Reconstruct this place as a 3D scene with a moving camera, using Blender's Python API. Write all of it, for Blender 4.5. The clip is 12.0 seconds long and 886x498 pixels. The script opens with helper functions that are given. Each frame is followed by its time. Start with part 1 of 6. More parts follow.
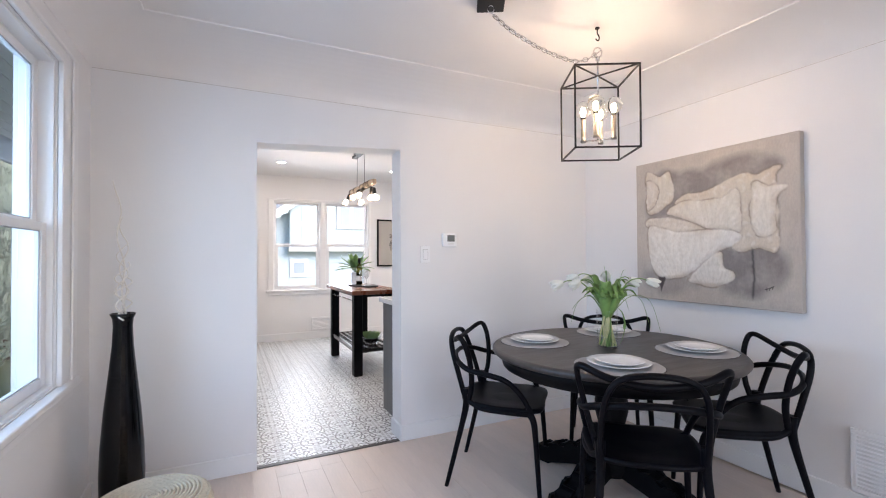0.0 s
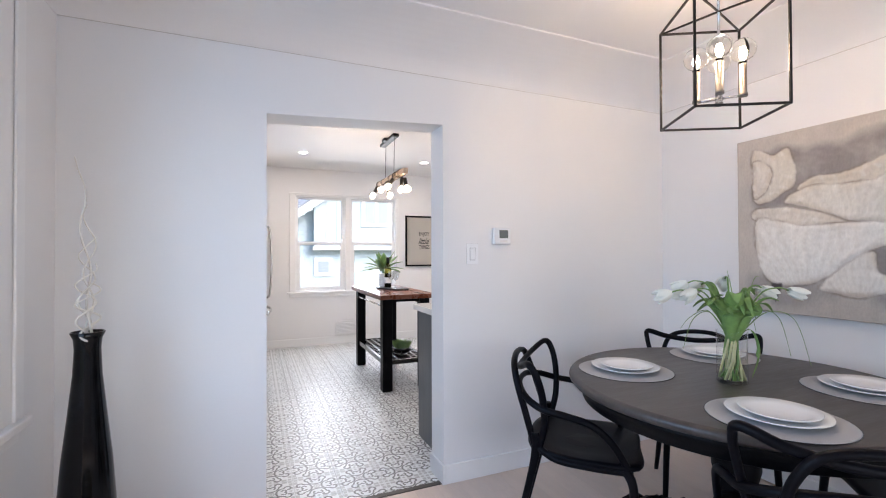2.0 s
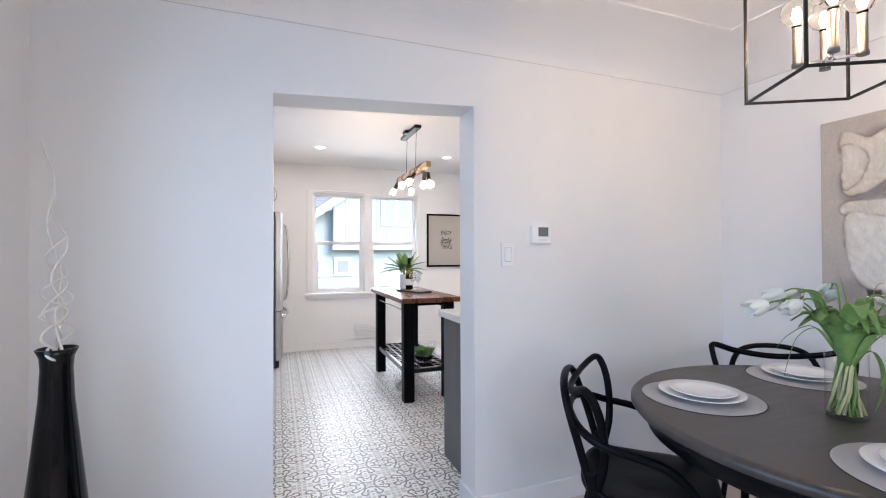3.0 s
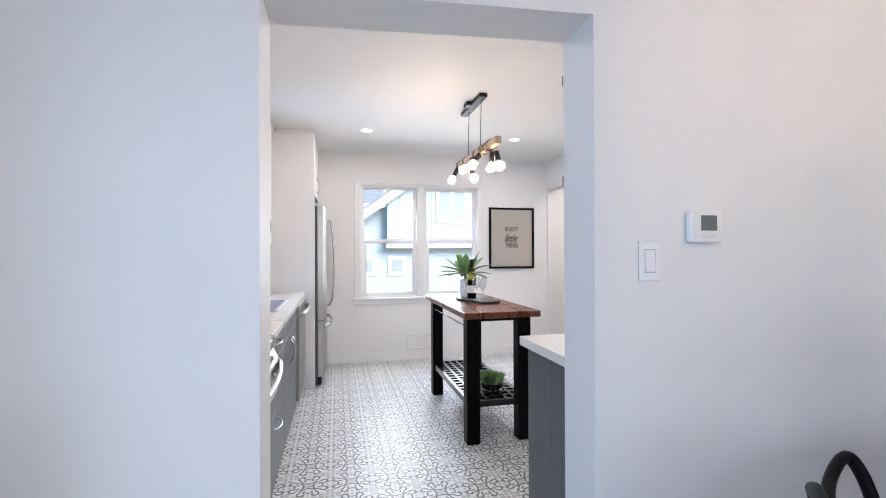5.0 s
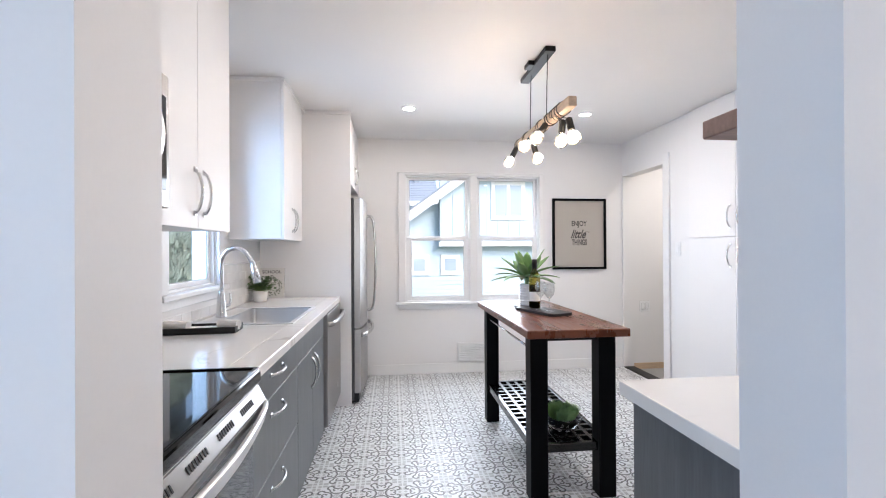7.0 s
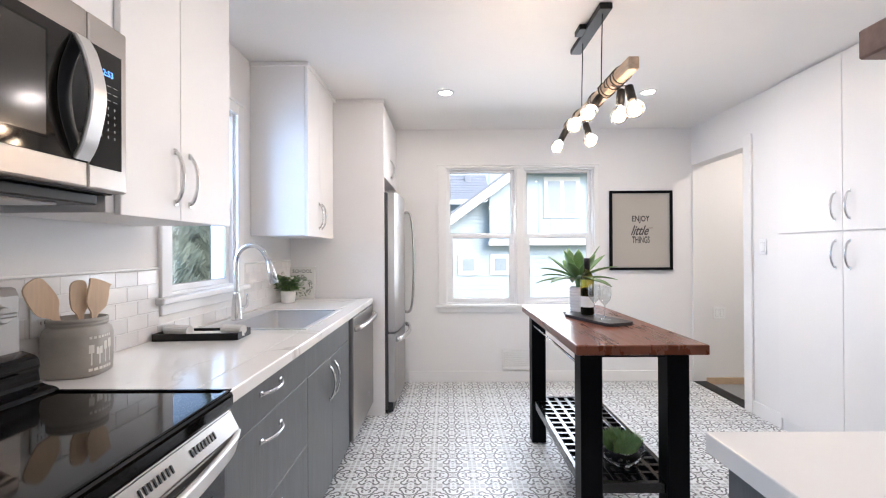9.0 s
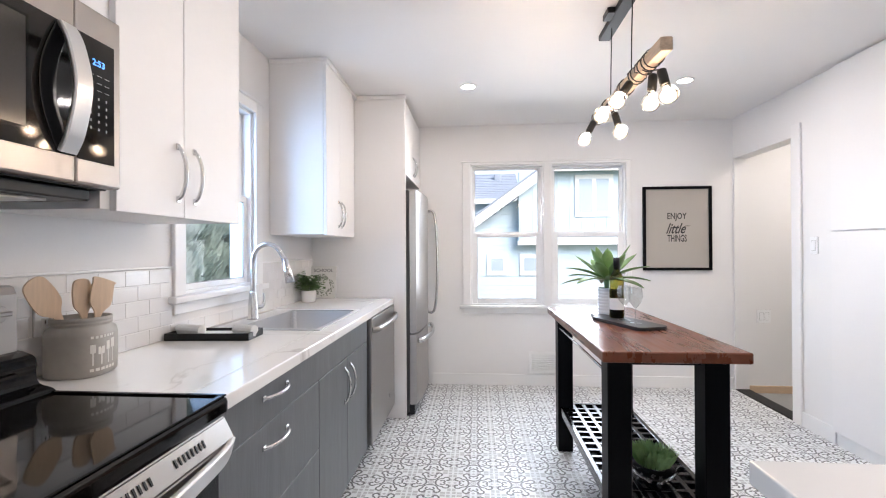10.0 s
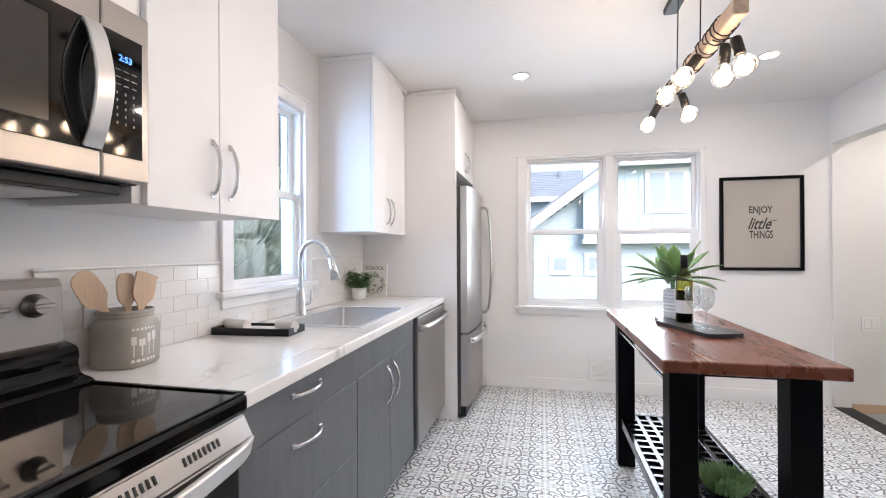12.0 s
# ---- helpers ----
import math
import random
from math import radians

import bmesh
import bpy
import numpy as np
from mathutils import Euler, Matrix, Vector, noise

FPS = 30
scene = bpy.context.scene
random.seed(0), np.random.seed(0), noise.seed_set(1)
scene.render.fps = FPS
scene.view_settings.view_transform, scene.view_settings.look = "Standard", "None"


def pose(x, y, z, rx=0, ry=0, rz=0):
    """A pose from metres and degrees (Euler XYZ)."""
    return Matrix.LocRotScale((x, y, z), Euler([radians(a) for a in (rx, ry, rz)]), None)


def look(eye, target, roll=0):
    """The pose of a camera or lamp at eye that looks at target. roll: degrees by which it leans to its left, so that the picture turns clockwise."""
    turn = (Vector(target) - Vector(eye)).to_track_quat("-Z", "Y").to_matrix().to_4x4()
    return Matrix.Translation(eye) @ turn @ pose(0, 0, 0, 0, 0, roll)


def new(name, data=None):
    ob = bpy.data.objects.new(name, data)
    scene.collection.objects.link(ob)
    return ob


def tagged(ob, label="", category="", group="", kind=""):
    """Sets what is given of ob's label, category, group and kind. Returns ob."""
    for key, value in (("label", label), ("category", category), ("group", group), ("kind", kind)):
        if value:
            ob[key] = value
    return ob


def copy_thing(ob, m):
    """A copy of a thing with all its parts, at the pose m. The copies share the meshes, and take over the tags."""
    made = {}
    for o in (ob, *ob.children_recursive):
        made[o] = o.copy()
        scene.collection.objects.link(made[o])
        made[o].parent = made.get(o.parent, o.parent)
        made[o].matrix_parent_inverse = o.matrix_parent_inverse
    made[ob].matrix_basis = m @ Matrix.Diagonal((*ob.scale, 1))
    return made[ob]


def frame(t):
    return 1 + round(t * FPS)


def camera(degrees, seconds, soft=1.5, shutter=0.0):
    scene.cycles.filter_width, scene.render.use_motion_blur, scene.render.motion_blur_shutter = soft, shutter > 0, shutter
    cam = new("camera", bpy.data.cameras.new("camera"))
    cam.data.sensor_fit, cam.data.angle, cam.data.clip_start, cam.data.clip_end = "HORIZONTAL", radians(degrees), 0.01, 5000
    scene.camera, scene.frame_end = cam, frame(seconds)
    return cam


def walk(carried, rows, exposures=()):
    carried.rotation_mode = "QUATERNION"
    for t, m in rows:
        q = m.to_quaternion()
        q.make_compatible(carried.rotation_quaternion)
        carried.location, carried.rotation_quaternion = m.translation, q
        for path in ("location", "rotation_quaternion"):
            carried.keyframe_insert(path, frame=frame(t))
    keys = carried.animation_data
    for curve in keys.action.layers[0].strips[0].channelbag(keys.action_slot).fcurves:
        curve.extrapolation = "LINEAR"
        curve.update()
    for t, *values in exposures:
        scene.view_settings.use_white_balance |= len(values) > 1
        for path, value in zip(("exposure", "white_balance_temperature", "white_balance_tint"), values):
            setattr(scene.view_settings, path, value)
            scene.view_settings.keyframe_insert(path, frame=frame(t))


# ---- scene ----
cam = camera(89.9, 12.0, soft=1.1)
PATH = [
    (0, (0.172, 0.133, 1.254), (1.048, 1.931, 1.282), -0.3),
    (0.5, (0.199, 0.277, 1.262), (1.06, 2.083, 1.286), -0.3),
    (1, (0.217, 0.409, 1.263), (1.061, 2.222, 1.286), -0.2),
    (1.5, (0.244, 0.561, 1.259), (1.061, 2.387, 1.282), -0.2),
    (2, (0.28, 0.721, 1.26), (1.061, 2.562, 1.283), -0.2),
    (2.5, (0.315, 0.875, 1.26), (1.058, 2.731, 1.283), -0.1),
    (3, (0.347, 1.027, 1.266), (1.048, 2.9, 1.287), -0.2),
    (5, (0.512, 1.831, 1.29), (0.979, 3.776, 1.302), -0.2),
    (5.5, (0.548, 1.999, 1.294), (0.951, 3.958, 1.304), -0.3),
    (6, (0.591, 2.171, 1.293), (0.931, 4.142, 1.301), -0.3),
    (6.5, (0.633, 2.331, 1.289), (0.91, 4.312, 1.297), -0.3),
    (7, (0.664, 2.468, 1.289), (0.886, 4.456, 1.295), -0.3),
    (9, (0.794, 2.794, 1.276), (0.778, 4.794, 1.282), -0.3),
    (9.5, (0.825, 2.848, 1.273), (0.741, 4.846, 1.279), -0.3),
    (10, (0.851, 2.894, 1.27), (0.698, 4.888, 1.276), -0.3),
    (10.5, (0.876, 2.929, 1.266), (0.651, 4.916, 1.271), -0.3),
    (11, (0.898, 2.96, 1.261), (0.601, 4.938, 1.267), -0.3),
    (11.5, (0.914, 2.985, 1.258), (0.548, 4.952, 1.263), -0.3),
    (12, (0.929, 3.004, 1.256), (0.494, 4.956, 1.261), -0.3),
]
walk(cam, [(t, look(eye, target, roll)) for t, eye, target, roll in PATH],
     exposures=[(0, 1.52, 6620, 17), (3, 1.51, 6430, 16), (6, 1.49, 6200, 14), (9, 1.52, 6400, 15), (12, 1.52, 6400, 15)])

# ---- light ----
world = bpy.data.worlds.new("sky")
scene.world = world
world.use_nodes = True
wn = world.node_tree
sky = wn.nodes.new("ShaderNodeTexSky")
sky.sky_type, sky.sun_disc = "NISHITA", False
sky.sun_elevation, sky.sun_rotation = radians(35), radians(139.4)
wn.nodes["Background"].inputs[1].default_value = 0.15
wn.links.new(sky.outputs[0], wn.nodes["Background"].inputs[0])


def lamp(name, kind, m, energy, colour, **more):
    data = bpy.data.lights.new(name, kind)
    data.energy, data.color = energy, colour
    for key in more:
        if key == "size":
            data.size = more[key]
        elif key == "size_y":
            data.shape, data.size_y = "RECTANGLE", more[key]
        elif key == "radius":
            data.shadow_soft_size = more[key]
        elif key == "angle":
            data.angle = more[key]
        elif key == "spread":
            data.spread = more[key]
    ob = new(name, data)
    ob.matrix_world = m
    return ob


WARM, NEUTRAL = (1.0, 0.66, 0.4), (1.0, 0.93, 0.86)
lamp("sun", "SUN", look((6, -7, 6.5), (0, 0, 0)), 1.9, (1.0, 0.97, 0.92), angle=radians(40))
# daylight through the window openings
lamp("window_light", "AREA", look((-0.85, 1.65, 1.5), (2, 1.9, 0.6)), 9.5, (0.42, 0.67, 1.0), size=1.8, size_y=1.25, spread=radians(150))
lamp("window_light", "AREA", look((1.5, 7.22, 1.43), (1.5, 4, 0.3)), 12.5, (0.84, 0.93, 1.0), size=1.4, size_y=1.2, spread=radians(140))
lamp("window_light", "AREA", look((-0.85, 4.95, 1.6), (0.2, 5.85, 1.45)), 4.8, (0.42, 0.66, 1.0), size=0.65, size_y=0.9, spread=radians(120))
# added fill from behind the camera, through an unseen south opening
lamp("window_light", "AREA", look((1.2, -2.12, 1.5), (1.3, 2, -0.4)), 7.5, (0.76, 0.86, 1.0), size=2.2, size_y=1.3, spread=radians(125))


# ---- materials ----
def material(name, colour, rough=0.5, metal=0.0, vary=0.06, grain=30.0, blotch=2.5, bump=0.0, stretch=(1, 1, 1),
             coat=0.0, spec=0.5, island=0.0, space="Object", rough_vary=0.0):
    """A painted, stone, wood or metal surface with variation at two scales and fine relief."""
    m = bpy.data.materials.new(name)
    m.use_nodes = True
    n, l = m.node_tree.nodes, m.node_tree.links
    b = n["Principled BSDF"]
    co = n.new("ShaderNodeTexCoord")
    mp = n.new("ShaderNodeMapping")
    mp.inputs["Scale"].default_value = stretch
    l.new(co.outputs[space], mp.inputs[0])
    fine, coarse = n.new("ShaderNodeTexNoise"), n.new("ShaderNodeTexNoise")
    fine.inputs["Scale"].default_value, fine.inputs["Detail"].default_value = grain, 5
    coarse.inputs["Scale"].default_value, coarse.inputs["Detail"].default_value = blotch, 3
    for x in (fine, coarse):
        l.new(mp.outputs[0], x.inputs["Vector"])
    add = n.new("ShaderNodeMath")
    add.operation = "ADD"
    l.new(fine.outputs[0], add.inputs[0])
    l.new(coarse.outputs[0], add.inputs[1])
    rng = n.new("ShaderNodeMapRange")
    rng.inputs[1].default_value, rng.inputs[2].default_value = 0.6, 1.4
    rng.inputs[3].default_value, rng.inputs[4].default_value = 1 - vary, 1 + vary
    l.new(add.outputs[0], rng.inputs[0])
    last = rng.outputs[0]
    if island:
        info = n.new("ShaderNodeObjectInfo")
        r2 = n.new("ShaderNodeMapRange")
        r2.inputs[3].default_value, r2.inputs[4].default_value = 1 - island, 1 + island
        l.new(info.outputs["Random"], r2.inputs[0])
        mul = n.new("ShaderNodeMath")
        mul.operation = "MULTIPLY"
        l.new(last, mul.inputs[0])
        l.new(r2.outputs[0], mul.inputs[1])
        last = mul.outputs[0]
    mix = n.new("ShaderNodeVectorMath")
    mix.operation = "SCALE"
    mix.inputs[0].default_value = colour
    l.new(last, mix.inputs["Scale"])
    l.new(mix.outputs[0], b.inputs["Base Color"])
    b.inputs["Roughness"].default_value, b.inputs["Metallic"].default_value = rough, metal
    b.inputs["Coat Weight"].default_value = coat
    b.inputs["Coat Roughness"].default_value = 0.08
    b.inputs["Specular IOR Level"].default_value = spec
    if rough_vary:
        r3 = n.new("ShaderNodeMapRange")
        r3.inputs[1].default_value, r3.inputs[2].default_value = 0.6, 1.4
        r3.inputs[3].default_value, r3.inputs[4].default_value = rough - rough_vary, rough + rough_vary
        l.new(add.outputs[0], r3.inputs[0])
        l.new(r3.outputs[0], b.inputs["Roughness"])
    if bump:
        bp = n.new("ShaderNodeBump")
        bp.inputs["Strength"].default_value, bp.inputs["Distance"].default_value = bump, 0.002
        l.new(fine.outputs[0], bp.inputs["Height"])
        l.new(bp.outputs[0], b.inputs["Normal"])
    return m


def glass(name, colour=(1, 1, 1), rough=0.0, ior=1.45):
    m = bpy.data.materials.new(name)
    m.use_nodes = True
    b = m.node_tree.nodes["Principled BSDF"]
    b.inputs["Base Color"].default_value = (*colour, 1)
    b.inputs["Transmission Weight"].default_value = 1
    b.inputs["Roughness"].default_value, b.inputs["IOR"].default_value = rough, ior
    return m


def pane_glass(name, tint=(1, 1, 1), sheen=0.25, least=0.015):
    """Clear pane: mostly see-through, with a faint mirror sheen."""
    m = bpy.data.materials.new(name)
    m.use_nodes = True
    n, l = m.node_tree.nodes, m.node_tree.links
    tr, gl, mix, lw, pw, ma = (n.new("ShaderNode" + k) for k in ("BsdfTransparent", "BsdfGlossy", "MixShader", "LayerWeight", "Math", "Math"))
    gl.inputs["Roughness"].default_value = 0.01
    tr.inputs["Color"].default_value = (*tint, 1)
    lw.inputs["Blend"].default_value = 0.5
    pw.operation, pw.inputs[1].default_value = "POWER", 4
    ma.operation, ma.inputs[1].default_value, ma.inputs[2].default_value = "MULTIPLY_ADD", sheen, least
    l.new(lw.outputs["Facing"], pw.inputs[0])
    l.new(pw.outputs[0], ma.inputs[0])
    l.new(ma.outputs[0], mix.inputs[0])
    l.new(tr.outputs[0], mix.inputs[1])
    l.new(gl.outputs[0], mix.inputs[2])
    l.new(mix.outputs[0], n["Material Output"].inputs[0])
    return m


def glow(name, colour, strength):
    m = bpy.data.materials.new(name)
    m.use_nodes = True
    b = m.node_tree.nodes["Principled BSDF"]
    b.inputs["Base Color"].default_value = (*colour, 1)
    b.inputs["Emission Color"].default_value = (*colour, 1)
    b.inputs["Emission Strength"].default_value = strength
    return m


WALL = material("wall_paint", (0.8, 0.795, 0.795), 0.6, vary=0.012, grain=140, blotch=1.5, bump=0.05)
CEIL = material("ceiling_paint", (0.8, 0.79, 0.785), 0.7, vary=0.012, grain=120, blotch=1.2, bump=0.04)
CREAM = material("cream_wall_paint", (0.78, 0.73, 0.6), 0.6, vary=0.015, grain=140, blotch=1.5, bump=0.05)
TRIM = material("trim_paint", (0.82, 0.82, 0.82), 0.35, vary=0.01, grain=60, blotch=3, bump=0.02)
VINYL = material("window_vinyl", (0.84, 0.85, 0.86), 0.3, vary=0.01, grain=40)
PANE = pane_glass("window_glass")
SHADE_AND_GASKET = material("grey_shade_and_gasket", (0.42, 0.42, 0.42), 0.7)
WHITE_CAB = material("white_cabinet_paint", (0.81, 0.8, 0.8), 0.46, vary=0.01, grain=60, blotch=2)
GREY_CAB = material("grey_wood_laminate", (0.105, 0.112, 0.12), 0.42, vary=0.2, grain=26, blotch=4, bump=0.06, stretch=(6, 6, 0.5))
STEEL = material("brushed_steel", (0.37, 0.35, 0.335), 0.3, 1.0, vary=0.015, grain=420, blotch=0.8, stretch=(1, 1, 6))
SINK_STEEL = material("satin_sink_steel", (0.6, 0.6, 0.605), 0.35, 0.5, vary=0.02, grain=300, blotch=2)
LACQUER = material("black_lacquer", (0.006, 0.006, 0.007), 0.16, vary=0.2)
HANDLE_STEEL = material("satin_handle_steel", (0.68, 0.67, 0.66), 0.32, 0.85, vary=0.02, grain=300, stretch=(1, 1, 8))
CHROME = material("satin_nickel", (0.66, 0.66, 0.66), 0.2, 1.0, vary=0.03)
BLACK_GLASS = material("black_glass", (0.004, 0.0035, 0.003), 0.05, vary=0.1, spec=0.35)
BLACK_PLASTIC = material("black_plastic", (0.008, 0.008, 0.009), 0.4, vary=0.15, grain=80, bump=0.03, spec=0.3)
CHAIR_BLACK = material("chair_black_plastic", (0.002, 0.002, 0.004), 0.42, vary=0.15, grain=120, bump=0.03, spec=0.12)
BLACK_WOOD = material("black_painted_wood", (0.003, 0.003, 0.004), 0.42, vary=0.3, grain=22, blotch=3, bump=0.08, stretch=(4, 4, 0.6), spec=0.1)
TABLE_WOOD = material("dark_stained_table_wood", (0.05, 0.041, 0.038), 0.38, vary=0.35, grain=14, blotch=3, bump=0.15, stretch=(1, 8, 1), rough_vary=0.08)
WALNUT = material("red_brown_table_wood", (0.15, 0.044, 0.02), 0.3, vary=0.2, grain=9, blotch=1.6, bump=0.02, stretch=(6, 0.5, 3), coat=0.12, rough_vary=0.1)
SHELF_WOOD = material("shelf_wood", (0.22, 0.13, 0.1), 0.5, vary=0.25, grain=14, blotch=3, bump=0.1, stretch=(0.7, 7, 5))
BEAM_WOOD = material("pale_beam_wood", (0.4, 0.3, 0.22), 0.6, vary=0.3, grain=18, blotch=4, bump=0.2, stretch=(6, 0.8, 6))
OAK = material("light_oak_plank", (0.64, 0.53, 0.46), 0.4, vary=0.08, grain=16, blotch=2.2, bump=0.03, stretch=(9, 1, 1), island=0.035, rough_vary=0.06)
DARK_WOOD = material("dark_threshold_wood", (0.03, 0.024, 0.02), 0.45, vary=0.2)
TILE_WHITE = material("glazed_white_tile", (0.78, 0.77, 0.765), 0.14, vary=0.02, grain=12, blotch=4, bump=0.03, island=0.02)
GROUT = material("pale_grout", (0.76, 0.75, 0.74), 0.8, vary=0.05, grain=200, bump=0.1)
CERAMIC = material("white_ceramic", (0.82, 0.81, 0.8), 0.15, vary=0.01)
GREY_MAT = material("grey_vinyl_placemat", (0.4, 0.39, 0.39), 0.55, vary=0.06, grain=300, bump=0.15)
IRON = material("black_iron", (0.012, 0.011, 0.01), 0.45, 0.5, vary=0.15, grain=90, bump=0.05)
GLOSS_BLACK = material("glossy_black_glaze", (0.003, 0.003, 0.0035), 0.08, vary=0.2, spec=0.25)
CLEAR = pane_glass("clear_glass", (0.985, 0.99, 0.988), 0.8, 0.05)
GLASSWARE = pane_glass("thin_stemware_glass", (0.9, 0.92, 0.92), 1.0, 0.16)
WATER = pane_glass("vase_water", (0.985, 0.985, 0.95))


# ---- mesh helpers ----
def box(bm, x0, x1, y0, y1, z0, z1, bevel=0.0, seg=1):
    """Adds a box to bm, its edges rounded by bevel metres."""
    made = bmesh.ops.create_cube(bm, size=1, matrix=Matrix.LocRotScale(
        ((x0 + x1) / 2, (y0 + y1) / 2, (z0 + z1) / 2), None, (abs(x1 - x0), abs(y1 - y0), abs(z1 - z0))))
    if bevel:
        edges = {e for v in made["verts"] for e in v.link_edges}
        bmesh.ops.bevel(bm, geom=list(edges), offset=bevel, segments=seg, affect="EDGES", profile=0.5)
    return bm


def boxed(*args, **more):
    return box(bmesh.new(), *args, **more)


def smooth_path(pts, steps=6, closed=False):
    """Points of a Catmull-Rom curve through pts."""
    pts = [Vector(p) for p in pts]
    n = len(pts)
    out = []
    for i in range(n if closed else n - 1):
        if closed:
            a, b, c, d = pts[i - 1], pts[i], pts[(i + 1) % n], pts[(i + 2) % n]
        else:
            a, b, c, d = pts[max(i - 1, 0)], pts[i], pts[i + 1], pts[min(i + 2, n - 1)]
        for k in range(steps):
            t = k / steps
            out.append(0.5 * (2 * b + (c - a) * t + (2 * a - 5 * b + 4 * c - d) * t * t + (3 * b - a - 3 * c + d) * t ** 3))
    if not closed:
        out.append(pts[-1])
    return out


def tube(bm, pts, r, seg=8, closed=False, flat=1.0):
    """Sweeps a round (or flattened) section along pts. r: a radius, or one for each end."""
    pts = [Vector(p) for p in pts]
    n = len(pts)
    rings = []
    up = None
    for i, p in enumerate(pts):
        if closed:
            way = (pts[(i + 1) % n] - pts[i - 1]).normalized()
        else:
            way = (pts[min(i + 1, n - 1)] - pts[max(i - 1, 0)]).normalized()
        if up is None:
            up = Vector((0, 0, 1)) if abs(way.z) < 0.9 else Vector((0, 1, 0))
        side = way.cross(up).normalized()
        up = side.cross(way).normalized()
        rad = r if isinstance(r, (int, float)) else r[0] + (r[1] - r[0]) * i / (n - 1)
        rings.append([bm.verts.new(p + rad * (math.cos(a) * side + flat * math.sin(a) * up))
                      for a in (2 * math.pi * k / seg for k in range(seg))])
    for i in range(n if closed else n - 1):
        a, b = rings[i], rings[(i + 1) % n]
        for k in range(seg):
            f = bm.faces.new((a[k], a[(k + 1) % seg], b[(k + 1) % seg], b[k]))
            f.smooth = True
    if not closed:
        bm.faces.new(rings[0][::-1])
        bm.faces.new(rings[-1])
    return bm


def lathe(bm, profile, seg=32, at=(0, 0), cap=True):
    """Turns a profile of (radius, height) round the upright axis at at."""
    rings = []
    for r, z in profile:
        rings.append([bm.verts.new((at[0] + r * math.cos(2 * math.pi * k / seg), at[1] + r * math.sin(2 * math.pi * k / seg), z)) for k in range(seg)])
    for a, b in zip(rings, rings[1:]):
        for k in range(seg):
            f = bm.faces.new((a[k], a[(k + 1) % seg], b[(k + 1) % seg], b[k]))
            f.smooth = True
    if cap:
        bm.faces.new(rings[0][::-1])
        bm.faces.new(rings[-1])
    return bm


def ribbon(bm, pts, half, thick):
    """A flat bar along pts: half is the vector to one of its edges, thick its thickness."""
    pts = [Vector(p) for p in pts]
    half = Vector(half)
    rings = []
    for i, p in enumerate(pts):
        way = (pts[min(i + 1, len(pts) - 1)] - pts[max(i - 1, 0)]).normalized()
        out = way.cross(half).normalized() * thick / 2
        rings.append([bm.verts.new(p + q) for q in (half * 0.9 + out, half + out * 0.3, half - out * 0.3, half * 0.9 - out, -half * 0.9 - out, -half - out * 0.3, -half + out * 0.3, -half * 0.9 + out)])
    for a, b in zip(rings, rings[1:]):
        for k in range(8):
            bm.faces.new((a[k], a[(k + 1) % 8], b[(k + 1) % 8], b[k]))
    bm.faces.new(rings[0][::-1])
    bm.faces.new(rings[-1])
    return bm


def extrude_outline(bm, outline, z0, z1):
    """A plate with the given (x, y) outline from z0 to z1."""
    lo = [bm.verts.new((x, y, z0)) for x, y in outline]
    hi = [bm.verts.new((x, y, z1)) for x, y in outline]
    bm.faces.new(lo[::-1])
    bm.faces.new(hi)
    n = len(lo)
    for k in range(n):
        bm.faces.new((lo[k], lo[(k + 1) % n], hi[(k + 1) % n], hi[k]))
    return bm


def turned(bm, m):
    bmesh.ops.transform(bm, matrix=m, verts=bm.verts)
    return bm


def mesh_of(name, bm, mat):
    bmesh.ops.recalc_face_normals(bm, faces=bm.faces)
    me = bpy.data.meshes.new(name)
    bm.to_mesh(me)
    bm.free()
    me.materials.append(mat)
    return me


def part(name, bm, mat, parent, label=""):
    """Links bm as one mesh under a thing or a part."""
    ob = new(name, mesh_of(name, bm, mat))
    ob.parent = parent
    if label:
        tagged(ob, label)
    return ob


def thing(name, label, category, at=(0, 0, 0), rz=0, group="", kind=""):
    """An empty at the base of a thing, which its parts hang under."""
    ob = new(name)
    ob.matrix_world = pose(*at, 0, 0, rz)
    return tagged(ob, label, category, group, kind)


def solid(name, bm, mat, label, category, at=(0, 0, 0), rz=0, group="", kind=""):
    """A thing of a single mesh."""
    ob = new(name, mesh_of(name, bm, mat))
    ob.matrix_world = pose(*at, 0, 0, rz)
    return tagged(ob, label, category, group, kind)


def structure(name, bm, mat, label, category):
    return solid(name, bm, mat, label, category, kind="structure")


# ---- the rooms: plan in metres ----
WX, EX = -0.42, 3.17          # kitchen: west and east wall faces
DW, DE = -0.46, 2.9           # dining room: west and east wall faces
Y0, Y1 = 2.973, 3.15          # wall between the rooms
YN, YS = 7.11, -2.0           # north wall of the kitchen, south wall of the dining room
CK, CD = 2.45, 2.47           # ceiling heights
DOOR = (0.332, 1.236, 1.942)  # doorway between the rooms: x0, x1, height
TH = 0.14


def wall_x(bm, x0, x1, y0, y1, z1, holes):
    """A wall that runs along y between x0 and x1, with openings (y0, y1, z0, z1)."""
    at = y0
    for a, b, lo, hi in sorted(holes):
        box(bm, x0, x1, at, a, 0, z1)
        if lo > 0:
            box(bm, x0, x1, a, b, 0, lo)
        box(bm, x0, x1, a, b, hi, z1)
        at = b
    return box(bm, x0, x1, at, y1, 0, z1)


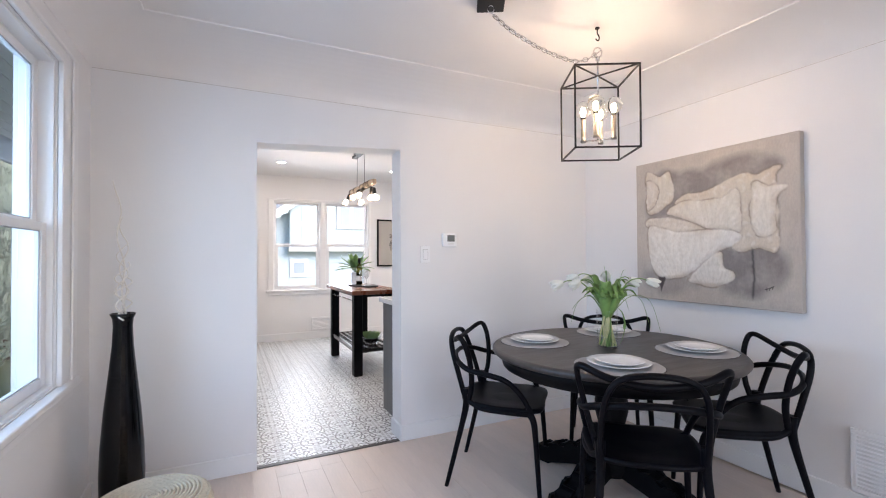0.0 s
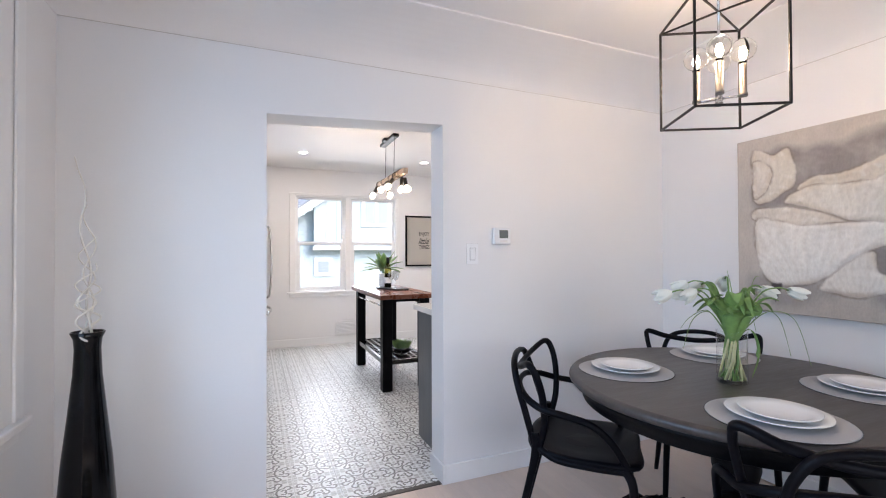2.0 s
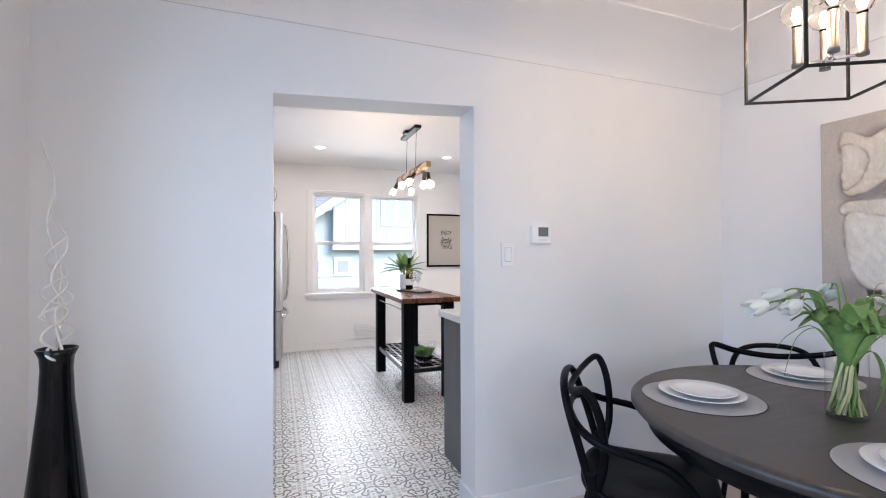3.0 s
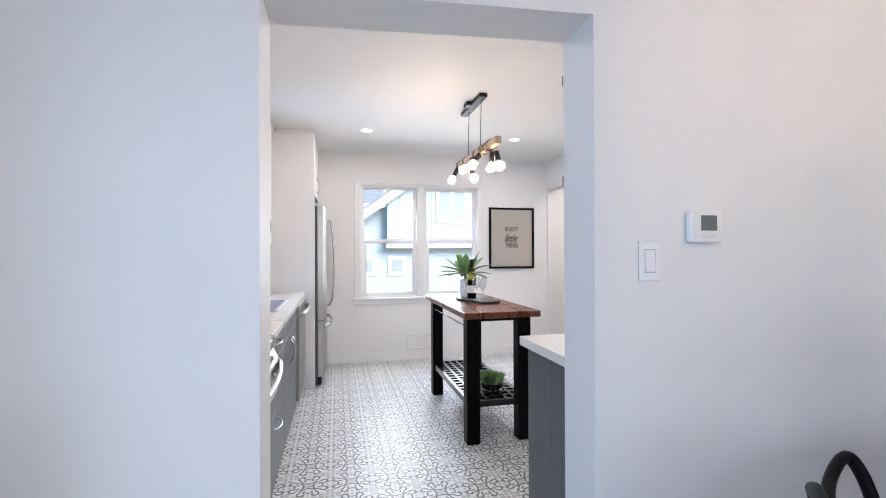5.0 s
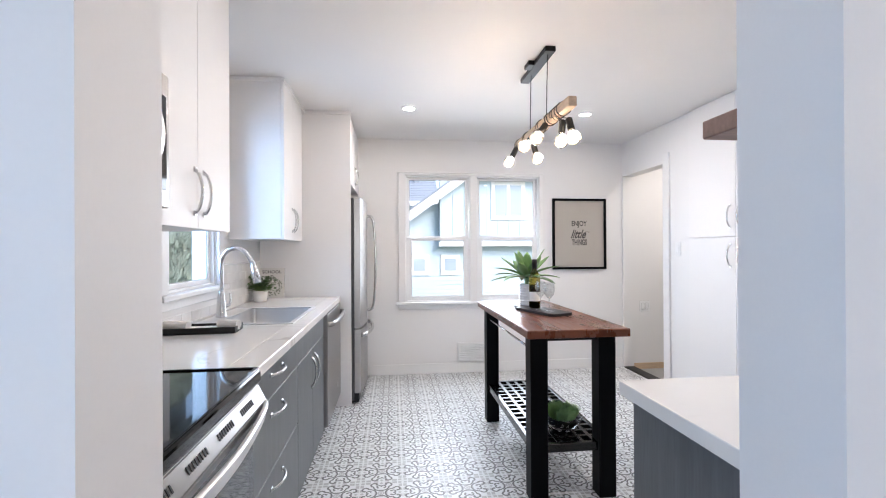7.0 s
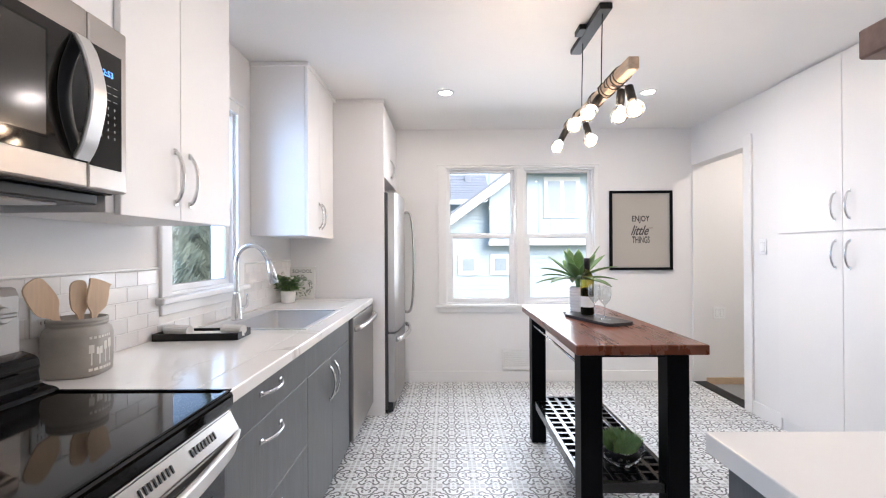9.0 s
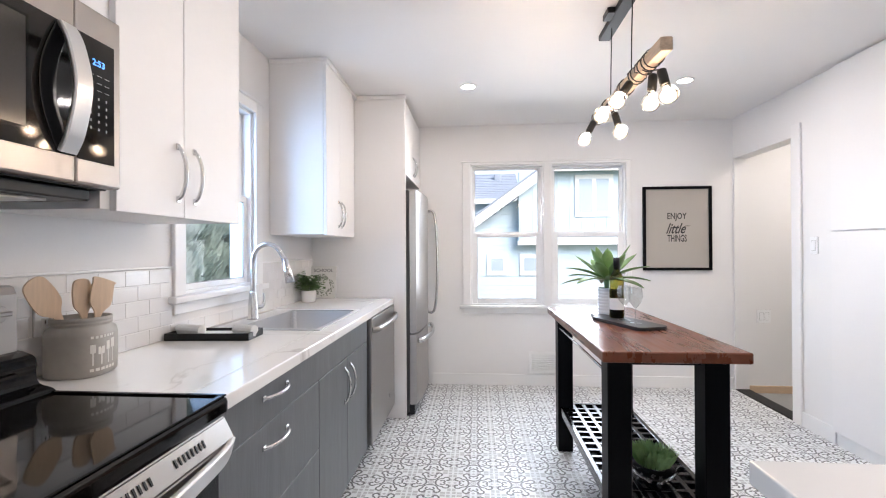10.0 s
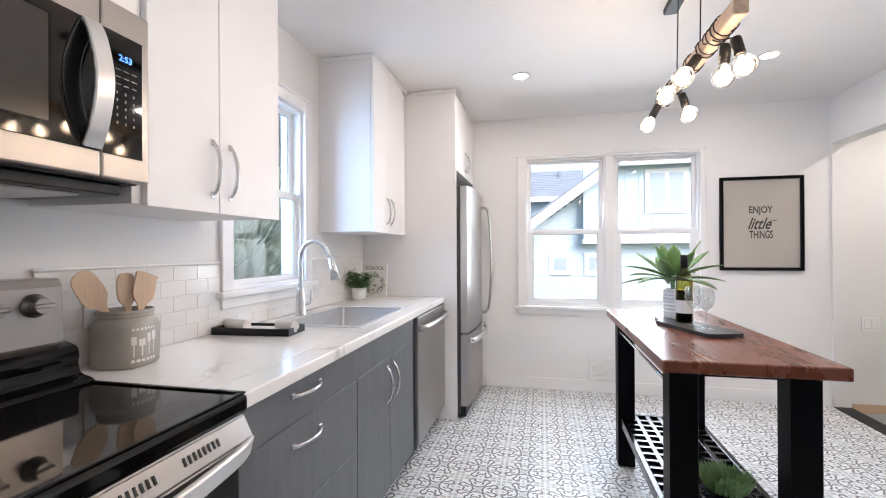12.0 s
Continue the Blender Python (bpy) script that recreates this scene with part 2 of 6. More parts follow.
def wall_y(bm, y0, y1, x0, x1, z1, holes):
    at = x0
    for a, b, lo, hi in sorted(holes):
        box(bm, at, a, y0, y1, 0, z1)
        if lo > 0:
            box(bm, a, b, y0, y1, 0, lo)
        box(bm, a, b, y0, y1, hi, z1)
        at = b
    return box(bm, at, x1, y0, y1, 0, z1)


WIN_D = (0.75, 2.48, 0.72, 2.07)     # dining window: y0, y1, z0, z1
WIN_K = (4.72, 5.335, 1.083, 2.06)    # window over the sink: y0, y1, z0, z1
WIN_N = (0.79, 2.225, 0.75, 2.072)    # window in the north wall: x0, x1, z0, z1
WIN_S = (0.0, 2.4, 0.7, 2.05)
HALL = (6.34, 7.09, 2.085)
H = 2.62
structure("wall_west", wall_x(bmesh.new(), WX - TH, WX, 3.03, YN + TH, H, [WIN_K]), WALL, "white painted kitchen wall with a window over the sink", "wall")
structure("wall_west_dining", wall_x(bmesh.new(), DW - TH, DW, YS - TH, 3.03, H, [WIN_D]), WALL, "white painted dining room wall with a large window", "wall")
bm = wall_y(bmesh.new(), Y0, Y1, DW, EX + 0.1, H, [(DOOR[0], DOOR[1], 0, DOOR[2])])
for v in bm.verts:  # the head of the doorway is a little out of level
    if abs(v.co.z - DOOR[2]) < 1e-4:
        v.co.z += 0.033 if v.co.x > 0.8 else -0.012
structure("wall_between", bm, WALL, "white painted wall with an open doorway to the kitchen", "wall")
structure("wall_north", wall_y(bmesh.new(), YN, YN + TH, WX, 4.6, H, [WIN_N]), WALL, "white painted kitchen end wall with a double window", "wall")
structure("wall_east", wall_x(bmesh.new(), EX, EX + 0.12, Y1, YN, H, [(HALL[0], HALL[1], 0, HALL[2])]), WALL, "white painted kitchen wall with an opening to the hall", "wall")
structure("wall_east_dining", boxed(DE, DE + TH, YS - TH, Y0, 0, H), WALL, "white painted dining room wall", "wall")
structure("wall_south", wall_y(bmesh.new(), YS - TH, YS, DW, DE, H, [WIN_S]), WALL, "unseen white painted wall with an added wide window", "wall")
structure("wall_hall", boxed(4.3, 4.4, 4.0, YN, -0.4, H), CREAM, "cream painted hall wall", "wall")
structure("wall_hall_south", boxed(EX + 0.12, 4.3, 4.0, 4.1, -0.4, H), CREAM, "cream painted hall wall", "wall")
structure("ceiling", boxed(WX - TH, 4.6, Y0 + 0.05, YN + TH, CK, CK + 0.1), CEIL, "smooth white kitchen ceiling", "ceiling")


def cove(x0, x1, y0, y1, lo, top, r):
    """Ceiling of a room whose edges curve down into the walls, with a fine ledge at either end of the curve."""
    bm = bmesh.new()
    prof = [(0.0, lo - 0.002), (0.0018, lo - 0.002), (0.0018, lo)]
    for k in range(1, 11):
        a = math.pi / 2 * k / 10
        prof.append((0.0018 + r * (1 - math.cos(a)), lo + (top - 0.008 - lo) * math.sin(a)))
    prof += [(r + 0.012, top - 0.008), (r + 0.015, top - 0.001), (r + 0.03, top)]
    rings = [[bm.verts.new(p) for p in ((x0 + d, y0 + d, z), (x1 - d, y0 + d, z), (x1 - d, y1 - d, z), (x0 + d, y1 - d, z))] for d, z in prof]
    for n, (a, b) in enumerate(zip(rings, rings[1:])):
        for k in range(4):
            f = bm.faces.new((a[k], a[(k + 1) % 4], b[(k + 1) % 4], b[k]))
            f.smooth = 2 <= n < 12
    bm.faces.new(rings[-1])
    box(bm, x0 - 0.1, x1 + 0.1, y0 - 0.1, y1 + 0.04, top + 0.03, top + 0.1)
    return bm


structure("ceiling_dining", cove(DW, DE, YS, Y0, 2.235, CD, 0.25), CEIL, "white plaster ceiling with coved edges", "ceiling")
structure("floor", boxed(DW - 0.1, DE + 0.1, YS - 0.1, 2.985, -0.12, -0.012), OAK, "light oak plank floor of the dining room", "floor")
structure("floor_kitchen", boxed(WX - 0.1, EX + 0.12, 3.0, YN + 0.1, -0.12, -0.004), GROUT, "patterned encaustic tile floor of the kitchen", "floor")
# ---- trim, windows ----
def skirting(name, x0, x1, y0, y1, z=0.105):
    structure(name, boxed(x0, x1, y0, y1, 0, z, bevel=0.003), TRIM, "white painted baseboard", "baseboard")


skirting("baseboard_1", DW + 0.014, DOOR[0], Y0 - 0.014, Y0 - 0.001)
skirting("baseboard_2", DOOR[1], DE - 0.014, Y0 - 0.014, Y0 - 0.001)
skirting("baseboard_3", DE - 0.014, DE - 0.001, YS, Y0)
skirting("baseboard_4", DW + 0.001, DW + 0.014, YS, Y0)
skirting("baseboard_5", 0.42, EX - 0.014, YN - 0.014, YN - 0.001)
skirting("baseboard_6", EX - 0.014, EX - 0.001, 5.955, 6.25)
structure("trim_threshold", boxed(DOOR[0], DOOR[1], 2.975, 3.01, -0.01, 0.004, bevel=0.002), DARK_WOOD, "dark threshold strip between oak and tile floor", "threshold")
structure("trim_jamb_plinth", boxed(DOOR[1] - 0.012, DOOR[1] - 0.001, Y0 - 0.014, Y1, 0, 0.105, bevel=0.002), TRIM, "white baseboard return in the doorway", "baseboard")


def sash_window(name, m, w, z0, z1, depth, casing, label, wide_sill=0.0, units=1, rail=0.5, far_casing=None, head=None, gap=0.07, slim=0.028, low=0.05, band=0.0):
    """A window in local coordinates: x along the wall, y into the room, the wall's face at y = 0."""
    win = new(name)
    win.matrix_world = m
    tagged(win, label, "window", kind="structure")
    h = w / 2
    c = casing
    d = casing if far_casing is None else far_casing
    e = casing if head is None else head
    for nm, b in (("casing", (-h - d, -h, 0.001, 0.02, z0, z1 + e)), ("casing", (h, h + c, 0.001, 0.02, z0, z1 + e)),
                  ("casing", (-h, h, 0.001, 0.02, z1, z1 + e)), ("cap_moulding", (-h - d - 0.01, h + c + 0.01, 0.001, 0.03, z1 + e, z1 + e + 0.015))):
        part(nm, boxed(*b, bevel=0.003), TRIM, win)
    if band:
        for x in (-h - d, h + c - band):
            part("back_band", boxed(x, x + band, 0.0205, 0.031, z0, z1 + e - 0.001, bevel=0.004, seg=2), TRIM, win)
    part("window_sill", boxed(-h - d - 0.03, h + c + 0.03, 0.001, 0.045 + wide_sill, z0 - 0.03, z0, bevel=0.007, seg=2), TRIM, win)
    part("apron", boxed(-h - d, h + c, 0.001, 0.018, z0 - 0.078, z0 - 0.03, bevel=0.003), TRIM, win)
    gap = gap if units > 1 else 0
    each = (w - gap * (units - 1)) / units
    for u in range(units - 1):
        x = -h + (u + 1) * each + u * gap
        part("mullion", boxed(x, x + gap, -0.07, 0.015, z0, z1, bevel=0.003), TRIM, win)
    for u in range(units):
        a = -h + u * (each + gap)
        e = a + each
        f = 0.014
        fm = bmesh.new()
        for b in ((a, a + f, -depth, -0.008, z0, z1), (e - f, e, -depth, -0.008, z0, z1), (a + f, e - f, -depth, -0.008, z1 - f, z1), (a + f, e - f, -depth, -0.008, z0, z0 + f)):
            box(fm, *b, bevel=0.002)
        fr = part("window_frame", fm, VINYL, win)
        zm = z0 + (z1 - z0) * rail
        for lo, hi, back, s in ((z0 + f, zm + 0.016, 0.03, low), (zm - 0.004, z1 - f, 0.06, slim)):
            sm = bmesh.new()
            y0, y1 = -back - 0.024, -back
            r = 0.033
            top, foot = (r, s * 0.85) if back < 0.05 else (s * 0.8, r)
            for b in ((a + f, a + f + s, y0, y1, lo, hi), (e - f - s, e - f, y0, y1, lo, hi), (a + f + s, e - f - s, y0, y1, hi - top, hi), (a + f + s, e - f - s, y0, y1, lo, lo + foot)):
                box(sm, *b, bevel=0.002)
            sash = part("sash", sm, VINYL, fr)
            g = bmesh.new()
            for b in ((a + f + s - 0.001, a + f + s + 0.004, lo + foot, hi - top), (e - f - s - 0.004, e - f - s + 0.001, lo + foot, hi - top), (a + f + s, e - f - s, lo + foot - 0.001, lo + foot + 0.004), (a + f + s, e - f - s, hi - top - 0.004, hi - top + 0.001)):
                box(g, b[0], b[1], y0 + 0.014, y0 + 0.018, b[2], b[3])
            part("gasket", g, SHADE_AND_GASKET, fr, "grey glazing gasket")
            p = part("pane", boxed(a + f + s, e - f - s, y0 + 0.008, y0 + 0.013, lo + foot, hi - top), PANE, fr)
            p.visible_shadow = False
        part("sash_lock", boxed((a + e) / 2 - 0.03, (a + e) / 2 + 0.03, -0.03, -0.014, zm + 0.016, zm + 0.028, bevel=0.003), VINYL, win)
    return win


sash_window("window_1", pose(DW, (WIN_D[0] + WIN_D[1]) / 2, 0, 0, 0, -90), WIN_D[1] - WIN_D[0], WIN_D[2], WIN_D[3], 0.12, 0.16,
            "white double-hung window with a deep sill in the dining room", rail=0.487, head=0.05, slim=0.045, band=0.06)
sash_window("window_2", pose(WX, (WIN_K[0] + WIN_K[1]) / 2, 0, 0, 0, -90), WIN_K[1] - WIN_K[0], WIN_K[2], WIN_K[3], 0.12, 0.072,
            "white double-hung window over the kitchen sink", rail=0.49, head=0.06, slim=0.035, low=0.032)
sash_window("window_3", pose((WIN_N[0] + WIN_N[1]) / 2, YN, 0, 0, 0, 180), WIN_N[1] - WIN_N[0], WIN_N[2], WIN_N[3], 0.12, 0.075,
            "pair of white double-hung windows in the kitchen end wall", units=2, far_casing=0.04, head=0.022)
# never in view: added as the opening for the south fill lamp
sash_window("window_4", pose((WIN_S[0] + WIN_S[1]) / 2, YS, 0), WIN_S[1] - WIN_S[0], WIN_S[2], WIN_S[3], 0.12, 0.09,
            "wide white double-hung windows added behind the camera", units=3)

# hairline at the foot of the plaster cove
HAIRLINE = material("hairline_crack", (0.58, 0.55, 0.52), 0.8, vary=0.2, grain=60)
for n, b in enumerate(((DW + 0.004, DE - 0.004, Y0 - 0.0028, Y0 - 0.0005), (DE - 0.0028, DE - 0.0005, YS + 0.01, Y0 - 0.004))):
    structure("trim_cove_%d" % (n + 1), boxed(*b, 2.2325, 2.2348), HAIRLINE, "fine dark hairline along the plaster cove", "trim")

# opening to the hall
for nm, b in (("trim_hall_side", (EX - 0.018, EX - 0.001, 6.25, 6.34, 0, 2.17)), ("trim_hall_head", (EX - 0.006, EX - 0.001, 6.34, 7.1, 2.085, 2.1))):
    structure(nm, boxed(*b, bevel=0.003), TRIM, "white painted casing of the hall opening", "trim")
structure("trim_hall_threshold", boxed(EX, EX + 0.12, 6.342, 7.088, -0.02, 0.006, bevel=0.002), IRON, "dark metal threshold strip at the hall", "threshold")
HALL_FLOOR = material("grey_hall_floor", (0.33, 0.33, 0.32), 0.6, vary=0.08, grain=40, bump=0.1)
structure("floor_hall", boxed(EX + 0.12, 4.35, 4.0, YN, -0.14, -0.03), HALL_FLOOR, "grey landing floor in the hall", "floor")
PINE = material("bare_pine", (0.6, 0.44, 0.3), 0.6, vary=0.12, grain=20, stretch=(1, 0.6, 8))
structure("baseboard_7", boxed(EX + 0.12, 4.3, YN - 0.016, YN - 0.001, -0.03, 0.035, bevel=0.002), PINE, "bare pine strip at the foot of the hall wall", "baseboard")


# ---- kitchen cabinets ----
def arch_handle(length, rise=0.028, w=0.006):
    """Bowed bar handle along z, standing off in +x."""
    bm = bmesh.new()
    h = length / 2
    pts = smooth_path([(0.0, 0, -h), (rise * 0.55, 0, -h * 0.8), (rise, 0, -h * 0.3), (rise, 0, h * 0.3), (rise * 0.55, 0, h * 0.8), (0.0, 0, h)], 4)
    tube(bm, pts, w, 8)
    box(bm, -0.001, 0.006, -0.008, 0.008, -h - 0.008, -h + 0.012, bevel=0.002)
    box(bm, -0.001, 0.006, -0.008, 0.008, h - 0.012, h + 0.008, bevel=0.002)
    return bm


def handle(parent, x, y, z, length=0.15, flat=False, away=1):
    """A handle on a front that faces +x (away 1) or -x (away -1); flat lays it along y."""
    bm = arch_handle(length)
    if flat:
        turned(bm, pose(0, 0, 0, 90))
    if away < 0:
        turned(bm, pose(0, 0, 0, 0, 0, 180))
    turned(bm, pose(x, y, z))
    return part("handle", bm, CHROME, parent, "bowed satin nickel handle")


CF = 0.205  # face of the base cabinets
GAP = 0.0018


def front(cab, name, y0, y1, z0, z1, x, mat, t=0.019):
    return part(name, boxed(x - t, x, y0 + GAP, y1 - GAP, z0 + GAP, z1 - GAP, bevel=0.0015), mat, cab)


# drawer stack beside the range
cab = thing("drawer_cabinet", "grey wood-grain drawer cabinet under the quartz counter", "cabinet", group="grey base cabinets")
part("body", boxed(WX + 0.002, CF - 0.02, 3.95, 4.662, 0.1, 0.872), GREY_CAB, cab)
part("toe_kick", boxed(WX + 0.05, CF - 0.07, 3.95, 4.662, 0, 0.1), BLACK_PLASTIC, cab)
for z0, z1, hz in ((0.742, 0.868, 0.825), (0.465, 0.742, 0.675), (0.105, 0.465, 0.40)):
    d = front(cab, "drawer_front", 3.95, 5.455 if z0 > 0.7 else 4.662, z0, z1, CF, GREY_CAB)
    handle(d, CF, 4.27, hz, 0.165, True)
cab = thing("sink_cabinet", "grey wood-grain sink cabinet with two doors", "cabinet", group="grey base cabinets")
part("body", boxed(WX + 0.002, CF - 0.02, 4.664, 5.455, 0.1, 0.68), GREY_CAB, cab)
part("toe_kick", boxed(WX + 0.05, CF - 0.07, 4.664, 5.455, 0, 0.1), BLACK_PLASTIC, cab)
for y0, y1, hy in ((4.664, 5.06, 5.01), (5.06, 5.455, 5.105)):
    d = front(cab, "door", y0, y1, 0.105, 0.742, CF, GREY_CAB)
    handle(d, CF, hy, 0.615, 0.165)

# dishwasher
dw = thing("dishwasher", "stainless steel dishwasher under the quartz counter", "dishwasher")
part("tub", boxed(WX + 0.02, CF - 0.02, 5.512, 6.2, 0.1, 0.868), BLACK_PLASTIC, dw)
part("toe_kick", boxed(WX + 0.05, CF - 0.06, 5.49, 6.2, 0, 0.1), BLACK_PLASTIC, dw)
door = part("door", boxed(CF - 0.02, CF + 0.022, 5.485, 6.198, 0.115, 0.866, bevel=0.006, seg=2), STEEL, dw)
bm = bmesh.new()
tube(bm, smooth_path([(CF + 0.02, 5.52, 0.795), (CF + 0.055, 5.56, 0.797), (CF + 0.066, 5.84, 0.797), (CF + 0.055, 6.12, 0.797), (CF + 0.02, 6.16, 0.795)], 5), 0.013, 8, flat=1.6)
part("handle", bm, STEEL, door)
part("badge", turned(lathe(bmesh.new(), [(0.016, 0), (0.016, 0.002)], 16), pose(CF + 0.022, 5.99, 0.25, 0, 90)), CHROME, door)

# counter with the sink cut through it
QUARTZ = material("white_quartz", (0.82, 0.81, 0.795), 0.12, vary=0.015, grain=8, blotch=2)


def veins(m):
    """Soft grey veins, few and wandering, in the quartz."""
    n, l = m.node_tree.nodes, m.node_tree.links
    b = n["Principled BSDF"]
    src = b.inputs["Base Color"].links[0].from_socket
    co = n.new("ShaderNodeTexCoord")
    warp = n.new("ShaderNodeTexNoise")
    warp.inputs["Scale"].default_value, warp.inputs["Detail"].default_value = 1.7, 6
    warp.inputs["Distortion"].default_value = 0.7
    l.new(co.outputs["Object"], warp.inputs["Vector"])
    sub = n.new("ShaderNodeMath")
    sub.operation, sub.inputs[1].default_value = "SUBTRACT", 0.5
    l.new(warp.outputs[0], sub.inputs[0])
    ab = n.new("ShaderNodeMath")
    ab.operation = "ABSOLUTE"
    l.new(sub.outputs[0], ab.inputs[0])
    ramp = n.new("ShaderNodeMapRange")
    ramp.inputs[1].default_value, ramp.inputs[2].default_value = 0.0, 0.014
    ramp.inputs[3].default_value, ramp.inputs[4].default_value = 0.55, 0.0
    l.new(ab.outputs[0], ramp.inputs[0])
    mask = n.new("ShaderNodeTexNoise")
    mask.inputs["Scale"].default_value = 2.3
    l.new(co.outputs["Object"], mask.inputs["Vector"])
    mr = n.new("ShaderNodeMapRange")
    mr.inputs[1].default_value, mr.inputs[2].default_value = 0.45, 0.62
    l.new(mask.outputs[0], mr.inputs[0])
    mu = n.new("ShaderNodeMath")
    mu.operation = "MULTIPLY"
    l.new(ramp.outputs[0], mu.inputs[0])
    l.new(mr.outputs[0], mu.inputs[1])
    mix = n.new("ShaderNodeMix")
    mix.data_type = "RGBA"
    l.new(mu.outputs[0], mix.inputs[0])
    l.new(src, mix.inputs[6])
    mix.inputs[7].default_value = (0.42, 0.39, 0.36, 1)
    l.new(mix.outputs[2], b.inputs["Base Color"])


veins(QUARTZ)
SX0, SX1, SY0, SY1 = -0.265, 0.125, 4.86, 5.50
C0, C1 = 0.872, 0.912
wt = thing("worktop", "white quartz worktop with soft grey veins over grey cabinets", "worktop", (0, 0, 0))
part("front_strip", boxed(SX1, 0.226, 3.945, 6.2, C0, C1, bevel=0.004, seg=2), QUARTZ, wt)
bm = boxed(WX + 0.002, SX0, 3.945, 6.2, C0, C1)
box(bm, SX0, SX1, 3.945, SY0, C0, C1)
box(bm, SX0, SX1, SY1, 6.2, C0, C1)
part("slab", bm, QUARTZ, wt)

sink = thing("sink", "stainless steel drop-in sink set in the quartz counter", "sink")
bm = bmesh.new()
r = 0.022
for b in ((-0.365, SX0 + 0.004, SY0 - r, SY1 + r), (SX1 - 0.004, SX1 + r, SY0 - r, SY1 + r), (SX0, SX1, SY0 - r, SY0 + 0.004), (SX0, SX1, SY1 - 0.004, SY1 + r)):
    box(bm, *b, C1, C1 + 0.005, bevel=0.002)
part("rim", bm, SINK_STEEL, sink)
bm = bmesh.new()
res = bmesh.ops.create_cube(bm, size=1, matrix=Matrix.LocRotScale(((SX0 + SX1) / 2, (SY0 + SY1) / 2, 0.802), None, (SX1 - SX0, SY1 - SY0, 0.22)))
top = [f for f in bm.faces if f.calc_center_median().z > 0.9]
bmesh.ops.delete(bm, geom=top, context="FACES")
bmesh.ops.bevel(bm, geom=[e for e in bm.edges if not e.is_boundary], offset=0.03, segments=4, affect="EDGES")
for f in bm.faces:
    f.smooth = True
bowl = part("bowl", bm, SINK_STEEL, sink)
sol = bowl.modifiers.new("wall", "SOLIDIFY")
sol.thickness = 0.0015
part("drain", lathe(bmesh.new(), [(0.045, 0.694), (0.045, 0.698), (0.03, 0.697)], 24, (SX0 + 0.19, 5.18)), CHROME, sink)

# faucet
fx, fy = -0.312, 5.12
tap = thing("kitchen_faucet", "brushed nickel gooseneck pull-down faucet behind the sink", "faucet", (fx, fy, C1 + 0.005))
part("base", lathe(bmesh.new(), [(0.029, 0), (0.029, 0.005), (0.0265, 0.01), (0.0245, 0.06), (0.0215, 0.1), (0.017, 0.135), (0.0132, 0.15)], 24), CHROME, tap)
bm = bmesh.new()
arc = [(0, 0, 0.12), (0, 0, 0.24), (0, 0, 0.30)] + [(0.08 - 0.08 * math.cos(a), 0, 0.30 + 0.09 * math.sin(a)) for a in (0.5, 1.0, 1.57, 2.1, 2.6)] + [(0.172, 0, 0.30)]
tube(bm, smooth_path(arc, 5), 0.0125, 14)
part("spout", bm, CHROME, tap)
bm = bmesh.new()
tube(bm, [(0.169, 0, 0.315), (0.186, 0, 0.25), (0.2, 0, 0.19)], (0.0145, 0.023), 16)
part("spray_head", bm, CHROME, tap)
bm = bmesh.new()
tube(bm, smooth_path([(0.01, 0.015, 0.06), (0.022, 0.04, 0.06), (0.03, 0.055, 0.075), (0.028, 0.06, 0.13)], 5), (0.012, 0.005), 10)
part("lever", bm, CHROME, tap)


# upper cabinets
def upper(y0, y1, z0, z1, doors, hz, label, x=-0.06, crown=True):
    cab = thing("wall_cabinet", label, "cabinet", group="white wall cabinets")
    part("body", boxed(WX + 0.002, x - 0.02, y0, y1, z0, z1, bevel=0.001), WHITE_CAB, cab)
    for a, b, hy in doors:
        d = part("door", boxed(x - 0.019, x, a + GAP, b - GAP, z0 - 0.004, z1 - 0.03, bevel=0.0015), WHITE_CAB, cab)
        if hy:
            handle(d, x, hy, hz, 0.165)
    if crown:
        part("crown", boxed(WX + 0.002, x + 0.008, y0 - 0.008, y1 + 0.002, z1 - 0.03, CK - 0.002, bevel=0.003), WHITE_CAB, cab)
    return cab


UX = -0.06
upper(3.925, 4.54, 1.378, CK, ((3.95, 4.215, 4.183), (4.215, 4.54, 4.262)), 1.51, "tall white two-door wall cabinet beside the microwave")
upper(3.155, 3.923, 1.835, CK, ((3.155, 3.54, None), (3.54, 3.923, None)), 1.95, "short white wall cabinet above the microwave")
upper(5.53, 6.215, 1.372, CK, ((5.53, 5.79, 5.76), (5.79, 6.1, 5.83)), 1.51, "tall white two-door wall cabinet beside the fridge panel")
# panel beside the fridge and the cabinet over it
panel = thing("tall_divider", "tall white divider board between the counter and fridge", "divider")
part("board", boxed(WX + 0.002, 0.312, 6.222, 6.245, 0, CK - 0.03, bevel=0.002), WHITE_CAB, panel)
part("crown", boxed(WX + 0.002, 0.32, 6.214, 6.25, CK - 0.03, CK - 0.002, bevel=0.002), WHITE_CAB, panel)
cab = thing("fridge_cabinet", "white two-door cabinet above the fridge", "cabinet", group="white wall cabinets")
part("body", boxed(WX + 0.002, 0.29, 6.247, 7.1, 1.86, CK - 0.003), WHITE_CAB, cab)
for a, b, hy in ((6.25, 6.675, 6.64), (6.675, 7.1, 6.71)):
    d = part("door", boxed(0.291, 0.31, a + GAP, b - GAP, 1.855, CK - 0.035, bevel=0.0015), WHITE_CAB, cab)
    handle(d, 0.31, hy, 1.98, 0.15)

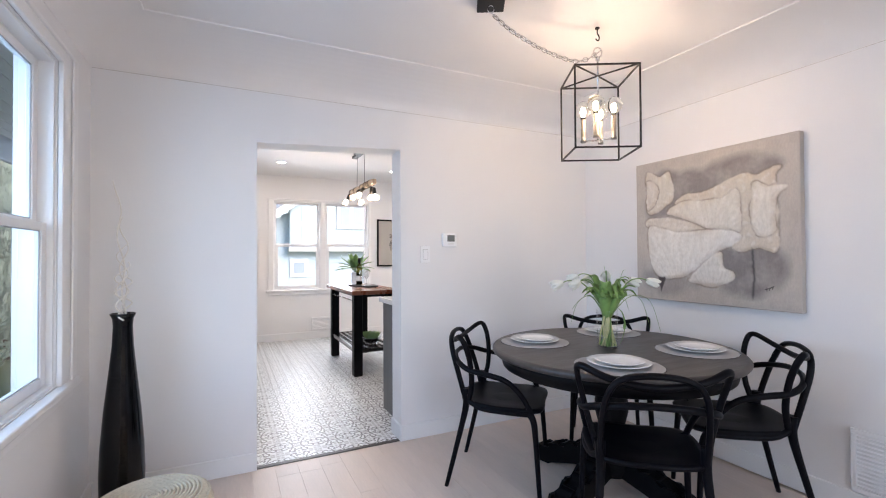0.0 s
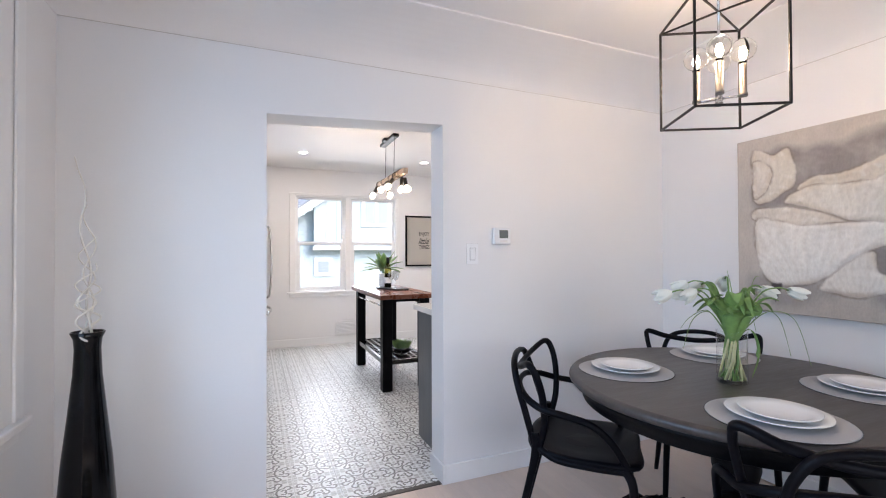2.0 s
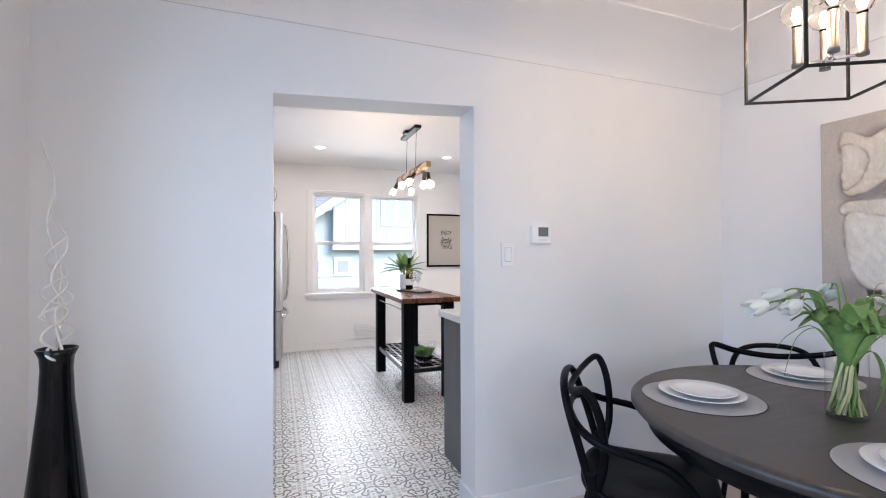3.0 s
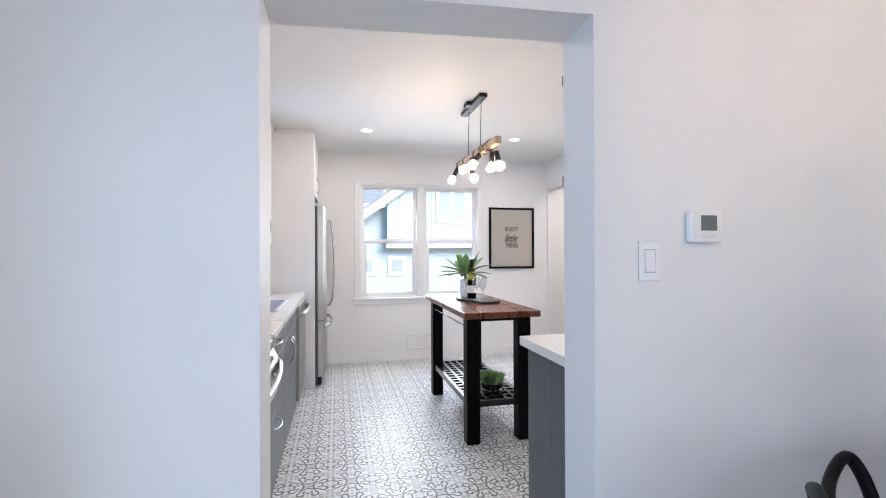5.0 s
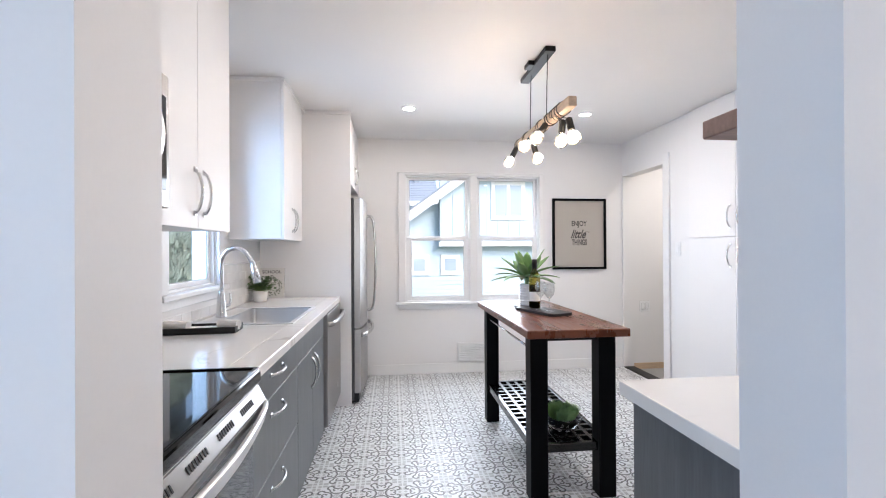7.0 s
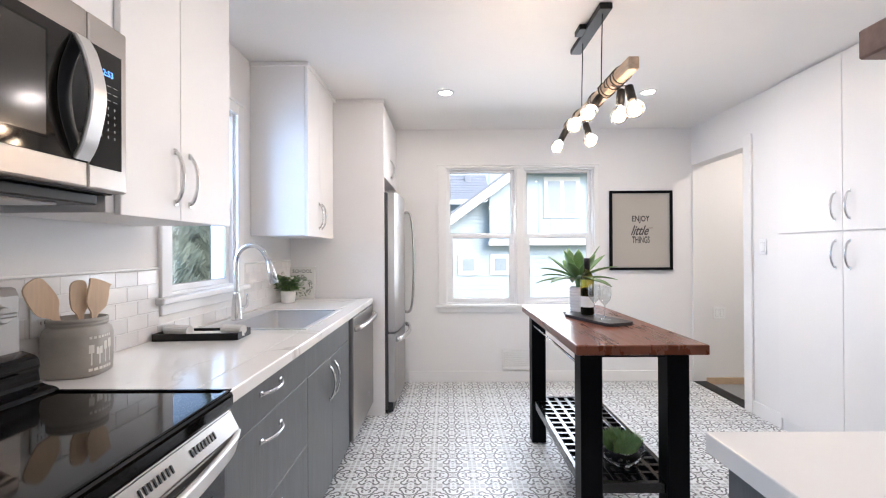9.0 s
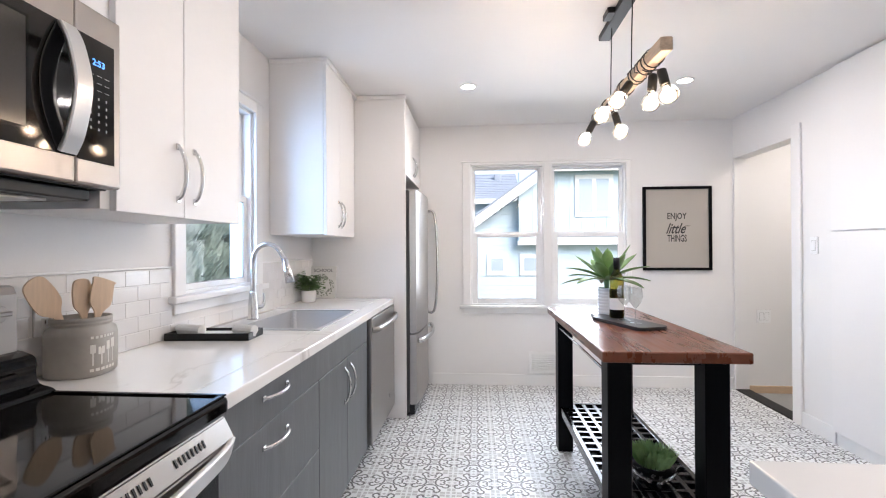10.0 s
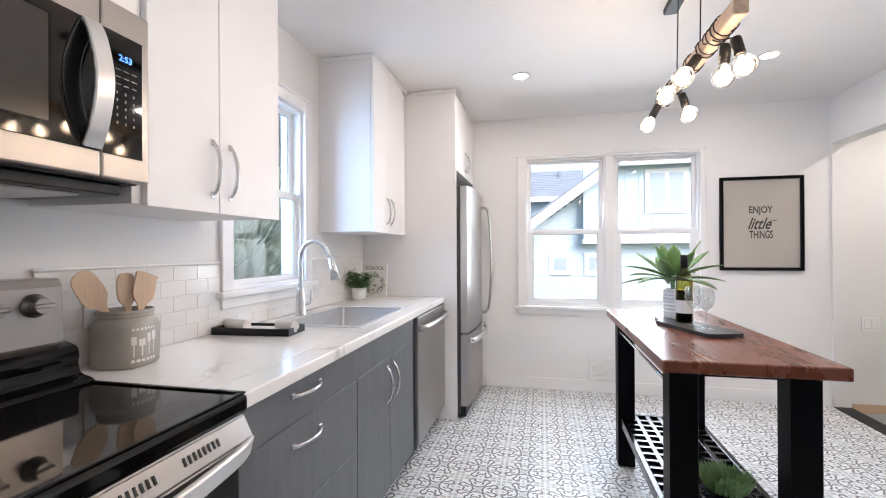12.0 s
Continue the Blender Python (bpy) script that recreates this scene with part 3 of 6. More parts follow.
# fridge
fr = thing("refrigerator", "stainless steel refrigerator with a bottom freezer drawer", "refrigerator")
part("body", boxed(WX + 0.03, 0.33, 6.262, 7.08, 0.03, 1.735, bevel=0.004), material("dark_fridge_side", (0.05, 0.05, 0.052), 0.5, vary=0.1), fr)


def bowed(y0, y1, z0, z1, x0, x1, bulge):
    """A door whose front swells gently outward."""
    bm = bmesh.new()
    n = 12
    outline = [(x0, y0)] + [(x1 + bulge * (1 - (2 * k / n - 1) ** 2), y0 + 0.004 + (y1 - y0 - 0.008) * k / n) for k in range(n + 1)] + [(x0, y1)]
    extrude_outline(bm, outline[::-1], z0, z1)
    bmesh.ops.bevel(bm, geom=[e for e in bm.edges if abs(e.verts[0].co.z - e.verts[1].co.z) < 1e-5], offset=0.004, segments=2, affect="EDGES")
    return bm


d = part("door", bowed(6.264, 7.078, 0.635, 1.735, 0.335, 0.385, 0.03), STEEL, fr)
bm = bmesh.new()
tube(bm, smooth_path([(0.38, 6.345, 0.70), (0.45, 6.345, 0.74), (0.475, 6.345, 1.15), (0.45, 6.345, 1.59), (0.38, 6.345, 1.63)], 6), 0.013, 10)
part("handle", turned(bm, pose(0.01, 0.65, 0)), CHROME, d, "long bowed steel handle")
d = part("freezer_drawer", bowed(6.264, 7.078, 0.09, 0.625, 0.335, 0.385, 0.03), STEEL, fr)
bm = bmesh.new()
tube(bm, smooth_path([(0.385, 6.31, 0.575), (0.43, 6.34, 0.577), (0.468, 6.67, 0.577), (0.43, 7.0, 0.577), (0.385, 7.03, 0.575)], 6), 0.014, 10, flat=1.5)
part("handle", bm, CHROME, d)
part("grille", boxed(0.1, 0.37, 6.27, 7.07, 0.012, 0.085, bevel=0.004), BLACK_PLASTIC, fr)
for y in (6.3, 7.04):
    part("foot", lathe(bmesh.new(), [(0.02, 0), (0.02, 0.012), (0.012, 0.03)], 12, (0.3, y)), BLACK_PLASTIC, fr)

# range
RY0, RY1, RX = 3.16, 3.935, 0.245
rg = thing("range", "freestanding stainless steel range with a black glass cooktop", "range")
part("body", boxed(WX + 0.01, 0.185, RY0, RY1, 0.02, 0.885, bevel=0.003), BLACK_PLASTIC, rg)
part("cooktop", boxed(WX + 0.1, RX, RY0 - 0.003, RY1 + 0.003, 0.872, 0.918, bevel=0.012, seg=3), BLACK_GLASS, rg)
bg = bmesh.new()
extrude_outline(bg, [(0.0, 0.0), (0.1, 0.0), (0.1, 0.09), (0.098, 0.25), (0.09, 0.268), (0.078, 0.272), (0.0, 0.272)], 0, RY1 - RY0 - 0.006)
turned(bg, Matrix(((1, 0, 0, WX + 0.01), (0, 0, 1, RY0 + 0.003), (0, 1, 0, 0.915), (0, 0, 0, 1))))
back = part("backguard", bg, STEEL, rg)
bg = extrude_outline(bmesh.new(), [(p.x, p.y) for p in smooth_path([(0.075, 0.0, 0), (0.2, 0.0, 0), (0.2, 0.012, 0), (0.165, 0.022, 0), (0.155, 0.05, 0), (0.158, 0.07, 0), (0.145, 0.094, 0), (0.075, 0.1, 0)], 3, True)], 0, RY1 - RY0 + 0.004)
part("backguard_base", turned(bg, Matrix(((1, 0, 0, WX), (0, 0, 1, RY0 - 0.002), (0, 1, 0, 0.917), (0, 0, 0, 1)))), GLOSS_BLACK, rg, "glossy black moulded sill behind the cooktop")
bg = bmesh.new()
for b in ((WX + 0.2, RX - 0.006, RY1 - 0.012, RY1 + 0.001), (RX - 0.02, RX - 0.006, RY0, RY1 - 0.012)):
    box(bg, *b, 0.917, 0.9225, bevel=0.002)
part("cooktop_rim", bg, GLOSS_BLACK, rg)
for y in (3.24, 3.34, 3.765, 3.864):
    bm = lathe(bmesh.new(), [(0.03, 0), (0.03, 0.006), (0.023, 0.01), (0.021, 0.03), (0.018, 0.033)], 24)
    box(bm, -0.006, 0.006, -0.024, 0.024, 0.012, 0.042, bevel=0.003)
    part("knob", turned(bm, pose(WX + 0.109, y, 1.122, 0, 89)), STEEL, rg, "round steel control knob")
part("display", boxed(WX + 0.1, WX + 0.112, 3.44, 3.66, 1.08, 1.165, bevel=0.002), BLACK_GLASS, rg)
od = part("oven_door", boxed(0.187, 0.222, RY0 + 0.002, RY1 - 0.002, 0.225, 0.80, bevel=0.005, seg=2), GLOSS_BLACK, rg)
part("oven_glass", boxed(0.2225, 0.2235, RY0 + 0.06, RY1 - 0.06, 0.32, 0.68), BLACK_GLASS, od)
vm = extrude_outline(bmesh.new(), [(0.187, 0.87), (0.187, 0.795), (0.262, 0.795), (0.262, 0.818), (0.236, 0.87)], 0, RY1 - RY0 - 0.004)
bmesh.ops.bevel(vm, geom=list(vm.edges), offset=0.004, segments=2, affect="EDGES")
vt = part("vent_strip", turned(vm, Matrix(((1, 0, 0, 0), (0, 0, 1, RY0 + 0.002), (0, 1, 0, 0), (0, 0, 0, 1)))), STEEL, rg)
for g in range(4):
    for k in range(8):
        y = RY0 + 0.095 + g * 0.16 + k * 0.013
        part("slot", turned(boxed(-0.0008, 0.0008, y, y + 0.0048, -0.0085, 0.0085), pose(0.2494, 0, 0.846, 0, -26.6)), BLACK_PLASTIC, vt)
bm = ribbon(bmesh.new(), smooth_path([(0.252, RY0 + 0.006, 0.8), (0.276, RY0 + 0.1, 0.8), (0.296, (RY0 + RY1) / 2, 0.8), (0.276, RY1 - 0.1, 0.8), (0.252, RY1 - 0.006, 0.8)], 8), (0.006, 0, 0.022), 0.014)
part("handle", bm, HANDLE_STEEL, od, "wide bowed steel oven handle")
part("drawer", boxed(0.187, 0.215, RY0 + 0.002, RY1 - 0.002, 0.06, 0.215, bevel=0.004), STEEL, rg)
for y in (RY0 + 0.06, RY1 - 0.06):
    for x in (WX + 0.08, 0.14):
        part("foot", lathe(bmesh.new(), [(0.018, 0), (0.018, 0.022)], 12, (x, y)), BLACK_PLASTIC, rg)

# microwave
MX = -0.022
mw = thing("microwave", "stainless steel over-the-range microwave with a dark window", "microwave")
part("body", boxed(WX + 0.002, MX - 0.035, 3.158, 3.922, 1.42, 1.83, bevel=0.003), BLACK_PLASTIC, mw)
md = part("door", boxed(MX - 0.034, MX, 3.158, 3.797, 1.422, 1.828, bevel=0.005, seg=2), STEEL, mw)
part("window", boxed(MX + 0.0002, MX + 0.003, 3.2, 3.794, 1.478, 1.757, bevel=0.0008), BLACK_GLASS, md)
MESH_SCREEN = material("grey_mesh_screen", (0.035, 0.031, 0.028), 0.12, vary=0.1, grain=400)
part("mesh_screen", boxed(MX + 0.0032, MX + 0.0036, 3.25, 3.688, 1.515, 1.728), MESH_SCREEN, md)
bm = bmesh.new()
for b in ((3.688, 3.693, 1.51, 1.733), (3.245, 3.688, 1.728, 1.733), (3.245, 3.688, 1.51, 1.515)):
    box(bm, MX + 0.0031, MX + 0.0042, *b)
part("screen_edge", bm, GLOSS_BLACK, md)
# flat black ribbon paints the shade of the grip recess behind the handle
part("recess_shade", ribbon(bmesh.new(), smooth_path([(MX + 0.0042, 3.768, 1.485), (MX + 0.0042, 3.74, 1.56), (MX + 0.0042, 3.732, 1.62), (MX + 0.0042, 3.74, 1.68), (MX + 0.0042, 3.768, 1.752)], 5), (0, 0.018, 0), 0.001), LACQUER, md, "flat black strip standing in for shade in the grip recess")
cp = part("control_panel", boxed(MX - 0.034, MX, 3.799, 3.922, 1.422, 1.828, bevel=0.005, seg=2), STEEL, mw)
part("keypad", boxed(MX + 0.0002, MX + 0.003, 3.8, 3.9, 1.476, 1.759, bevel=0.0012), BLACK_GLASS, cp)
KEY = material("grey_key_print", (0.2, 0.2, 0.21), 0.5)
for rrow in range(8):
    for c in range(3):
        if rrow < 3:
            part("key", boxed(MX + 0.0031, MX + 0.0036, 3.829 + c * 0.021, 3.842 + c * 0.021, 1.675 - rrow * 0.017, 1.6768 - rrow * 0.017), KEY, cp)
        else:
            part("key", boxed(MX + 0.0031, MX + 0.0036, 3.832 + c * 0.021, 3.8355 + c * 0.021, 1.672 - rrow * 0.0175, 1.678 - rrow * 0.0175), KEY, cp)
bm = ribbon(bmesh.new(), smooth_path([(MX + 0.006, 3.772, 1.483), (MX + 0.03, 3.768, 1.525), (MX + 0.05, 3.765, 1.62), (MX + 0.03, 3.768, 1.71), (MX + 0.006, 3.772, 1.753)], 8), (0, 0.0205, 0), 0.011)
part("handle", bm, HANDLE_STEEL, md, "broad bowed steel handle")
part("vent_base", boxed(WX + 0.03, MX - 0.05, 3.19, 3.89, 1.392, 1.419, bevel=0.004), BLACK_PLASTIC, mw)
for y in (3.3, 3.6):
    gr = part("grease_filter", boxed(WX + 0.08, MX - 0.09, y, y + 0.22, 1.386, 1.393, bevel=0.002), STEEL, mw)


def text_mesh(words, size, depth=0.0004):
    """Extruded lettering in the built-in typeface, centred, lying in the xy plane."""
    cu = bpy.data.curves.new("lettering", "FONT")
    cu.body, cu.size, cu.extrude, cu.align_x, cu.align_y, cu.resolution_u, cu.offset = words, size, depth, "CENTER", "CENTER", 3, 0.018 * size
    ob = bpy.data.objects.new("lettering", cu)
    scene.collection.objects.link(ob)
    me = bpy.data.meshes.new_from_object(ob.evaluated_get(bpy.context.evaluated_depsgraph_get()))
    bm = bmesh.new()
    bm.from_mesh(me)
    bpy.data.objects.remove(ob)
    bpy.data.meshes.remove(me)
    return bm


FACE_E = Matrix(((0, 0, 1, 0), (1, 0, 0, 0), (0, 1, 0, 0), (0, 0, 0, 1)))     # lettering on a front that faces +x
part("clock_digits", turned(text_mesh("2:53", 0.02), Matrix.Translation((MX + 0.0034, 3.855, 1.704)) @ FACE_E), glow("clock_blue", (0.08, 0.3, 1.0), 0.5), cp, "blue lit clock digits")

# pantry on the east wall
cab = thing("pantry_cabinet", "tall white four-door pantry cabinet on the east wall", "cabinet")
PX = EX - 0.02
part("body", boxed(PX + 0.001, EX + 0.11, 4.45, 5.945, 0.09, CK - 0.003), WHITE_CAB, cab)
part("toe_kick", boxed(PX + 0.012, EX + 0.1, 4.45, 5.945, 0, 0.09), TRIM, cab)
for a, b, hy in ((4.45, 4.94, 4.5), (4.94, 5.43, 5.383), (5.43, 5.945, 5.48)):
    for z0, z1, hz in ((0.09, 1.375, 1.24), (1.38, CK - 0.02, 1.53)):
        d = part("door", boxed(PX - 0.019, PX, a + GAP, b - GAP, z0 + GAP, z1 - GAP, bevel=0.0015), WHITE_CAB, cab)
        handle(d, PX - 0.019, hy, hz, 0.165, away=-1)

# counter run along the wall between the rooms
cab = thing("end_cabinet", "dark grey wood-grain base cabinet along the doorway wall", "cabinet", group="grey base cabinets")
part("body", boxed(1.345, 3.155, Y1 + 0.005, 3.63, 0.1, 0.872), GREY_CAB, cab)
part("end_panel", boxed(1.335, 1.344, Y1 + 0.003, 3.655, 0, 0.872, bevel=0.001), GREY_CAB, cab)
part("toe_kick", boxed(1.345, 3.155, Y1 + 0.005, 3.58, 0, 0.1), BLACK_PLASTIC, cab)
for k in range(3):
    d = part("door", boxed(1.35 + k * 0.6, 1.945 + k * 0.6, 3.631, 3.65, 0.105, 0.868, bevel=0.0015), GREY_CAB, cab)
    part("handle", turned(arch_handle(0.165), pose(1.40 + k * 0.6, 3.65, 0.75, 0, 0, 90)), CHROME, d)
solid("worktop", boxed(1.308, 3.165, Y1 + 0.003, 3.685, C0, C1, bevel=0.003, seg=2), QUARTZ, "white quartz worktop with a grey vein along the doorway wall", "worktop")
for z in (1.565, 1.965):
    solid("floating_shelf", boxed(1.385, 2.6, Y1 + 0.001, Y1 + 0.285, z - 0.02, z + 0.022, bevel=0.003), SHELF_WOOD,
          "thick brown stained wood floating shelf on the wall", "shelf", group="floating shelves")
# ---- dining room ----
def placed_plate(name, profile, mat, label, category, at, group, seg=40):
    return solid(name, lathe(bmesh.new(), profile, seg), mat, label, category, at, group=group)


TC = (2.027, 1.89)
tb = thing("dining_table", "round dark-stained wooden pedestal dining table", "table", (*TC, 0))
bm = lathe(bmesh.new(), [(0.6, 0.722), (0.622, 0.727), (0.63, 0.737), (0.63, 0.748), (0.622, 0.757), (0.61, 0.76)], 72)
part("tabletop", bm, TABLE_WOOD, tb)
part("apron", lathe(bmesh.new(), [(0.565, 0.655), (0.575, 0.66), (0.585, 0.70), (0.59, 0.722)], 72), BLACK_WOOD, tb, "black-stained apron under the top")
bm = lathe(bmesh.new(), [(0.1, 0.1), (0.12, 0.15), (0.12, 0.2), (0.09, 0.24), (0.07, 0.3), (0.07, 0.36), (0.085, 0.42), (0.085, 0.47), (0.072, 0.53), (0.075, 0.58), (0.13, 0.62), (0.18, 0.655)], 28)
part("pedestal", bm, BLACK_WOOD, tb, "turned black-painted pedestal column")
for k in range(4):
    bm = bmesh.new()
    side = []
    for n in range(22):
        u = n / 21
        side.append((0.06 + 0.42 * u, 0.235 - 0.15 * u ** 0.9 + 0.012 * math.sin(u * 26)))
    side += [(0.5, 0.06), (0.5, 0.0), (0.4, 0.0), (0.36, 0.045), (0.2, 0.075), (0.06, 0.1)]
    extrude_outline(bm, side[::-1], -0.055, 0.055)
    bmesh.ops.bevel(bm, geom=[e for e in bm.edges if abs(e.verts[0].co.z - e.verts[1].co.z) < 1e-5], offset=0.018, segments=2, affect="EDGES")
    turned(bm, Matrix(((1, 0, 0, 0), (0, 0, 1, 0), (0, 1, 0, 0), (0, 0, 0, 1))))
    part("foot", turned(bm, pose(0, 0, 0, 0, 0, 45 * 0 + 90 * k + 12)), BLACK_WOOD, tb, "carved black-painted foot")


def masters_chair():
    """Moulded chair whose back is woven of three looping lines; it faces +y."""
    ch = thing("dining_chair", "black moulded plastic chair with looping woven back", "chair", group="chairs round the table")
    bm = bmesh.new()
    outline = smooth_path([(-0.2, 0.23), (0, 0.245), (0.2, 0.23), (0.235, 0.05), (0.19, -0.17), (0, -0.215), (-0.19, -0.17), (-0.235, 0.05)], 5, True)
    rings = []
    for s, z in ((0.86, 0.428), (0.985, 0.436), (1.0, 0.446), (0.985, 0.455), (0.9, 0.456), (0.6, 0.447), (0.3, 0.443)):
        rings.append([bm.verts.new((p.x * s, p.y * s, z + 0.012 * max(0, -p.y * s / 0.2) - 0.012 * max(0, p.y * s / 0.24 - 0.6))) for p in outline])
    for a, b in zip(rings, rings[1:]):
        for k in range(len(a)):
            f = bm.faces.new((a[k], a[(k + 1) % len(a)], b[(k + 1) % len(a)], b[k]))
            f.smooth = True
    bm.faces.new(rings[0][::-1])
    bm.faces.new(rings[-1])
    part("seat", bm, CHAIR_BLACK, ch)
    for sx in (-1, 1):
        bm = bmesh.new()
        tube(bm, smooth_path([(sx * 0.2, 0.15, 0.445), (sx * 0.217, 0.195, 0.405), (sx * 0.225, 0.21, 0.3), (sx * 0.238, 0.23, 0.0)], 5), (0.021, 0.0115), 10)
        part("leg", bm, CHAIR_BLACK, ch)
        bm = bmesh.new()
        tube(bm, smooth_path([(sx * 0.19, -0.165, 0.53), (sx * 0.188, -0.165, 0.44), (sx * 0.197, -0.195, 0.3), (sx * 0.218, -0.27, 0.0)], 5), (0.022, 0.0115), 10)
        part("leg", bm, CHAIR_BLACK, ch)
        bm = bmesh.new()
        tube(bm, smooth_path([(sx * 0.188, -0.16, 0.47), (sx * 0.215, -0.08, 0.437), (sx * 0.228, 0.05, 0.432), (sx * 0.212, 0.19, 0.425)], 5), 0.0145, 9)
        part("seat_rail", bm, CHAIR_BLACK, ch)
    def mirrored(half):
        return half + [(-x, y, z) for x, y, z in half[-2::-1]]
    loops = (
        [(-0.19, -0.165, 0.46), (-0.188, -0.205, 0.60), (-0.172, -0.243, 0.72), (-0.12, -0.264, 0.792), (0, -0.272, 0.812)],
        [(-0.19, -0.15, 0.46), (-0.222, -0.125, 0.57), (-0.252, -0.128, 0.69), (-0.272, -0.15, 0.78), (-0.262, -0.182, 0.818), (-0.16, -0.232, 0.785), (0, -0.252, 0.765)],
        [(-0.21, 0.19, 0.43), (-0.232, 0.135, 0.53), (-0.25, 0.06, 0.60), (-0.256, -0.04, 0.628), (-0.246, -0.13, 0.642), (-0.2, -0.2, 0.668), (-0.1, -0.245, 0.69), (0, -0.255, 0.696)],
    )
    for lp in loops:
        bm = bmesh.new()
        tube(bm, smooth_path(mirrored(lp), 7), 0.0122, 9, flat=1.2)
        part("back_loop", bm, CHAIR_BLACK, ch)
    return ch


CHAIRS = ((-0.432, 0.4, -133), (0.4, 0.405, 138), (0.41, -0.4, 49), (-0.285, -0.44, -39))
first = masters_chair()
for n, (dx, dy, rz) in enumerate(CHAIRS):
    m = pose(TC[0] + dx, TC[1] + dy, 0, 0, 0, rz)
    if n == 0:
        first.matrix_world = m
    else:
        copy_thing(first, m)

for x, y in ((1.743, 2.175), (2.338, 2.205), (1.734, 1.568), (2.323, 1.61)):
    mat = placed_plate("placemat", [(0.186, 0.0012), (0.189, 0.002), (0.186, 0.003)], GREY_MAT, "round grey placemat on the dining table", "placemat", (x, y, 0.76), "placemats", 56)
    part("underside", lathe(bmesh.new(), [(0.188, 0.0), (0.1915, 0.0006), (0.1915, 0.0014), (0.185, 0.0019)], 56), LACQUER, mat, "black rubber underside")
    plate = [(0.07, 0), (0.075, 0.002), (0.105, 0.008), (0.134, 0.017), (0.136, 0.019), (0.134, 0.0205), (0.104, 0.012), (0.08, 0.0065), (0.01, 0.006)]
    placed_plate("dinner_plate", plate, CERAMIC, "white round dinner plate on a grey placemat", "plate", (x, y, 0.763), "dinner plates")
    placed_plate("side_plate", [(r * 0.78, z) for r, z in plate], CERAMIC, "small white plate stacked on a dinner plate", "plate", (x + 0.004, y - 0.003, 0.7705), "side plates")

# vase of tulips
LEAF = material("tulip_leaf", (0.19, 0.32, 0.09), 0.45, vary=0.25, grain=40, blotch=8, bump=0.1)
STEM = material("tulip_stem", (0.16, 0.27, 0.07), 0.5, vary=0.15, grain=60)
PETAL = material("white_tulip_petal", (0.78, 0.78, 0.7), 0.5, vary=0.06, grain=50, bump=0.05)
vs = thing("flower_vase", "clear glass vase of drooping white tulips on the table", "vase", (1.986, 1.874, 0.76), -22)
vs.scale = (0.82, 0.82, 0.79)
gv = lathe(bmesh.new(), [(0.001, 0.0), (0.06, 0.0), (0.0645, 0.005), (0.0635, 0.12), (0.0645, 0.25), (0.0657, 0.253), (0.0635, 0.254)], 40, cap=False)
g = part("glass", gv, CLEAR, vs)
g.visible_shadow = False
w = part("water", lathe(bmesh.new(), [(0.001, 0.0115), (0.0595, 0.0125), (0.0595, 0.115), (0.001, 0.115)], 36, cap=False), WATER, vs)
w.visible_shadow = False
rnd = random.Random(4)


def blade(bm, pts, w, fold=0.25):
    """A leaf: a folded strip along pts, widest in the middle and pointed."""
    pts = [Vector(p) for p in pts]
    n = len(pts)
    rows = []
    for i, p in enumerate(pts):
        way = (pts[min(i + 1, n - 1)] - pts[max(i - 1, 0)]).normalized()
        side = way.cross(Vector((0, 0, 1)))
        if side.length < 0.05:
            side = Vector((1, 0, 0))
        side.normalize()
        up = side.cross(way)
        u = i / (n - 1)
        half = w * (math.sin(math.pi * min(1, u * 0.92 + 0.08)) ** 0.8)
        rows.append([bm.verts.new(p + side * half + up * half * fold), bm.verts.new(p), bm.verts.new(p - side * half + up * half * fold)])
    for a, b in zip(rows, rows[1:]):
        for k in (0, 1):
            f = bm.faces.new((a[k], a[k + 1], b[k + 1], b[k]))
            f.smooth = True
    return bm


def thick(ob, t):
    s = ob.modifiers.new("thickness", "SOLIDIFY")
    s.thickness = t
    return ob


def tulip(tip, base):
    """A stem from the foot of the vase to a nodding bloom; right and depth are seen across the table."""
    tip = Vector(tip)
    flat = Vector((tip.x, tip.y, 0)).normalized()
    path = smooth_path([base, (-base[0] * 0.3, -base[1] * 0.3, 0.16), (tip.x * 0.12, tip.y * 0.12, 0.27), (tip.x * 0.5, tip.y * 0.5, tip.z - 0.02), (tip.x * 0.8, tip.y * 0.8, tip.z + 0.012), tip], 6)
    part("stem", tube(bmesh.new(), path, (0.0045, 0.0032), 7), STEM, vs)
    way = (path[-1] - path[-3]).normalized()
    bm = bmesh.new()
    for q in range(6):
        pm = lathe(bmesh.new(), [(0.005, 0), (0.021, 0.014), (0.028, 0.036), (0.024, 0.058), (0.009, 0.078)], 10, cap=False)
        for v in list(pm.verts):
            v.co.y *= 0.3
            v.co.x *= 0.72
        turned(pm, pose(0, 0, 0, 0, 0, q * 60) @ pose(0, 0.016 if q % 2 else 0.013, 0, rnd.uniform(-16, 0)))
        me = bpy.data.meshes.new("petals")
        pm.to_mesh(me)
        pm.free()
        bm.from_mesh(me)
        bpy.data.meshes.remove(me)
    turned(bm, Matrix.Translation(tip) @ way.to_track_quat("Z", "Y").to_matrix().to_4x4())
    part("bloom", bm, PETAL, vs, "white tulip bloom")


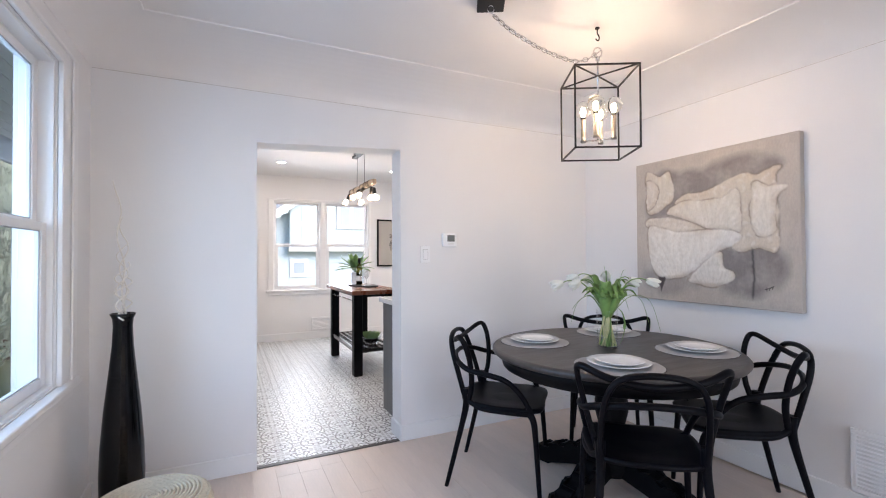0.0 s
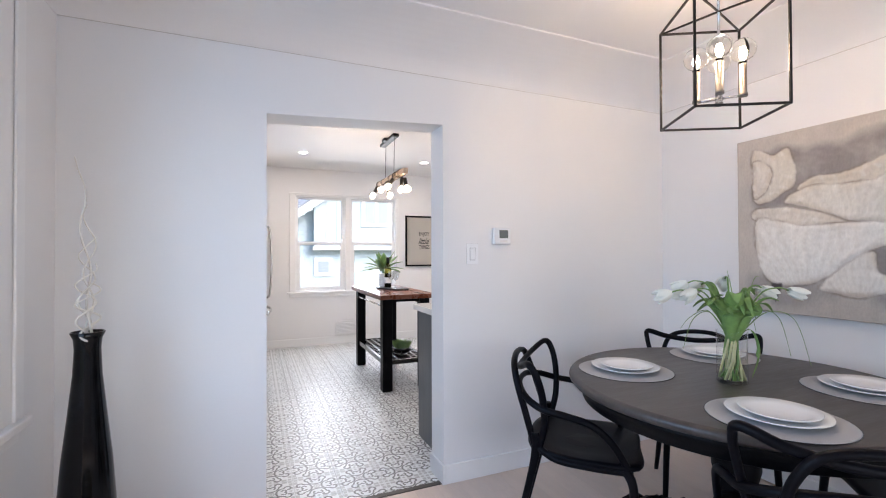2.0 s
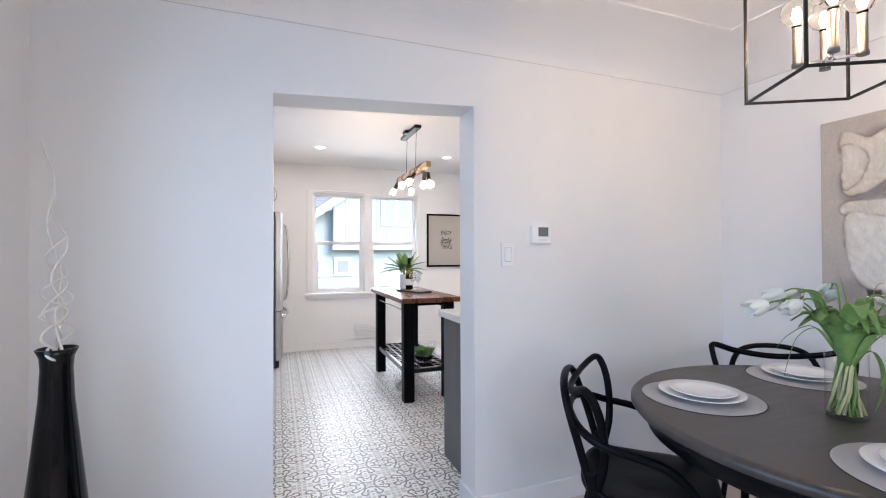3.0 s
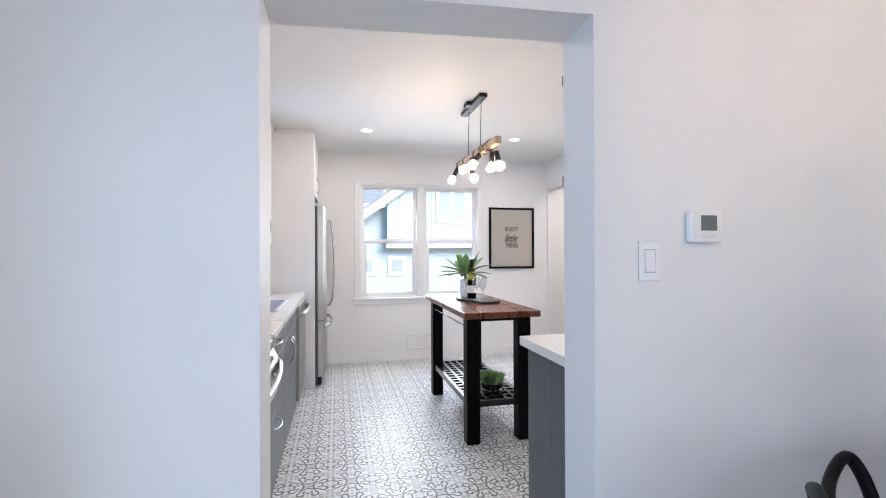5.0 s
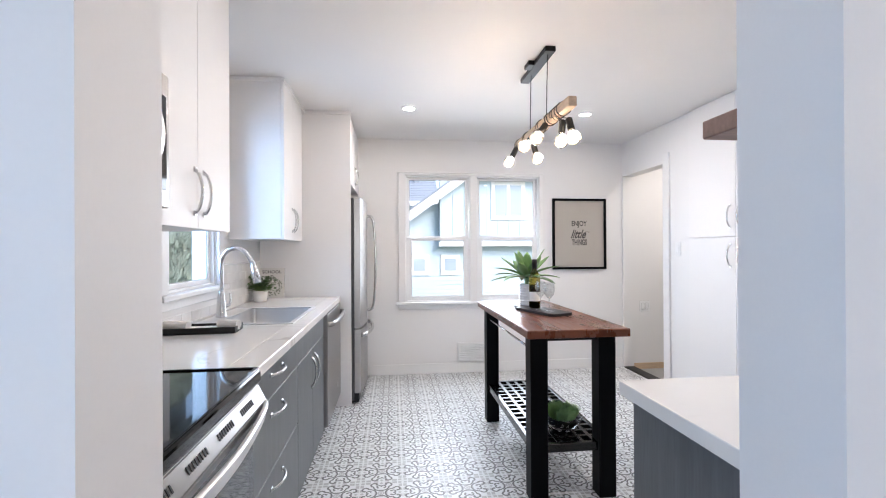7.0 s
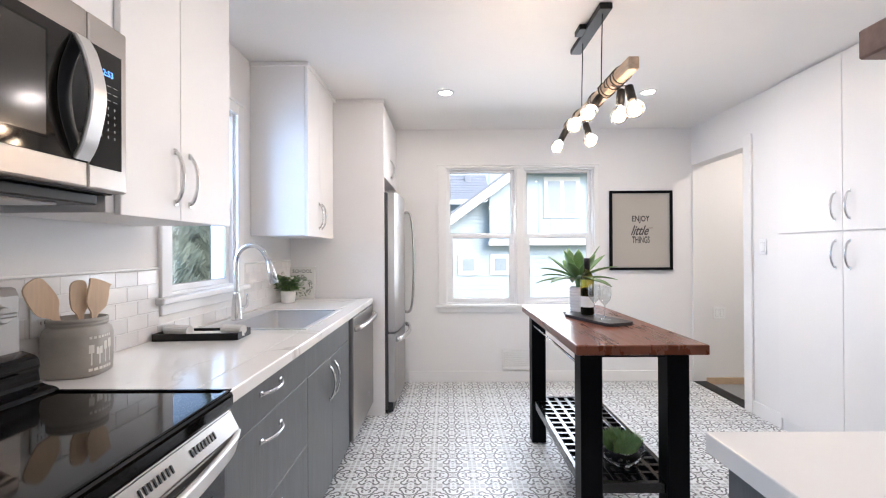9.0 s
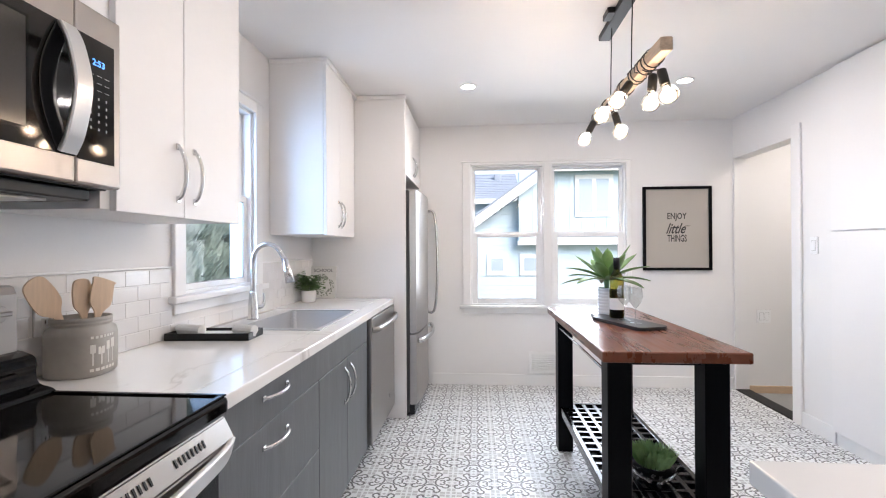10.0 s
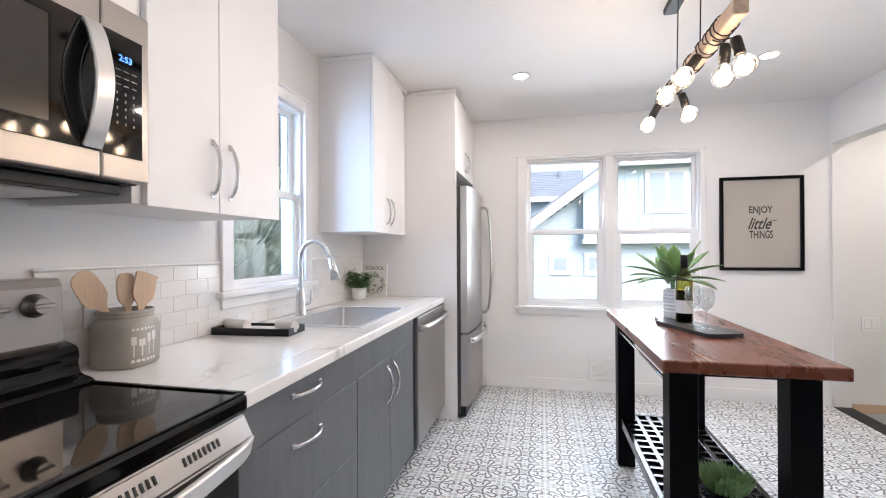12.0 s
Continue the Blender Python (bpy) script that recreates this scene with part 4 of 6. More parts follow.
for k, tip in enumerate(((-0.29, 0.0, 0.44), (-0.19, -0.03, 0.45), (-0.15, 0.1, 0.48), (0.16, 0.02, 0.46), (0.26, -0.02, 0.45), (0.2, 0.12, 0.44), (-0.03, 0.17, 0.47), (0.05, 0.12, 0.5), (-0.1, 0.2, 0.43))):
    a = k * 2.399
    tulip(tip, (0.045 * math.cos(a), 0.045 * math.sin(a), 0.016))
PALE_STEM = material("pale_cut_stem", (0.6, 0.57, 0.3), 0.5, vary=0.25, grain=50)
for k in range(13):
    a = k * 2.399 + 1.0
    r = 0.03 + 0.024 * (k % 3) / 2
    part("stem", tube(bmesh.new(), [(r * math.cos(a), r * math.sin(a), 0.014), (r * 0.75 * math.cos(a + 0.7), r * 0.75 * math.sin(a + 0.7), 0.1), (0.022 * math.cos(a + 1.6), 0.022 * math.sin(a + 1.6), 0.24)], (0.0062, 0.0045), 7), PALE_STEM if k % 4 else STEM, vs)
for k in range(20):
    a = k * 2.399
    c, s = math.cos(a), math.sin(a)
    out, high = rnd.uniform(0.05, 0.15), rnd.uniform(0.36, 0.47)
    bend = rnd.uniform(0.0, 0.1)
    path = smooth_path([(c * 0.012, s * 0.012, 0.2), (c * 0.04, s * 0.04, 0.28), (c * 0.075, s * 0.075, 0.35), (c * out, s * out, high), (c * (out + 0.05), s * (out + 0.05), high - bend)], 5)
    thick(part("leaf", blade(bmesh.new(), path, rnd.uniform(0.024, 0.042), 0.45), LEAF, vs), 0.001)
for k, (x, y, w) in enumerate(((-0.03, -0.05, 0.042), (0.03, -0.055, 0.036), (0.06, -0.02, 0.034))):
    path = smooth_path([(x * 0.3, y * 0.3, 0.19), (x * 0.9, y * 0.9, 0.26), (x * 1.4, y * 1.4, 0.33), (x * 1.5, y * 1.3, 0.385), (x * 1.9, y * 2.0, 0.37)], 6)
    thick(part("leaf", blade(bmesh.new(), path, w, 0.5), LEAF, vs, "broad folded tulip leaf"), 0.001)
for end, drop in (((-0.25, -0.03), 0.17), ((-0.2, 0.08), 0.25), ((0.3, 0.02), 0.12), ((0.33, -0.06), 0.09), ((0.22, 0.14), 0.22), ((0.12, -0.02), 0.52)):
    x, y = end
    path = smooth_path([(x * 0.12, y * 0.12, 0.24), (x * 0.45, y * 0.45, 0.345), (x * 0.8, y * 0.8, 0.31 if drop < 0.4 else 0.5), (x, y, drop)], 8)
    part("grass_blade", tube(bmesh.new(), path, (0.0026, 0.0009), 5), STEM, vs, "thin arching grass blade")
path = smooth_path([(0.03, -0.02, 0.235), (0.062, -0.035, 0.262), (0.09, -0.04, 0.21), (0.097, -0.04, 0.12), (0.07, -0.035, 0.03)], 6)
thick(part("leaf", blade(bmesh.new(), path, 0.012, 0.2), STEM, vs, "narrow leaf hanging over the rim"), 0.001)
path = smooth_path([(0.01, 0, 0.25), (0.005, 0.0, 0.42), (-0.012, 0.01, 0.55)], 5)
thick(part("leaf", blade(bmesh.new(), path, 0.009), LEAF, vs), 0.001)

# lantern over the table
LC = (1.957, 1.893)
lt = thing("pendant_lantern", "black iron box lantern with four candle bulbs on a chain", "pendant light", (*LC, 0), -29)
hw, z0, z1, br = 0.16, 1.79, 2.205, 0.0042
for sx, sy in ((-1, -1), (1, -1), (1, 1), (-1, 1)):
    part("post", boxed(sx * hw - br, sx * hw + br, sy * hw - br, sy * hw + br, z0 - br, z1 + br, bevel=0.001), IRON, lt)
    part("brace", tube(bmesh.new(), [(sx * hw, sy * hw, z1), (0, 0, z1 + 0.004)], 0.0045, 6), IRON, lt)
    for z in (z0, z1):
        if sx == sy:
            part("bar", boxed(-hw, hw, sy * hw - br, sy * hw + br, z - br, z + br, bevel=0.001), IRON, lt)
        else:
            part("bar", boxed(sx * hw - br, sx * hw + br, -hw, hw, z - br, z + br, bevel=0.001), IRON, lt)
part("stem", lathe(bmesh.new(), [(0.011, 1.855), (0.011, 1.875), (0.005, 1.88), (0.005, 2.29), (0.012, 2.295), (0.012, 2.31)], 14), CHROME, lt)
bm = bmesh.new()
tube(bm, [(0.022 * math.cos(a), 0, 2.335 + 0.028 * math.sin(a)) for a in (2 * math.pi * k / 16 for k in range(16))], 0.004, 8, True)
part("ring", bm, CHROME, lt)
BULB = glass("bulb_glass", (1.0, 0.97, 0.9), ior=1.2)
FILAMENT = glow("warm_filament", (1.0, 0.82, 0.6), 50)


def globe(at, r, m=Matrix()):
    """Clear globe bulb whose cap is at the origin and whose globe lies along +z."""
    prof = [(0.013, 0.0), (0.014, 0.012)] + [(r * math.sin(a), 0.012 + r * 0.92 - r * math.cos(a)) for a in (0.42, 0.8, 1.2, 1.6, 2.0, 2.4, 2.8, 3.05)]
    return turned(lathe(bmesh.new(), prof, 24), Matrix.Translation(at) @ m)


def filament(at, r, m=Matrix()):
    bm = bmesh.new()
    for k in range(6):
        a = k * math.pi / 3
        tube(bm, [(0.004 * math.cos(a), 0.004 * math.sin(a), 0.02), (0.012 * math.cos(a), 0.012 * math.sin(a), 0.012 + r * 0.7), (0.006 * math.cos(a), 0.006 * math.sin(a), 0.012 + r * 1.25)], 0.0013, 5)
    return turned(bm, Matrix.Translation(at) @ m)


GUNMETAL = material("dark_nickel", (0.2, 0.19, 0.18), 0.35, 1.0, vary=0.05)
lights = []
for k in range(4):
    a = math.pi / 4 + k * math.pi / 2 + 0.35
    x, y = 0.078 * math.cos(a), 0.078 * math.sin(a)
    part("arm", tube(bmesh.new(), [(0, 0, 1.865), (x, y, 1.865)], 0.005, 8), CHROME, lt)
    part("candle_sleeve", lathe(bmesh.new(), [(0.015, 1.86), (0.015, 1.872), (0.0125, 1.874), (0.0125, 1.985)], 18, (x, y)), GUNMETAL, lt, "dark nickel candle sleeve")
    b = part("bulb", globe((x, y, 1.985), 0.045), BULB, lt, "lit clear globe bulb")
    b.visible_shadow = False
    f = part("filament", filament((x, y, 1.985), 0.04), FILAMENT, b)
    f.visible_shadow = False
    lights.append(pose(*LC, 0, 0, 0, -29) @ Vector((x, y, 2.03)))
for p in lights:
    lamp("bulb_light", "POINT", Matrix.Translation(p), 0.5, WARM, radius=0.004)
hook = thing("ceiling_hook", "small black iron hook in the plaster ceiling", "hook", (LC[0], LC[1], CD))
part("plate", lathe(bmesh.new(), [(0.012, -0.006), (0.012, 0.0)], 14), IRON, hook)
part("hook", tube(bmesh.new(), smooth_path([(0, 0, -0.004), (0, 0, -0.03), (0.014, 0, -0.05), (0.004, 0, -0.07), (-0.012, 0, -0.062)], 5), 0.0035, 7), IRON, hook)
cn = thing("ceiling_canopy", "square black canopy with a draped grey chain", "light fitting", (1.30, 1.915, CD), -29)
part("plate", boxed(-0.065, 0.065, -0.065, 0.065, -0.028, 0.0, bevel=0.003), IRON, cn)
part("loop", tube(bmesh.new(), [(0.014 * math.cos(a), 0, -0.045 + 0.018 * math.sin(a)) for a in (2 * math.pi * k / 14 for k in range(14))], 0.003, 7, True), CHROME, cn)
chain = smooth_path([(1.30, 1.915, 2.405), (1.42, 1.91, 2.34), (1.60, 1.905, 2.285), (1.78, 1.90, 2.262), (1.88, 1.895, 2.285), (LC[0], LC[1], 2.335)], 24)
lbm = tube(bmesh.new(), [(0.0105 * math.cos(a), 0, 0.02 * math.sin(a)) for a in (2 * math.pi * k / 12 for k in range(12))], 0.0028, 6, True)
lme = mesh_of("chain_link", lbm, CHROME)
inv = cn.matrix_world.inverted()
run, last, n = 0.0, chain[0], 0
for p, q in zip(chain, chain[1:]):
    run += (q - p).length
    if run >= 0.031:
        run = 0
        ob = new("chain_link", lme)
        ob.parent = cn
        ob.matrix_local = inv @ Matrix.Translation(q) @ (q - p).to_track_quat("Z", "Y").to_matrix().to_4x4() @ pose(0, 0, 0, 0, 0, 90 * (n % 2))
        n += 1
part("cord", tube(bmesh.new(), [inv @ (p + Vector((0, 0, 0.002))) for p in chain[::4]], 0.0018, 6), CHROME, cn)

# painting
CANVAS = material("taupe_canvas", (0.47, 0.43, 0.39), 0.7, vary=0.06, grain=260, blotch=3, bump=0.2)
pt = thing("flower_painting", "square canvas painting of white poppies on taupe grey", "painting", (DE, 0, 0))
PY0, PY1, PZ0, PZ1 = 1.39, 2.42, 0.94, 1.897
part("canvas", boxed(-0.042, -0.002, PY0, PY1, PZ0, PZ1, bevel=0.003), CANVAS, pt)
UMBER = material("umber_line", (0.05, 0.042, 0.04), 0.7, vary=0.2)


def painted():
    """Oil paint whose pigment is laid on point by point, with brushy grain and thick relief."""
    m = material("oil_paint", (1, 1, 1), 0.6, vary=0.12, grain=70, blotch=14, bump=0.7, stretch=(1, 1.6, 0.8))
    t = m.node_tree
    mix = [n for n in t.nodes if n.type == "VECT_MATH"][0]
    att = t.nodes.new("ShaderNodeAttribute")
    att.attribute_name = "pigment"
    t.links.new(att.outputs["Color"], mix.inputs[0])
    return m


def outline_distance(gu, gv, uv):
    """Signed distance of grid places from a smooth closed outline, positive inside."""
    p = np.array([(q.x, q.y) for q in smooth_path([(u, v, 0) for u, v in uv], 5, True)])
    far = np.full(gu.shape, 9.0)
    inside = np.zeros(gu.shape, bool)
    for (ax, ay), (bx, by) in zip(p, np.roll(p, -1, 0)):
        dx, dy = bx - ax, by - ay
        k = np.clip(((gu - ax) * dx + (gv - ay) * dy) / (dx * dx + dy * dy + 1e-12), 0, 1)
        far = np.minimum(far, np.hypot(gu - ax - k * dx, gv - ay - k * dy))
        if abs(dy) > 1e-9:
            inside ^= ((ay > gv) != (by > gv)) & (gu < ax + (gv - ay) * dx / dy)
    return np.where(inside, far, -far)


def poppies():
    """The picture itself: pale poppy petals in thick paint over grey washes, on a fine grid over the canvas."""
    nu, nv = 190, 176
    gu, gv = np.meshgrid(np.linspace(0.012, 0.988, nu), np.linspace(0.012, 0.988, nv))
    wob = np.array([[noise.noise((u * 9, v * 9, 0.3)) for u, v in zip(ru, rv)] for ru, rv in zip(gu, gv)])
    fine = np.array([[noise.noise((u * 38, v * 38, 4.1)) for u, v in zip(ru, rv)] for ru, rv in zip(gu, gv)])
    su, sv = gu + 0.012 * wob + 0.004 * fine, gv + 0.012 * np.roll(wob, 31, 1) + 0.004 * np.roll(fine, 17, 0)
    col = np.ones(gu.shape + (3,)) * np.array((0.47, 0.43, 0.39))
    lift = np.zeros(gu.shape)

    def lay(mask, colour):
        col[:] = col * (1 - mask[..., None]) + mask[..., None] * np.array(colour)

    def ramp(x, lo, hi):
        return np.clip((x - lo) / (hi - lo), 0, 1)

    for uv, depth in (([(0.13, 0.12), (0.29, 0.09), (0.46, 0.1), (0.75, 0.07), (0.9, 0.12), (0.91, 0.18), (0.79, 0.28), (0.61, 0.4), (0.34, 0.42), (0.11, 0.41)], 0.95),
                      ([(0.61, 0.63), (0.91, 0.64), (0.9, 0.87), (0.65, 0.94), (0.59, 0.84)], 1.0), ([(0.1, 0.77), (0.08, 0.94), (0.35, 0.94), (0.46, 0.88), (0.33, 0.81)], 0.55)):
        m = ramp(outline_distance(su, sv, uv) + 0.03 * wob, -0.02, 0.035) * depth * np.clip(0.9 + 0.5 * wob + 0.2 * fine, 0.5, 1)
        lay(m, (0.22, 0.2, 0.195))
    petals = (
        ([(0.3, 0.33), (0.37, 0.27), (0.51, 0.26), (0.64, 0.21), (0.73, 0.18), (0.8, 0.2), (0.89, 0.17), (0.92, 0.18), (0.89, 0.25), (0.9, 0.5), (0.89, 0.66), (0.81, 0.64), (0.72, 0.66), (0.65, 0.62), (0.68, 0.5), (0.6, 0.36), (0.45, 0.34)], (0.6, 0.54, 0.46), 0.5),
        ([(0.09, 0.07), (0.15, 0.1), (0.2, 0.12), (0.26, 0.09), (0.28, 0.14), (0.29, 0.28), (0.25, 0.33), (0.11, 0.38), (0.09, 0.23)], (0.64, 0.6, 0.53), 0.6),
        ([(0.09, 0.15), (0.15, 0.16), (0.185, 0.21), (0.17, 0.28), (0.1, 0.35)], (0.67, 0.63, 0.57), 0.7),
        ([(0.24, 0.39), (0.34, 0.32), (0.48, 0.325), (0.6, 0.315), (0.69, 0.28), (0.71, 0.41), (0.7, 0.54), (0.6, 0.52), (0.48, 0.49), (0.34, 0.42)], (0.68, 0.645, 0.58), 1.0),
        ([(0.77, 0.28), (0.8, 0.24), (0.85, 0.28), (0.89, 0.28), (0.94, 0.29), (0.9, 0.34), (0.88, 0.45), (0.89, 0.53), (0.83, 0.57), (0.77, 0.51)], (0.7, 0.67, 0.61), 1.0),
        ([(0.08, 0.43), (0.14, 0.41), (0.32, 0.43), (0.51, 0.51), (0.33, 0.52), (0.17, 0.49), (0.09, 0.47)], (0.63, 0.585, 0.52), 0.7),
        ([(0.39, 0.84), (0.52, 0.69), (0.6, 0.66), (0.61, 0.75), (0.67, 0.79), (0.65, 0.85), (0.54, 0.88), (0.44, 0.87)], (0.7, 0.67, 0.62), 0.9),
        ([(0.1, 0.49), (0.16, 0.47), (0.32, 0.52), (0.52, 0.51), (0.7, 0.55), (0.68, 0.6), (0.52, 0.69), (0.37, 0.82), (0.21, 0.85), (0.12, 0.77), (0.1, 0.63)], (0.72, 0.7, 0.66), 1.1),
    )
    for uv, colour, thick_ in petals:
        d = outline_distance(su, sv, uv)
        lay(np.exp(-((d + 0.003) / 0.006) ** 2) * np.clip(0.4 + 1.3 * wob + 0.5 * fine, 0.05, 0.75), (0.2, 0.16, 0.13))
        body = ramp(d, -0.002, 0.006)
        lay(body, colour)
        rim = body * np.exp(-d / 0.02) * np.clip(0.35 + 1.3 * wob, 0, 0.7)
        lay(rim, (0.5, 0.4, 0.29))
        cu, cv = np.mean([q[0] for q in uv]), max(q[1] for q in uv)
        rays = np.sin(np.arctan2(gv - cv - 0.08, gu - cu) * 46 + 5 * wob)
        lay(body * np.clip(rays * 0.22 + 0.5 * fine, 0, 0.3), (0.5, 0.45, 0.39))
        lay(body * np.clip(fine * 1.1 - 0.12, 0, 0.35), (0.78, 0.76, 0.72))
        lift[:] = np.maximum(lift, 0) * (1 - 0.6 * body) + body * (0.0045 * thick_ * ramp(d, 0, 0.03) + 0.0022 * fine + 0.003 * np.exp(-((d - 0.018) / 0.012) ** 2) + 0.0007 * rays)
    lay(np.exp(-((su - 0.77 - 0.004 * wob) / 0.0065) ** 2) * ramp(sv, 0.63, 0.66) * ramp(-sv, -0.96, -0.92) * 0.95, (0.06, 0.055, 0.06))
    lay(ramp(0.03 - np.abs(su - 0.2) - 0.28 * (sv - 0.845), 0, 0.006) * ramp(sv, 0.835, 0.845) * ramp(-sv, -0.95, -0.93), (0.06, 0.05, 0.05))
    y, z = on_canvas(gu, gv)
    verts = np.stack([-0.0426 - np.maximum(lift, 0), y, z], -1).reshape(-1, 3)
    k = np.arange((nv - 1) * (nu - 1))
    a = k // (nu - 1) * nu + k % (nu - 1)
    me = bpy.data.meshes.new("paint_layer")
    me.from_pydata(verts.tolist(), [], np.stack([a, a + nu, a + nu + 1, a + 1], 1).tolist())
    for f in me.polygons:
        f.use_smooth = True
    layer = me.color_attributes.new("pigment", "FLOAT_COLOR", "POINT")
    layer.data.foreach_set("color", np.concatenate([np.clip(col, 0, 1).reshape(-1, 3), np.ones((nu * nv, 1))], 1).astype(np.float32).ravel())
    me.materials.append(painted())
    ob = new("paint_layer", me)
    ob.parent = pt
    return tagged(ob, "thick off-white painted poppies over grey washes")


def on_canvas(u, v):
    """A place on the canvas from shares of its width and height, from its top left corner."""
    return PY1 - u * (PY1 - PY0), PZ1 - v * (PZ1 - PZ0)


poppies()
for k, (du, dv, w) in enumerate(((0.0, 0.0, 0.004), (0.014, -0.004, 0.02), (0.03, -0.012, 0.02))):
    y, z = on_canvas(0.83 + du, 0.88 + dv)
    part("signature_stroke", turned(boxed(-0.0006, 0.0006, -w / 2, w / 2, -0.0022, 0.0022), pose(-0.0436, y, z, 60 if k == 0 else -20 * k)), UMBER, pt)
    part("signature_stroke", turned(boxed(-0.0006, 0.0006, -0.0015, 0.0015, -0.011, 0.011), pose(-0.0436, y - 0.008, z, 12 * k)), UMBER, pt)


# vents, switches
def wall_vent(m, w, h, slats, label):
    v = thing("wall_vent", label, "vent", group="wall vents")
    v.matrix_world = m
    f = 0.022
    part("backing", boxed(-w / 2 + f, w / 2 - f, 0.001, 0.003, f, h - f), TRIM, v)
    for b in ((-w / 2, w / 2, 0, f), (-w / 2, w / 2, h - f, h), (-w / 2, -w / 2 + f, f, h - f), (w / 2 - f, w / 2, f, h - f)):
        part("frame", boxed(b[0], b[1], 0.001, 0.012, b[2], b[3], bevel=0.002), TRIM, v)
    for k in range(slats):
        z = f + (h - 2 * f) * (k + 0.5) / slats
        part("slat", turned(boxed(-w / 2 + f, w / 2 - f, -0.0015, 0.0015, -0.006, 0.006), pose(0, 0.006, z, 62)), TRIM, v)
    return v


wall_vent(pose(DE - 0.014, 1.03, 0.115, 0, 0, 90), 0.36, 0.3, 13, "white louvred wall vent above the dining baseboard")
wall_vent(pose(1.5, YN - 0.014, 0.12, 0, 0, 180), 0.34, 0.2, 8, "white louvred wall vent under the kitchen window")




def wall_plate(m, label, kind="rocker", gang=1):
    p = thing("light_switch" if kind == "rocker" else "wall_outlet", label, "light switch" if kind == "rocker" else "outlet")
    p.matrix_world = m
    w = 0.072 + 0.046 * (gang - 1)
    part("plate", boxed(-w / 2, w / 2, 0.0005, 0.006, -0.058, 0.058, bevel=0.003, seg=2), VINYL, p)
    # grey boxes put the shade line round plate and rocker into colour
    part("plate_shade_edge", boxed(-w / 2 - 0.0005, w / 2 + 0.0005, 0.0002, 0.0015, -0.0585, 0.0585), SHADE_AND_GASKET, p)
    for g in range(gang):
        x = (g - (gang - 1) / 2) * 0.046
        if kind == "rocker":
            part("rocker_shade_line", boxed(x - 0.0185, x + 0.0185, 0.0055, 0.0064, -0.035, 0.035), SHADE_AND_GASKET, p)
            part("rocker", turned(boxed(x - 0.0165, x + 0.0165, 0.004, 0.0095, -0.033, 0.033, bevel=0.002), pose(0, 0, 0, 2)), VINYL, p)
        else:
            for z in (-0.02, 0.02):
                part("socket", boxed(x - 0.017, x + 0.017, 0.005, 0.0075, z - 0.015, z + 0.015, bevel=0.002), VINYL, p)
                for sx in (-0.006, 0.006):
                    part("slot", boxed(x + sx - 0.0012, x + sx + 0.0012, 0.0072, 0.0078, z - 0.003, z + 0.007), BLACK_PLASTIC, p)
    return p


wall_plate(pose(1.416, Y0, 1.26, 0, 0, 180), "white rocker light switch on the doorway wall")
wall_plate(pose(EX, 6.14, 1.29, 0, 0, 90), "white rocker light switch beside the hall opening")
wall_plate(pose(3.427, YN, 0.66, 0, 0, 180), "white double rocker switch low on the hall wall", "rocker", 2)
wall_plate(pose(WX + 0.009, 4.1, 1.085, 0, 0, -90), "white wall outlet on the tile backsplash", "outlet")
th = thing("thermostat", "white wall thermostat with a grey display", "thermostat")
th.matrix_world = pose(1.6, Y0, 1.363, 0, 0, 180)
part("case", boxed(-0.056, 0.056, 0.0005, 0.026, -0.048, 0.048, bevel=0.006, seg=2), VINYL, th)
part("display", boxed(-0.036, 0.022, 0.0262, 0.0272, -0.012, 0.034, bevel=0.0004), material("grey_lcd", (0.16, 0.17, 0.165), 0.25, vary=0.03), th)
part("buttons", boxed(-0.03, 0.02, 0.0262, 0.028, -0.034, -0.024, bevel=0.0006), GROUT, th)

# floor vase and pouf
va = thing("floor_vase", "tall glossy black floor vase with pale curly twigs", "vase", (-0.266, 2.67, 0))
part("vase", lathe(bmesh.new(), [(0.07, 0.0), (0.078, 0.01), (0.088, 0.12), (0.091, 0.25), (0.086, 0.38), (0.074, 0.54), (0.057, 0.7), (0.043, 0.84), (0.039, 0.93), (0.042, 0.965), (0.052, 0.988), (0.048, 0.99), (0.037, 0.95), (0.035, 0.9), (0.025, 0.88)], 32), GLOSS_BLACK, va)
TWIG = material("pale_curly_twig", (0.72, 0.68, 0.62), 0.7, vary=0.1, grain=60, bump=0.2)
for k in range(5):
    a = k * 1.31 + 0.4
    pts = []
    high = (0.62, 0.45, 0.33, 0.24, 0.18)[k]
    for n in range(15):
        u = n / 14
        w = 0.012 + 0.006 * k
        pts.append((0.015 * math.cos(a) * (1 - u) + w * math.sin(u * 17 + a) * u ** 0.5 - 0.03 * u * (k == 0), 0.015 * math.sin(a) + w * math.cos(u * 14 + a), 0.9 + (0.09 + high) * u))
    part("twig", tube(bmesh.new(), smooth_path(pts, 3), (0.0052, 0.0018), 6), TWIG, va)
STRAW = material("woven_straw", (0.58, 0.5, 0.38), 0.8, vary=0.2, grain=90, blotch=6, bump=0.4)
pf = thing("woven_pouf", "round woven straw pouf beside the floor vase", "pouf", (-0.075, 2.03, 0))
pf.scale = (0.95, 0.95, 0.93)
part("core", lathe(bmesh.new(), [(0.18, 0.0), (0.215, 0.04), (0.225, 0.2), (0.215, 0.38), (0.19, 0.42), (0.01, 0.425)], 40), STRAW, pf)
bm = bmesh.new()
